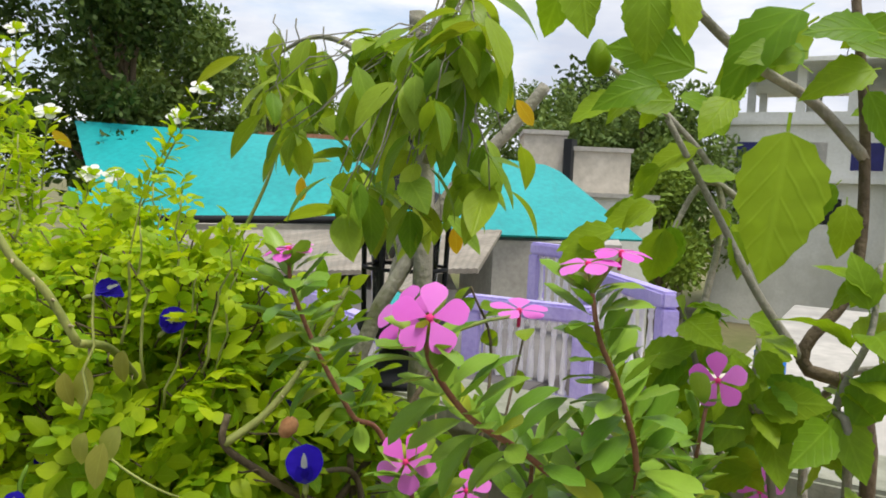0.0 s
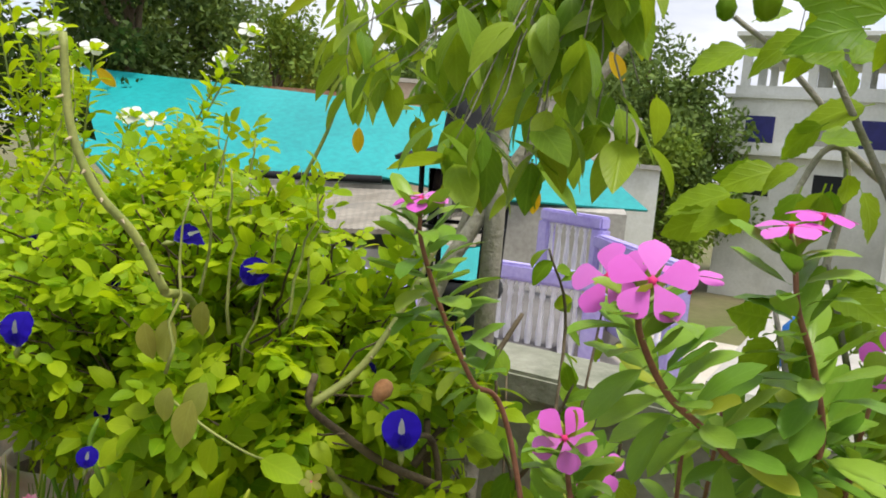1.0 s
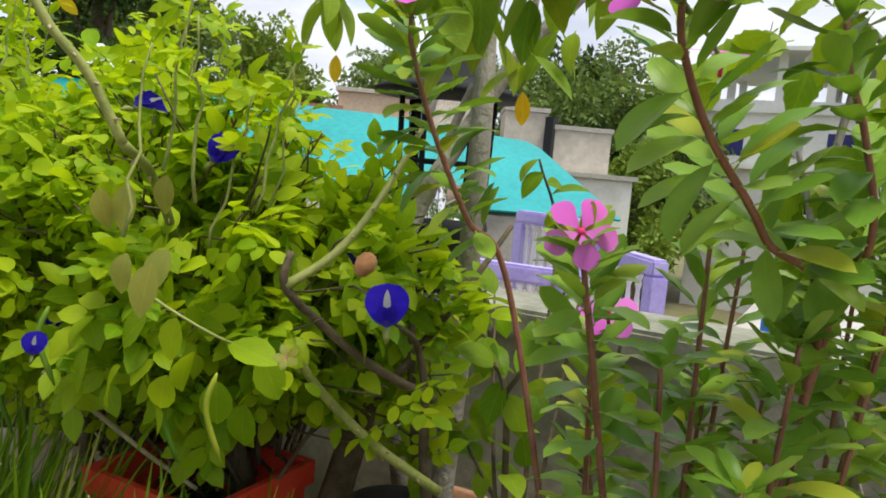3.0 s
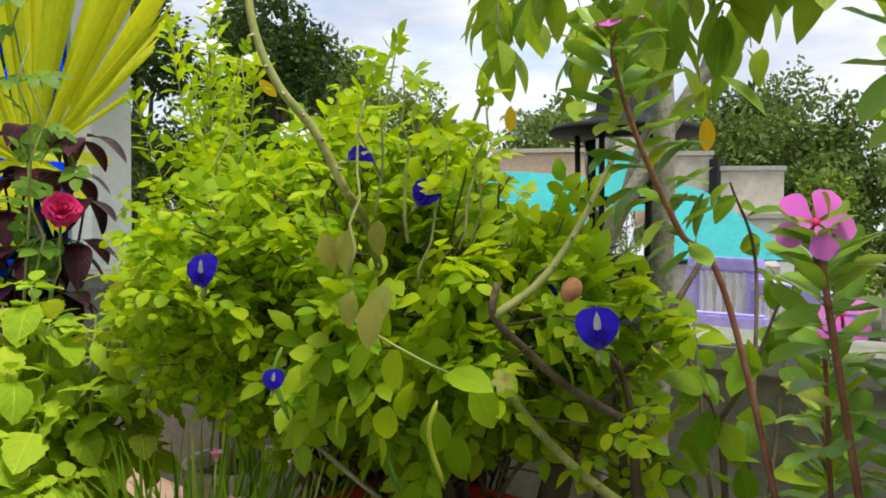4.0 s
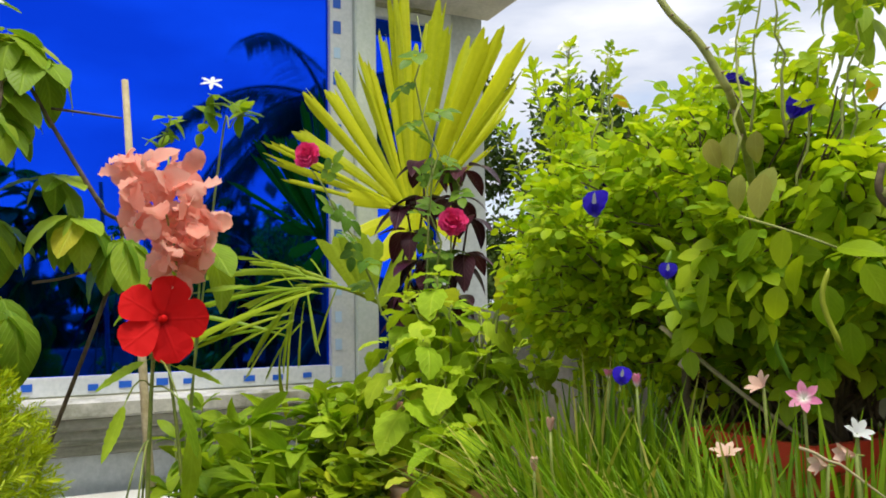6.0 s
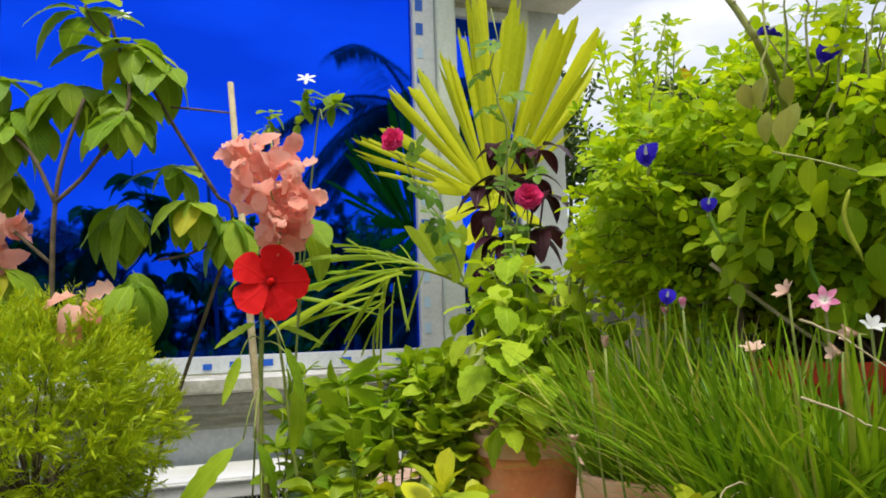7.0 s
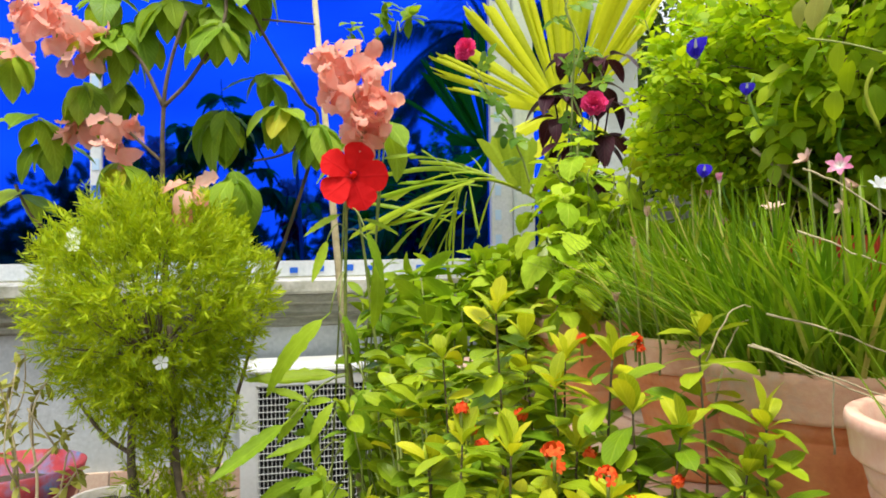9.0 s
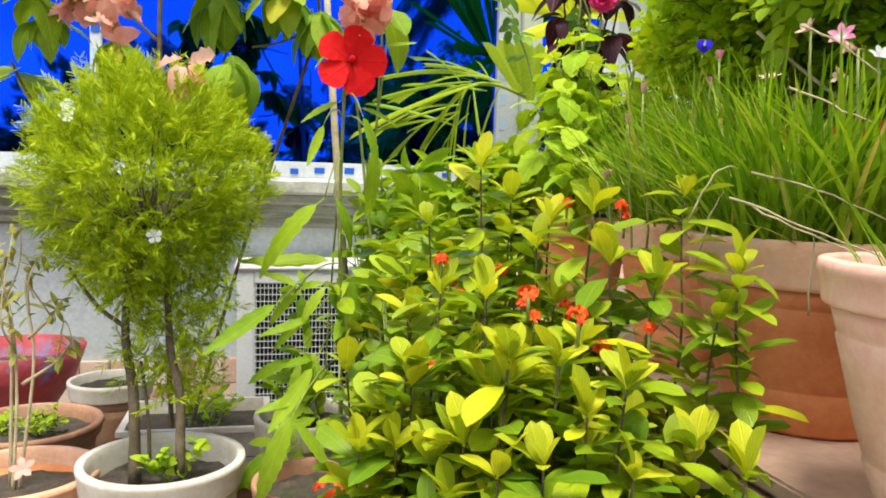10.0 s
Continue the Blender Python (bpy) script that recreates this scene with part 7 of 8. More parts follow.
def mint():
    t = thing("patchouli_plant", (0.42, 1.47, 0.95), "light green plant with broad soft toothed leaves", "plant")
    pl, old = [], []
    tips = [(0.359, 1.50, 1.325), (0.431, 1.46, 1.315), (0.400, 1.53, 1.335), (0.545, 1.42, 1.245), (0.500, 1.46, 1.255), (0.311, 1.41, 1.165), (0.388, 1.40, 1.185), (0.334, 1.31, 1.095), (0.615, 1.42, 1.185), (0.469, 1.41, 1.150), (0.56, 1.58, 1.30), (0.47, 1.62, 1.31), (0.40, 1.33, 1.10), (0.60, 1.50, 1.22), (0.36, 1.60, 1.24), (0.53, 1.36, 1.14), (0.30, 1.34, 1.02), (0.42, 1.50, 1.37), (0.48, 1.44, 1.30), (0.36, 1.44, 1.25), (0.44, 1.36, 1.22), (0.58, 1.47, 1.27), (0.66, 1.46, 1.22), (0.50, 1.38, 1.19), (0.34, 1.38, 1.10), (0.42, 1.42, 1.09), (0.56, 1.40, 1.10), (0.39, 1.58, 1.30)]
    for i, tip in enumerate(tips):
        tip = Vector(tip)
        line = bend((0.42 + rnd(-.05, .05), 1.47 + rnd(-.05, .05), 0.95), tip, 12, 0.035, 0.004)
        part("stem", tube(line, taper(len(line), 0.004, 0.002), 6), "stem", t)
        turn_ = rnd(0, 6.283)
        for j, size, dip in ((12, 0.42, 0.9), (12, 0.72, 0.25), (11, 1.0, -0.30), (9, 1.1, -0.55), (6, 0.95, -0.8)):
            turn_ += 1.571 + rnd(-.2, .2)
            for q in (0, 1):
                a = turn_ + q * 3.1416
                d = Vector((math.cos(a), math.sin(a), dip + rnd(-.15, .15)))
                (old if j < 7 and i % 3 == 0 else pl).append(aim(line[j] + rvec(0.003), d, Vector((-0.25 * math.cos(a), -0.25 * math.sin(a), 1)) + rvec(0.15), size * rnd(0.85, 1.1)))
    for q in ((0.573, 1.40, 1.385), (0.528, 1.40, 1.395), (0.510, 1.38, 1.36), (0.545, 1.38, 1.37)):  # large ageing leaves that hang
        old += [aim(Vector(q) + rvec(0.015), rvec(0.35) + Vector((0, -0.1, -0.9)), (-0.6, -0.6, 0.3), rnd(0.7, 1.1)) for _ in range(4)]
        part("stem", tube(bend((0.46, 1.45, 1.0), q, 6, 0.02, 0.004), taper(7, 0.004, 0.002), 6), "stem", t)
    scatter_leaves(t, MINT, "mint", pl, limit=290)
    scatter_leaves(t, MINT, "old_mint", old, limit=40)


mint()


# ---- rain lilies ----
def blade(length, lean, droop, turn_, w=0.0042):
    line = []
    for i in range(9):
        u = i / 8
        line.append(Vector((math.sin(lean) * length * u + droop * length * u * u, 0, math.cos(lean) * length * u * (1 - 0.35 * droop * u))))
    v, f, uv = [], [], []
    for i, p in enumerate(line):
        ww = w / 2 * (1 - (i / 8) ** 3 * 0.9)
        v += [(p.x, -ww, p.z), (p.x - ww * 0.4, 0, p.z - ww * 0.3), (p.x, ww, p.z)]
        uv += [(0, i / 8), (0.5, i / 8), (1, i / 8)]
    for i in range(8):
        k = i * 3
        f += [(k, k + 1, k + 4, k + 3), (k + 1, k + 2, k + 5, k + 4)]
    return Shape(v, f, uv)


BLADES = [blade(1.0, rnd(0.02, 0.28), dr, 0, 0.027) for dr in (0.02, 0.06, 0.14, 0.22, 0.36, 0.6)]


def rain_lily(x, y, z, r, n, h, label, limit=150, lean=(0, 0)):
    t = thing("rain_lily", (x, y, z), label, "grass plant", "rain lilies")
    pl = []
    for i in range(n):
        a, q = rnd(0, 6.283), r * math.sqrt(random.random())
        out = math.atan2(q * math.sin(a) + lean[1] * r, q * math.cos(a) + lean[0] * r) + random.gauss(0, 0.9)
        pl.append(Matrix.Translation((x + q * math.cos(a), y + q * math.sin(a), z - 0.005)) @ pose(0, 0, 0, 0, 0, math.degrees(out)) @ pose(0, 0, 0, rnd(-7, 7), 18 * q / r + rnd(-15, 15), 0) @ Matrix.Scale(h * (rnd(0.25, 0.6) if i % 4 == 0 else rnd(0.6, 1.1)), 4))
    scatter_leaves(t, BLADES, "grass", pl, "blade", limit, key=lambda m: m.translation.x + 0.4 * m.translation.y)
    return t


L1 = rain_lily(0.345, 0.645, 0.965, 0.11, 820, 0.245, "dense tuft of dark green rain-lily blades", lean=(-0.1, 0.1))
rain_lily(0.265, 0.345, 0.955, 0.075, 70, 0.15, "small tuft of rain-lily blades in a pale pot")
HANG = [blade(1.0, a, d, 0, 0.022) for a, d in ((0.35, 0.7), (0.5, 0.55), (0.25, 0.9))]
hang = []
for i in range(54):
    a, q = rnd(0, 6.283), 0.085 * math.sqrt(random.random())
    hang.append(Matrix.Translation((0.335 + q * math.cos(a), 0.62 + q * math.sin(a), 0.965)) @ pose(0, 0, 0, 0, 0, rnd(195, 290)) @ Matrix.Scale(rnd(0.16, 0.27), 4))
scatter_leaves(L1, HANG, "grass", hang, "blade", 54)
L3 = rain_lily(0.385, 0.955, 0.965, 0.098, 780, 0.262, "dense tuft of green rain-lily blades with buds", lean=(0.1, 0.0))
LILY = [leaf(0.031, 0.014, 6, 0.25, c, 0.55, 0.6) for c in (0.15, 0.35)]
for par, place, way, mat, cup, lab in (
    (L1, (0.347, 0.622, 1.216), (-0.6, -0.5, 0.35), "pale_pink", 25, "pink rain-lily flower"),
    (L1, (0.362, 0.585, 1.190), (-0.2, -0.7, 0.7), "white", 20, "white rain-lily flower"),
    (L1, (0.325, 0.645, 1.225), (-0.6, 0.1, 0.5), "bud", 45, "fading rain-lily flower"),
    (L3, (0.283, 0.651, 1.168), (-0.3, -0.2, 0.9), "bud", 50, "dry rain-lily flower"),
    (L1, (0.325, 0.585, 1.168), (-0.8, 0.3, 0.1), "bud", 62, "dry rain-lily flower"),
    (L3, (0.312, 0.797, 1.214), (0, 0, 1), "pale_pink", 80, "closed pink lily bud"),
    (L3, (0.224, 0.829, 1.172), (0, 0, 1), "bud", 82, "closed pale lily bud"),
    (L3, (0.208, 0.837, 1.132), (0, 0, 1), "bud", 82, "closed pale lily bud"),
    (L3, (0.187, 0.849, 1.059), (0, 0, 1), "bud", 82, "closed pale lily bud"),
    (L3, (0.400, 0.956, 1.208), (0, 0, 1), "pale_pink", 80, "closed pink lily bud"),
    (L3, (0.399, 0.924, 1.164), (0.3, 0, 1), "bud", 75, "closed pale lily bud"),
    (L1, (0.460, 0.606, 1.195), (0.3, -0.4, 0.6), "pale_pink", 75, "closed pink lily bud"),
    (L1, (0.295, 0.538, 1.186), (-0.8, 0.3, 0.1), "bud", 70, "dry rain-lily flower"),
):
    p0 = Vector(place)
    part("flower_stalk", tube(bend((p0.x + 0.02, p0.y + 0.01, 0.96), p0, 6, 0, 0.002), 0.0016, 6), "stem", par)
    petal_flower(par, "flower", facing(place, way, 0.46 if mat == "white" else 0.54), mat, random.choice(LILY), 6, cup + 18 if cup < 45 else cup, eye_mat="stem", label=lab)
# long straws that hang over the rims
for a, b, s in (((0.147, 0.504, 1.040), (0.215, 0.427, 0.995), 0.0), ((0.142, 0.568, 1.017), (0.185, 0.557, 1.069), 0.02), ((0.134, 0.491, 1.041), (0.231, 0.423, 0.997), 0.0), ((0.177, 0.524, 1.065), (0.266, 0.458, 1.026), 0.005), ((0.201, 0.510, 1.141), (0.264, 0.475, 1.109), 0.0), ((0.220, 0.525, 1.200), (0.280, 0.491, 1.155), 0.005), ((0.172, 0.600, 0.971), (0.210, 0.597, 1.053), 0.02), ((0.243, 0.518, 0.932), (0.261, 0.540, 1.005), 0.0)):
    part("dry_blade", tube(bend(a, b, 8, s, 0.001), taper(9, 0.0012, 0.0006), 5), "dead", L1)


# ---- ixora ----
IX = [leaf(0.045, 0.0215, 8, f, c, 0.6, 0.55, stalk=0.003, wave=0.02) for c, f in ((0.05, 0.3), (0.25, 0.2), (0.45, 0.1))]


def ixora():
    root = Vector((-0.04, 0.66, 0.40))
    t = thing("ixora_bush", root - Vector((0, 0, 0.02)), "glossy ixora bush with small orange-red flower heads", "bush")
    pl, young = [], []
    tips = [(-0.042, 0.658, 1.063), (0.045, 0.572, 1.022), (0.144, 0.581, 1.040), (0.119, 0.448, 0.978), (0.012, 0.425, 0.894), (-0.110, 0.681, 0.902), (-0.088, 0.627, 0.939), (-0.064, 0.550, 0.945), (-0.069, 0.466, 0.908), (-0.023, 0.475, 0.901), (-0.084, 0.530, 0.894), (-0.130, 0.627, 0.816), (-0.103, 0.468, 0.841), (-0.060, 0.407, 0.843), (0.052, 0.546, 0.976), (0.083, 0.517, 0.959), (0.113, 0.466, 0.937), (0.021, 0.657, 0.982), (-0.057, 0.831, 0.995), (0.008, 0.712, 0.990), (-0.143, 0.575, 0.770), (0.008, 0.400, 0.833), (0.021, 0.601, 0.931), (0.011, 0.509, 0.911),
            (0.009, 0.713, 1.030), (0.052, 0.703, 1.004), (-0.098, 0.571, 0.853), (-0.076, 0.485, 0.876), (-0.017, 0.430, 0.872), (-0.125, 0.492, 0.820), (-0.089, 0.423, 0.831), (0.074, 0.426, 0.842), (0.082, 0.373, 0.839)]
    for i in range(66):  # fill between the tall shoots
        a, q = rnd(0, 6.283), math.sqrt(random.random())
        tips.append((-0.02 + 0.17 * q * math.cos(a), 0.60 + 0.20 * q * math.sin(a), rnd(0.72, 0.98) - 0.10 * q))
    for i, tip in enumerate(tips):
        tip = Vector(tip)
        st = root + Vector((rnd(-.06, .06), rnd(-.06, .06), 0))
        mid = st.lerp(tip, 0.6)
        mid.z += -0.02 + rnd(0, 0.03)
        mid.x, mid.y = mid.x * 0.2 + tip.x * 0.8 + rnd(-.02, .02), mid.y * 0.2 + tip.y * 0.8 + rnd(-.02, .02)
        line = smooth_line([st, mid, tip], 20)
        part("stem", tube(line, taper(len(line), 0.0022, 0.0010), 6), "wood", t)
        run, k = 0.0, 0
        for j in range(10, len(line)):
            run += (line[j] - line[j - 1]).length
            if run < 0.0095:
                continue
            run, k = 0.0, k + 1
            d = (line[j] - line[j - 1]).normalized()
            s = Matrix.Rotation(radians(90 * (k % 2) + rnd(-20, 20)), 4, d) @ d.orthogonal().normalized()
            for q in (-1, 1):
                pl.append(aim(line[j], s * q + d * rnd(-0.1, 0.8) + rvec(0.2), d + rvec(0.25) + Vector((0, 0, 0.3)), rnd(0.6, 1.25)))
        d = (line[-1] - line[-2]).normalized()
        for q in range(6):
            s = Matrix.Rotation(q * 1.571 + i, 4, d) @ d.orthogonal().normalized()
            young.append(aim(line[-1], s * (0.8 if q < 3 else 0.3 if q < 5 else 0.05) + d + rvec(0.15), -s + d * 0.2, rnd(0.45, 1.0)))
    scatter_leaves(t, IX, "ixora", pl, limit=300, key=lambda m: m.translation.y - m.translation.z * 0.3)
    scatter_leaves(t, IX, "young_ixora", young, limit=160, key=lambda m: m.translation.y)
    fl = mesh("petal", joined([leaf(0.0055, 0.0038, 3, 0.1, 0.1, 0.55, 0.7).moved(pose(0, 0, 0, 0, 0, 90 * i)) for i in range(4)]), "coral")
    for q, r in (((-0.022, 0.644, 0.960), 0.012), ((-0.069, 0.623, 0.937), 0.014), ((-0.073, 0.645, 0.948), 0.009), ((-0.103, 0.595, 0.875), 0.011), ((0.020, 0.571, 0.935), 0.009), ((-0.009, 0.576, 0.925), 0.011), ((0.028, 0.505, 0.909), 0.012), ((-0.012, 0.599, 0.933), 0.008), ((0.068, 0.497, 0.927), 0.007), ((-0.068, 0.588, 0.894), 0.011), ((-0.087, 0.634, 0.972), 0.012), ((0.128, 0.684, 1.028), 0.011), ((-0.032, 0.529, 0.952), 0.018), ((-0.005, 0.481, 0.941), 0.018), ((0.133, 0.685, 1.017), 0.010), ((0.070, 0.698, 1.029), 0.010), ((-0.194, 0.606, 0.758), 0.030)):
        c = Vector(q)
        r *= 0.75
        f = part("flower_head", tube([c - Vector((0, 0, 0.025)), c], [0.0015, 0.002], 5), "stem", t, "orange-red cluster of tiny flowers")
        for i in range(20):
            d = rvec().normalized()
            d.z = abs(d.z) * 0.9 - 0.15
            part("petal", fl, "coral", f, at=facing(c + d * r * 0.75 * rnd(0.7, 1.1), d + rvec(0.2), 1.0, rnd(0, 90)))


ixora()


# ---- clipped round shrub ----
def ball_shrub():
    t = thing("round_shrub", (-0.46, 1.45, 0.455), "fine-leaved bright green shrub clipped round", "shrub")
    C0 = Vector((-0.485, 1.555, 1.045))
    for pts, a, b in (([(-0.493, 1.415, 0.461), (-0.500, 1.451, 0.626), (-0.520, 1.487, 0.758), C0 + Vector((-0.02, 0, -0.08))], 0.012, 0.006), ([(-0.409, 1.397, 0.485), (-0.413, 1.431, 0.628), (-0.435, 1.465, 0.732), C0 + Vector((0.03, 0, -0.05))], 0.010, 0.006), ([(-0.519, 1.487, 0.752), (-0.576, 1.504, 0.795), (-0.636, 1.544, 0.868)], 0.005, 0.003), ([(-0.468, 1.432, 0.485), (-0.472, 1.441, 0.583), (-0.489, 1.474, 0.687)], 0.004, 0.003)):
        line = smooth_line(pts, 6)
        part("trunk", tube(line, taper(len(line), a, b), 9), "wood", t)
    sprig = []
    for i in range(9):
        y = 0.006 + i * 0.006
        for s in (-1, 1):
            sprig.append(leaf(0.029 * (1.1 - 0.05 * i), 0.0031, 3, 0.1, 0.15, 0.5).moved(aim((0, y, 0), (s * rnd(.6, 1), rnd(.6, 1.1), rnd(-.5, .5)), rvec())))
    sprig.append(tube([(0, 0, 0), (0, 0.06, 0)], 0.0006, 3))
    sp = joined(sprig)
    pl, twigs = [], []
    for i in range(2300):
        d = rvec().normalized()
        r = Vector((0.225, 0.225, 0.215)) if d.z > -0.2 else Vector((0.20, 0.20, 0.25))
        k = rnd(0.25, 1.0) ** 0.5 * (1 + 0.12 * noise.noise(d * 2.3) + 0.06 * noise.noise(d * 7))
        p = C0 + Vector((d.x * r.x, d.y * r.y, d.z * r.z)) * k
        pl.append(aim(p, d + rvec(0.45) + Vector((0, 0, 0.5)), rvec(), rnd(0.6, 1.0)))
    for i in range(330):  # looser sprays down to the trunks
        p = C0 + Vector((rnd(-.10, .14), rnd(-.12, .08), rnd(-.44, -.14)))
        k = (C0.z - p.z) / 0.48
        p.x = C0.x + (p.x - C0.x) * (1.25 - 0.75 * k) + 0.05 * k
        pl.append(aim(p, rvec(0.6) + Vector((0, -0.2, 0.3)), rvec(), rnd(0.7, 1.0)))
    for i in range(60):
        d = rvec().normalized()
        twigs.append(tube(bend(C0 + Vector((0, 0, -0.12)), C0 + d * 0.2, 4, 0, 0.006), taper(5, 0.003, 0.001), 4))
    part("twigwork", joined(twigs), "wood", t, kind="stuff")
    scatter_leaves(t, [sp], "ball", pl, "spray", 200, key=lambda m: m.translation.y - 0.3 * m.translation.z)
    for q in ((-0.45, 1.368, 0.941), (-0.610, 1.438, 1.155), (-0.610, 1.452, 1.175)):
        petal_flower(t, "flower", facing(q, (-0.1, -1, 0.3), 0.62), "white", WHITE_PETAL, 5, 20, eye_mat="white", label="tiny pale lilac-white flower")


ball_shrub()


# ---- mussaenda with salmon bracts ----
MU = [leaf(0.130, 0.076, 12, 0.16, c, 0.47, 0.72, stalk=0.008, wave=0.018) for c in (0.25, 0.45, 0.65)]
BRACT = [leaf(0.062, 0.044, 10, f, c, 0.55, 0.55, wave=w) for c, f, w in ((0.15, 0.5, 0.10), (0.55, -0.4, 0.13), (0.8, 0.3, 0.09), (-0.3, 0.6, 0.12))]


def bract_head(parent, place, hang, n=46, spread=0.05, length=0.12):
    place = Vector(place)
    pm = [mesh("bract", s, "salmon") for s in BRACT]
    f = part("flower_head", tube(bend(place + Vector((0, 0, length * 0.5)), place - Vector((0, 0, length * 0.45)), 4, 0, 0.004), 0.002, 5), "stem", parent, "drooping head of ruffled salmon-pink bracts")
    for i in range(int(n * 1.15)):
        u = rnd(-0.5, 0.45)
        a = i * 2.4
        c = place + Vector((hang[0] * -u, hang[1] * -u, length * u)) + Vector((math.cos(a), math.sin(a), 0)) * spread * rnd(0.2, 0.75) * math.sqrt(max(0.05, 1 - 3.2 * u * u))
        part("bract", pm[i % 4], "salmon", f, at=aim(c, Vector((math.cos(a) * 0.7, math.sin(a) * 0.7, rnd(-1.1, 0.2))) + rvec(0.4), Vector((math.cos(a), math.sin(a), 0.35)) + rvec(0.6), rnd(0.65, 1.0)))


def mussaenda():
    root = Vector((-0.47, 1.86, 0.28))
    t = thing("mussaenda_shrub", root, "tall shrub with drooping veined leaves and salmon flower heads", "shrub")
    fork = Vector((-0.491, 1.805, 1.488))
    lines = [
        ([root, (-0.49, 1.84, 0.9), (-0.495, 1.809, 1.315), fork, (-0.477, 1.800, 1.581), (-0.437, 1.788, 1.713)], 0.0065, 0.004),
        ([fork, (-0.541, 1.816, 1.595), (-0.605, 1.830, 1.662)], 0.005, 0.004),
        ([fork, (-0.419, 1.786, 1.567), (-0.346, 1.766, 1.712), (-0.391, 1.821, 1.905)], 0.005, 0.004),
        ([(-0.498, 1.809, 1.361), (-0.562, 1.823, 1.422), (-0.624, 1.858, 1.480)], 0.004, 0.003),
        ([(-0.168, 1.814, 1.521), (-0.250, 1.828, 1.663), (-0.326, 1.839, 1.798), (-0.383, 1.852, 1.859)], 0.005, 0.003),
        ([(-0.288, 1.870, 1.373), (-0.225, 1.847, 1.384), (-0.137, 1.814, 1.421)], 0.003, 0.003),
        ([(-0.383, 1.852, 1.859), (-0.440, 1.864, 1.934), (-0.452, 1.858, 2.041)], 0.003, 0.002),
        ([(-0.855, 1.973, 1.317), (-0.821, 1.960, 1.250), (-0.788, 1.949, 1.210)], 0.004, 0.003),
        ([root, (-0.3, 1.9, 0.9), (-0.133, 1.865, 1.428), (-0.168, 1.814, 1.521)], 0.005, 0.004),
        ([(-0.263, 1.826, 1.716), (-0.200, 1.806, 1.708), (-0.137, 1.785, 1.699)], 0.003, 0.002),
    ]
    for pts, a, b in lines:
        line = smooth_line(pts, 6)
        part("stem", tube(line, taper(len(line), a, b), 7), "wood", t)
    pl = []
    for q, n, s, dn in (
        ((-0.487, 1.877, 1.757), 8, 1.0, -0.5), ((-0.363, 1.835, 1.753), 9, 1.05, -0.6), ((-0.578, 1.934, 1.714), 7, 1.0, -0.6), ((-0.445, 1.935, 1.778), 6, 0.9, -0.3), ((-0.616, 1.960, 1.583), 5, 1.0, -0.8), ((-0.356, 1.860, 1.491), 7, 1.0, -0.8),
        ((-0.328, 1.803, 1.328), 4, 1.05, -0.9), ((-0.212, 1.831, 1.503), 7, 1.0, -0.5), ((-0.135, 1.830, 1.464), 6, 1.0, -0.8), ((-0.383, 1.853, 1.853), 5, 1.0, 0.1), ((-0.288, 1.825, 1.810), 4, 1.0, -0.2), ((-0.452, 1.867, 1.948), 6, 1.0, 0.0), ((-0.629, 1.944, 1.782), 5, 0.9, -0.2),
        ((-0.250, 1.888, 1.595), 5, 0.9, -0.3), ((-0.000, 1.659, 1.440), 2, 1.0, -0.6), ((-0.802, 1.932, 1.475), 6, 0.9, -0.4), ((-0.605, 1.830, 1.662), 7, 1.0, -0.6), ((-0.360, 1.770, 1.686), 7, 1.0, -0.5), ((-0.870, 1.998, 1.640), 3, 0.9, -0.5), ((-0.682, 1.902, 1.555), 6, 1.0, -0.8), ((-0.595, 1.832, 1.356), 4, 0.9, -0.8), ((-0.846, 1.997, 1.302), 2, 0.9, -0.2), ((-0.776, 1.964, 1.429), 5, 0.9, -0.6), ((-0.330, 1.715, 1.312), 3, 1.0, -1.0),
        ((-0.340, 1.808, 1.850), 6, 1.0, -0.1),
    ):
        b = rnd(0, 6.28)
        n += 2
        for i in range(n):
            a = b + i * 6.283 / n + rnd(-.3, .3)
            d = Vector((math.cos(a), math.sin(a) * 0.8, dn + rnd(-0.35, 0.35)))
            pl.append(aim(Vector(q) + rvec(0.008), d, Vector((math.cos(a) * 0.3, math.sin(a) * 0.3 - 0.2, 1)), s * rnd(0.7, 1.1)))
    scatter_leaves(t, MU, "muss", pl, limit=290, key=lambda m: m.translation.y)
    bract_head(t, (-0.722, 1.807, 1.675), (0.10, 0, 0), 70, 0.085, 0.15)
    bract_head(t, (-0.601, 1.833, 1.423), (0.0, 0, 0), 22, 0.045, 0.10)
    bract_head(t, (-0.703, 1.908, 1.467), (0.0, 0, 0), 14, 0.035, 0.07)
    bract_head(t, (-0.408, 1.480, 1.265), (-0.02, 0, 0), 6, 0.02, 0.04)
    bract_head(t, (-0.885, 2.053, 1.661), (0, 0, 0), 16, 0.04, 0.08)
    bract_head(t, (-0.075, 1.53, 1.495), (0.07, 0, 0), 90, 0.085, 0.16)
    bract_head(t, (-0.062, 1.52, 1.40), (0.0, 0, 0), 14, 0.04, 0.06)


mussaenda()


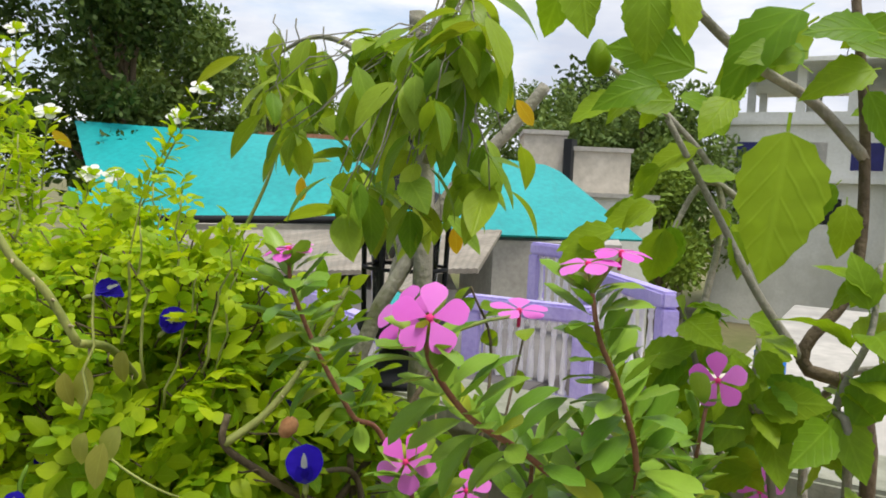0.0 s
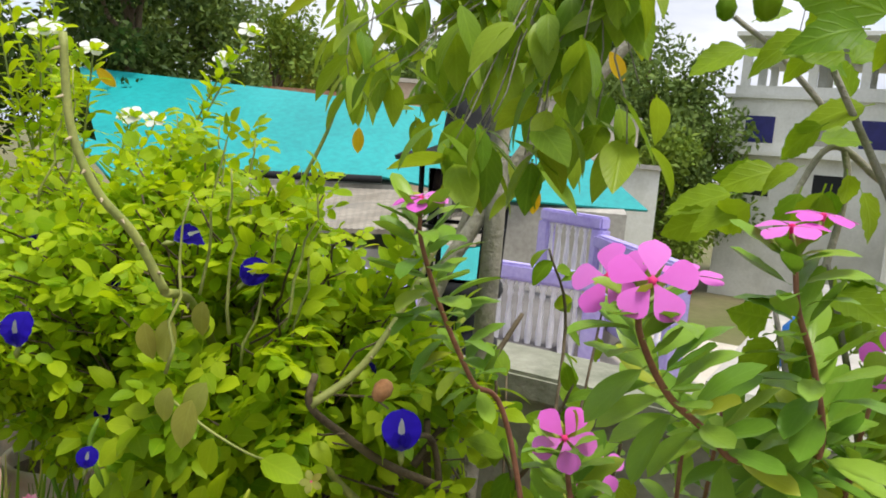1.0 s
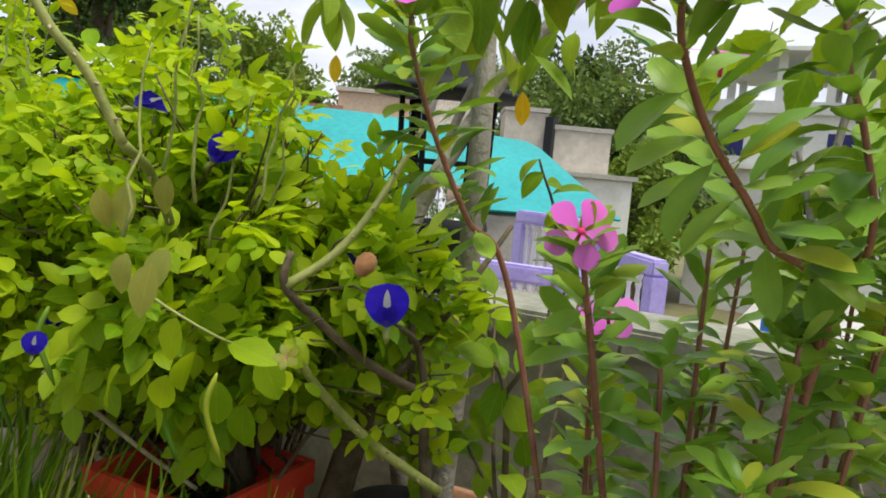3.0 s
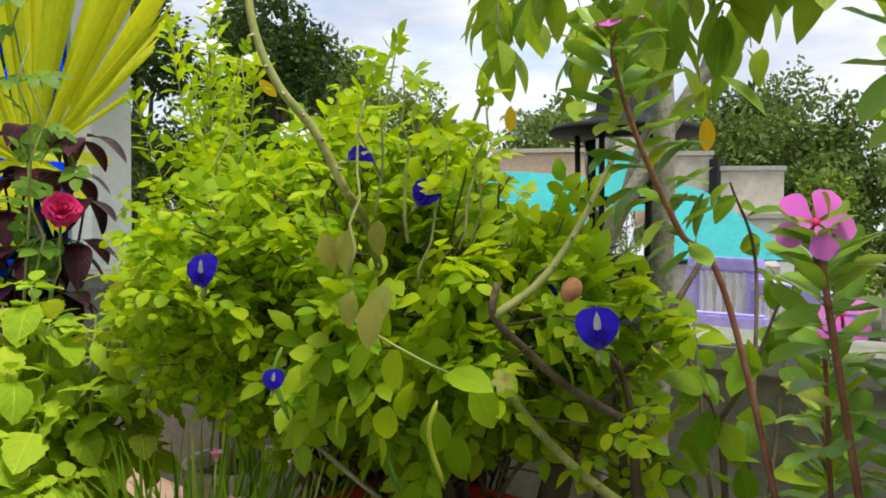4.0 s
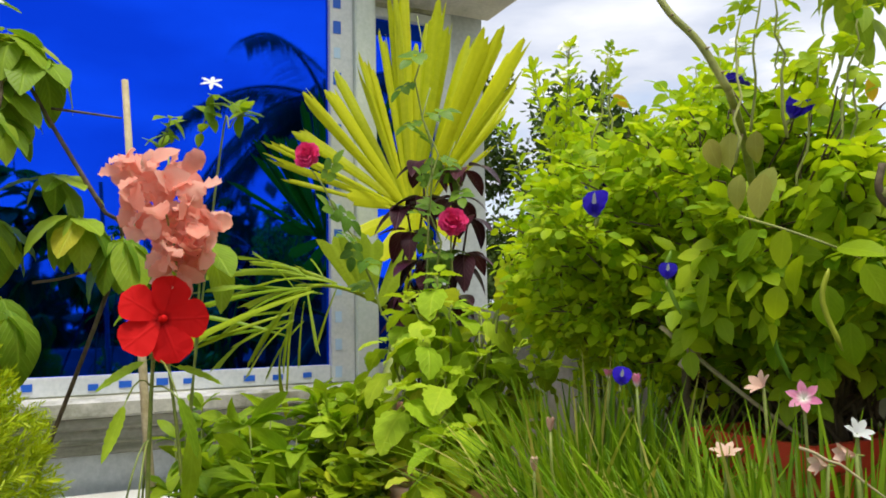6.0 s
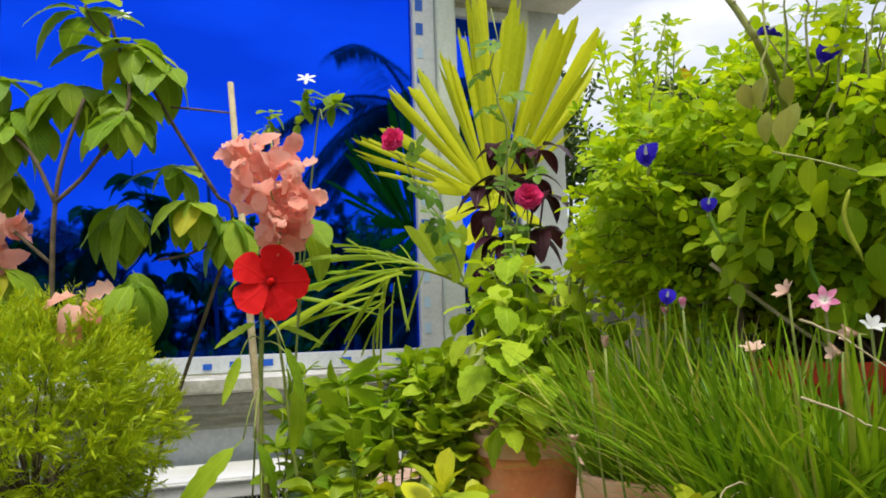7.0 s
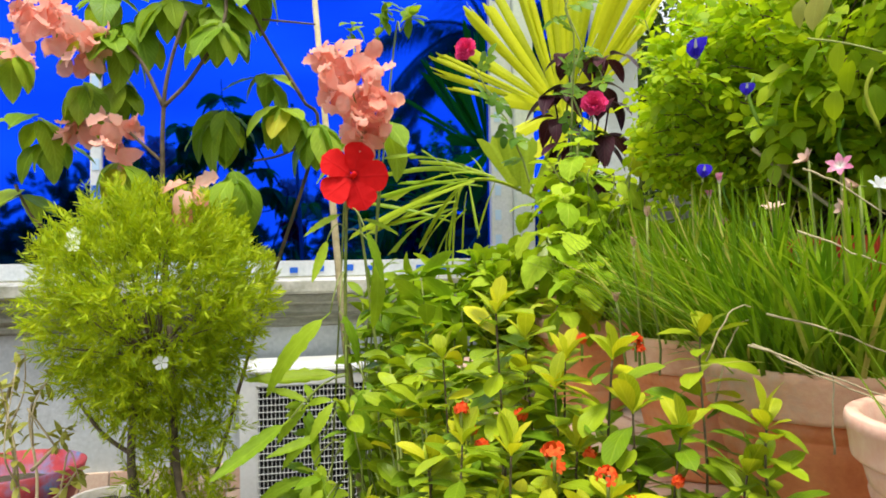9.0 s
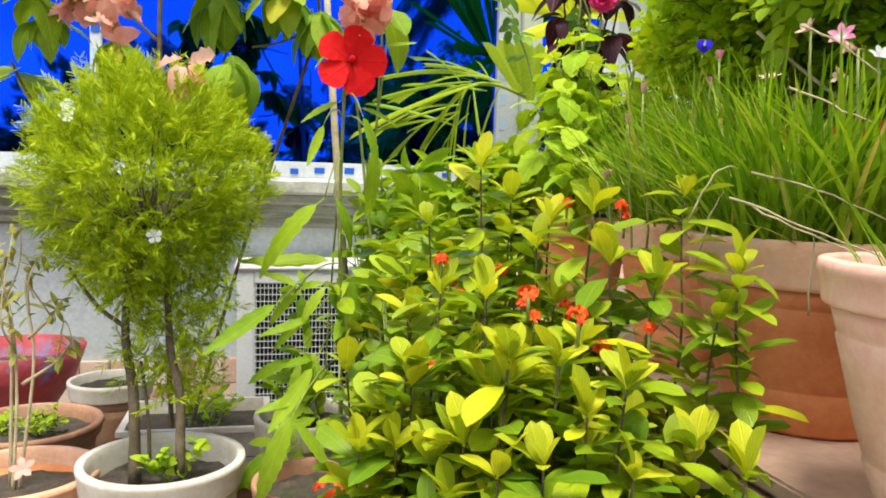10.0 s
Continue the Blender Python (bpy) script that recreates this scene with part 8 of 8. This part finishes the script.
# ---- scarlet mallow on a stake ----
def mallow():
    root = Vector((-0.09, 1.56, 0.2))
    t = thing("scarlet_mallow", root, "tall mallow with one scarlet flower and long lobed leaves", "plant")
    line = smooth_line([root, (-0.09, 1.55, 0.6), (-0.10, 1.53, 1.0), (-0.095, 1.52, 1.27)], 6)
    part("stem", tube(line, taper(len(line), 0.006, 0.003), 7), "stem", t)
    line2 = smooth_line([root + Vector((0.03, 0, 0)), (-0.02, 1.53, 0.7), (-0.05, 1.52, 1.05), (-0.075, 1.51, 1.24)], 6)
    part("stem", tube(line2, taper(len(line2), 0.005, 0.0025), 7), "stem", t)
    at = facing((-0.086, 1.494, 1.295), (0.02, -1.0, 0.1), 1.0, 40)
    f = part("flower", lathe([(0.004, -0.03), (0.010, -0.012), (0.008, 0.0), (0.004, 0.004), (0.0035, 0.02), (0.006, 0.026), (0.002, 0.03)], 14), "red", t, "large scarlet five-petalled hibiscus flower", at=at)
    pm = mesh("petal", leaf(0.078, 0.066, 11, 0.06, 0.16, 0.68, 0.58, wave=0.035), "red")
    for i in range(5):
        part("petal", pm, "red", f, at=at @ pose(0, 0, 0, 0, 0, 72 * i + 8) @ pose(0, 0, 0, 14, 9, 0))
    strap = [leaf(0.19, 0.040, 15, f, c, 0.40, 0.72, teeth=0.07, stalk=0.02, wave=0.05) for c, f in ((0.12, 0.35), (0.4, 0.1), (-0.12, 0.5))]
    pl = []
    for q, d, s in (
        ((-0.137, 1.470, 1.016), (-0.75, -0.15, -0.62), 1.05), ((-0.124, 1.416, 1.023), (0.35, -0.1, -0.6), 0.6), ((-0.043, 1.457, 1.133), (0.05, -0.1, -1), 0.8), ((-0.080, 1.394, 0.886), (-0.1, -0.1, -1), 0.9), ((-0.220, 1.421, 0.816), (-0.7, -0.1, -0.55), 0.9), ((-0.103, 1.503, 0.886), (-1, 0.1, -0.12), 1.0),
        ((-0.138, 1.483, 1.170), (-0.3, -0.1, -0.85), 0.5), ((-0.072, 1.417, 1.185), (0.3, -0.1, -0.8), 0.55), ((-0.154, 1.396, 0.696), (-0.5, -0.2, -0.75), 0.8), ((-0.173, 1.454, 0.718), (0.1, -0.1, -0.9), 0.7), ((-0.122, 1.390, 0.719), (0.8, -0.1, 0.1), 0.6), ((-0.153, 1.390, 0.630), (-0.8, -0.2, -0.1), 0.6), ((-0.120, 1.283, 0.679), (0.6, -0.2, -0.6), 0.6), ((-0.202, 1.248, 0.640), (-0.4, -0.3, -0.8), 0.9), ((-0.207, 1.248, 0.630), (0.5, -0.2, -0.6), 0.6), ((-0.064, 1.324, 0.710), (0.5, -0.2, 0.5), 0.5), ((-0.151, 1.453, 0.776), (-0.7, 0, -0.3), 0.6), ((-0.068, 1.382, 0.776), (0.6, 0, -0.1), 0.6), ((-0.194, 1.518, 0.813), (0.3, -0.1, -0.8), 0.6),
        ((-0.093, 1.607, 1.227), (-0.6, -0.1, -0.3), 0.5), ((-0.060, 1.597, 1.215), (0.6, 0, -0.2), 0.5), ((-0.087, 1.540, 1.340), (-0.8, 0.1, -0.3), 0.45), ((-0.015, 1.568, 1.343), (0.9, 0, 0.05), 0.4),
    ):
        pl.append(aim(q, d, (0.1, -0.6, 0.8), s))
    for i in range(8):
        z = rnd(0.46, 1.02)
        a = rnd(0, 6.283)
        c = Vector((-0.10 + 0.10 * math.cos(a), 1.53 + 0.06 * math.sin(a), z))
        pl.append(aim(c, (math.cos(a), math.sin(a) * 0.6 - 0.2, rnd(-1.0, 0.1)), (0.1, -0.5, 0.9), rnd(0.4, 0.75)))
    lobed = []
    for c in (0.2, 0.4):
        lobed.append(joined([leaf(0.14, 0.036, 13, 0.25, c, 0.5, 0.8, teeth=0.09, stalk=0.01, wave=0.05)] + [leaf(0.09, 0.028, 11, 0.25, c, 0.5, 0.8, teeth=0.09, stalk=0.01, wave=0.05).moved(pose(0, 0, 0, 0, 0, s)) for s in (-58, 58)]))
    wide = []
    for i in range(28):
        z, a = rnd(0.40, 0.88), rnd(0, 6.283)
        wide.append(aim((-0.08 + rnd(0.06, 0.20) * math.cos(a), 1.51 + 0.06 * math.sin(a), z), (math.cos(a) + rnd(-.3, .3), math.sin(a) * 0.4 - 0.3, rnd(-1.1, 0.3)), (0.1, -0.6, 0.8), rnd(0.55, 0.9)))
    scatter_leaves(t, lobed, "mallow", wide, limit=60)
    scatter_leaves(t, strap, "mallow", pl, limit=110)
    for q in pl:
        part("leaf_stalk", tube(bend(line[min(len(line) - 1, max(2, int((q.translation.z - 0.2) / 1.1 * len(line))))], q.translation, 4, 0.02), 0.0016, 5), "stem", t)
    st = thing("stake", (-0.02, 2.0, 0.0), "bare grey wooden stake", "stake")
    part("pole", tube([(-0.020, 1.912, 0.502), (-0.056, 2.016, 1.000), (-0.113, 2.119, 1.877)], [0.011, 0.010, 0.008], 8), "dead", st, "weathered grey wooden pole")
    part("foot", tube([(-0.0, 1.98, 0.0), (-0.020, 1.912, 0.502)], 0.014, 8), "dead", st)


mallow()


# ---- white star jasmine, slender ----
def star_plant():
    t = thing("jasmine", (-0.05, 2.2, 0.0), "slender jasmine with small white stars", "plant")
    pl = []
    for pts in (([(0.0, 2.2, 0.0), (0.045, 1.965, 1.413), (0.023, 1.897, 1.637), (0.043, 1.823, 1.778)], ), ([(-0.1, 2.2, 0.0), (-0.040, 1.991, 1.445), (-0.059, 1.927, 1.611), (-0.037, 1.855, 1.725)], ), ([(-0.05, 2.2, 0.0), (0.072, 1.938, 1.589), (0.091, 1.865, 1.721), (0.109, 1.804, 1.741)], )):
        line = smooth_line(pts[0], 7)
        part("stem", tube(line, taper(len(line), 0.003, 0.0014), 6), "stem", t)
        for j in (-1, -2, -3, -5):
            for q in range(3):
                pl.append(aim(line[j], rvec(0.6) + Vector((0, -0.2, 0)), (0, -0.4, 1), rnd(0.7, 1.1)))
    scatter_leaves(t, [leaf(0.055, 0.028, 6, 0.2, 0.3, 0.5, 0.8)], "hibleaf", pl, limit=40)
    sp = mesh("petal", leaf(0.028, 0.009, 5, 0.2, 0.2, 0.5, 0.7), "white")
    for q in ((0.043, 1.820, 1.803), (-0.370, 1.842, 1.925), (-0.371, 1.887, 1.693)):
        petal_flower(t, "flower", facing(q, (-0.1, -0.7, 0.6)), "white", sp, 6, 15, eye_mat="white", label="white star-shaped flower")


star_plant()


# ---- low greens before the window, weeds, dry twigs ----
def low_green(place, n, r, h, mat, shapes, label, name="low_plant", limit=150):
    t = thing(name, place, label, "plant")
    c = Vector(place)
    pl = []
    for i in range(n):
        a, q = rnd(0, 6.28), r * math.sqrt(random.random())
        tip = c + Vector((q * math.cos(a), q * math.sin(a), h * rnd(0.80, 1.0) * (1 - 0.12 * q / r)))
        line = bend(c + Vector((q * 0.4 * math.cos(a), q * 0.4 * math.sin(a), 0)), tip, 8, 0.01, 0.006)
        part("stem", tube(line, taper(len(line), 0.0035, 0.0016), 5), "stem", t)
        for j in (3, 4, 5, 6, 7, 8):
            b = rnd(0, 6.28)
            for k in range(2 if j < 8 else 5):
                d = Vector((math.cos(b + k * 3.1), math.sin(b + k * 3.1), rnd(-0.1, 1.3)))
                pl.append(aim(line[j] + rvec(0.004), d, Vector((0, 0, 1)) + rvec(0.5), rnd(0.6, 1.15)))
    scatter_leaves(t, shapes, mat, pl, limit=limit, key=lambda m: m.translation.y)


NARROW = [leaf(0.098, 0.035, 10, f, c, 0.48, 0.75, wave=0.04) for c, f in ((0.15, 0.3), (0.4, 0.15), (0.6, 0.35))]
OVAL = [leaf(0.064, 0.032, 9, f, c, 0.55, 0.68, wave=0.03) for c, f in ((0.1, 0.3), (0.3, 0.15), (0.5, 0.3))]
low_green((0.15, 1.78, 0.0), 34, 0.12, 1.15, "mallow", NARROW, "leafy stems with narrow arching green leaves", limit=200)
low_green((0.08, 2.02, 0.0), 22, 0.11, 1.13, "mallow", NARROW, "leafy stems with narrow arching green leaves", limit=100)
low_green((0.34, 1.76, 0.79), 30, 0.12, 0.36, "mint", OVAL, "low bright green plant on the bench", limit=120)
low_green((0.27, 1.52, 0.79), 16, 0.07, 0.26, "ixora", OVAL, "low bright green plant on the bench", limit=80)
low_green((0.04, 1.38, 0.0), 38, 0.15, 1.00, "ixora", OVAL, "bright green leafy plant beside the ixora", limit=180)
low_green((0.04, 1.06, 0.0), 44, 0.15, 1.02, "ixora", OVAL, "bright green leafy plant beside the ixora", limit=200)
low_green((-0.15, 1.66, 0.48), 8, 0.08, 0.14, "mint", [leaf(0.05, 0.024, 6, 0.2, 0.3, 0.5, 0.75)], "small green weeds in a cream pot", limit=60)
low_green((-0.42, 1.98, 0.38), 8, 0.12, 0.10, "mint", [leaf(0.03, 0.016, 5, 0.2, 0.3, 0.5, 0.75)], "small weeds in a trough", limit=40)
low_green((-0.80, 1.86, 0.42), 8, 0.1, 0.06, "mint", [leaf(0.025, 0.014, 5, 0.2, 0.3, 0.5, 0.75)], "small weeds in a clay pot", limit=40)
low_green((-0.42, 1.40, 0.46), 4, 0.05, 0.08, "mint", [leaf(0.028, 0.018, 6, 0.2, 0.3, 0.5, 0.75)], "green seedling in a cream pot", limit=20)


def dry_plant():
    t = thing("bare_shrub", (-0.73, 1.50, 0.42), "half-bare shrub with pale twigs and few leaves", "shrub")
    pl = []
    for pts in ([(-0.73, 1.50, 0.42), (-0.726, 1.524, 0.614), (-0.738, 1.540, 0.768), (-0.771, 1.558, 0.900)], [(-0.72, 1.50, 0.42), (-0.694, 1.522, 0.681), (-0.711, 1.539, 0.835), (-0.663, 1.534, 0.914)], [(-0.74, 1.52, 0.42), (-0.744, 1.558, 0.720), (-0.761, 1.573, 0.854), (-0.724, 1.571, 0.944)], [(-0.705, 1.528, 0.725), (-0.662, 1.522, 0.770), (-0.641, 1.520, 0.804)], [(-0.715, 1.523, 0.636), (-0.651, 1.512, 0.682), (-0.619, 1.508, 0.727)]):
        line = smooth_line(pts, 6)
        part("twig", tube(line, taper(len(line), 0.0042, 0.0014), 6), "dead", t)
        side = smooth_line([line[len(line) // 2], line[len(line) // 2] + Vector((rnd(-.05, .05), rnd(-.04, .02), 0.08)), line[-1] + Vector((rnd(-.07, .07), rnd(-.05, .03), rnd(-.05, .04)))], 4)
        part("twig", tube(side, taper(len(side), 0.0022, 0.0009), 5), "dead", t)
        for j in range(len(line) // 2, len(line)):
            for _ in range(3):
                pl.append(aim(line[j], rvec(0.8), (0, -0.3, 1), rnd(0.7, 1.2)))
    scatter_leaves(t, [leaf(0.035, 0.012, 5, 0.2, 0.2, 0.5)], "bronze", pl, limit=100)
    petal_flower(t, "flower", facing((-0.683, 1.402, 0.508), (0, -0.7, 0.6), 0.7), "salmon", leaf(0.035, 0.02, 5, 0.1, 0.3, 0.6), 5, 30, label="fallen salmon-pink blossom")


dry_plant()



def sparse_shrub():
    t = thing("twiggy_shrub", (0.67, 0.46, 1.01), "thin dark twigs with a few green leaves before the parapet", "shrub")
    pl = []
    for pts, a, b in (
        ([(0.67, 0.46, 1.01), (0.675, 0.48, 1.15), (0.668, 0.490, 1.284), (0.703, 0.532, 1.322), (0.715, 0.545, 1.38)], 0.0045, 0.002),
        ([(0.668, 0.490, 1.284), (0.672, 0.462, 1.335), (0.69, 0.44, 1.41)], 0.003, 0.0015),
        ([(0.67, 0.46, 1.01), (0.70, 0.43, 1.14), (0.71, 0.40, 1.26), (0.70, 0.385, 1.35)], 0.004, 0.002),
        ([(0.675, 0.48, 1.15), (0.70, 0.53, 1.19), (0.722, 0.580, 1.236), (0.735, 0.615, 1.26)], 0.0025, 0.0012),
        ([(0.67, 0.46, 1.01), (0.66, 0.55, 1.10), (0.70, 0.60, 1.17), (0.74, 0.63, 1.19)], 0.003, 0.0015),
        ([(0.67, 0.46, 1.01), (0.70, 0.47, 1.2), (0.854, 0.517, 1.429), (0.831, 0.542, 1.531)], 0.0035, 0.0015),
        ([(0.67, 0.46, 1.01), (0.66, 0.44, 1.2), (0.848, 0.466, 1.48)], 0.003, 0.0015),
        ([(0.67, 0.46, 1.01), (0.68, 0.50, 1.2), (0.802, 0.571, 1.361)], 0.003, 0.0015),
    ):
        line = smooth_line(pts, 6)
        part("twig", tube(line, taper(len(line), a, b), 7), "wood", t)
        for j in range(5, len(line)):
            pl.append(aim(line[j], rvec(0.7) + Vector((-0.2, 0, -0.1)), Vector((-0.4, -0.2, 0.8)) + rvec(0.3), rnd(0.6, 1.1)))
    scatter_leaves(t, [leaf(0.050, 0.030, 7, 0.2, c, 0.45, 0.75) for c in (0.15, 0.4)], "hibleaf", pl, limit=80)
    pot((0.67, 0.46, TOP), 0.085, 0.24, "oldpot", "worn clay pot with a thin twiggy shrub", 0.2, group="pots on the bench")


sparse_shrub()
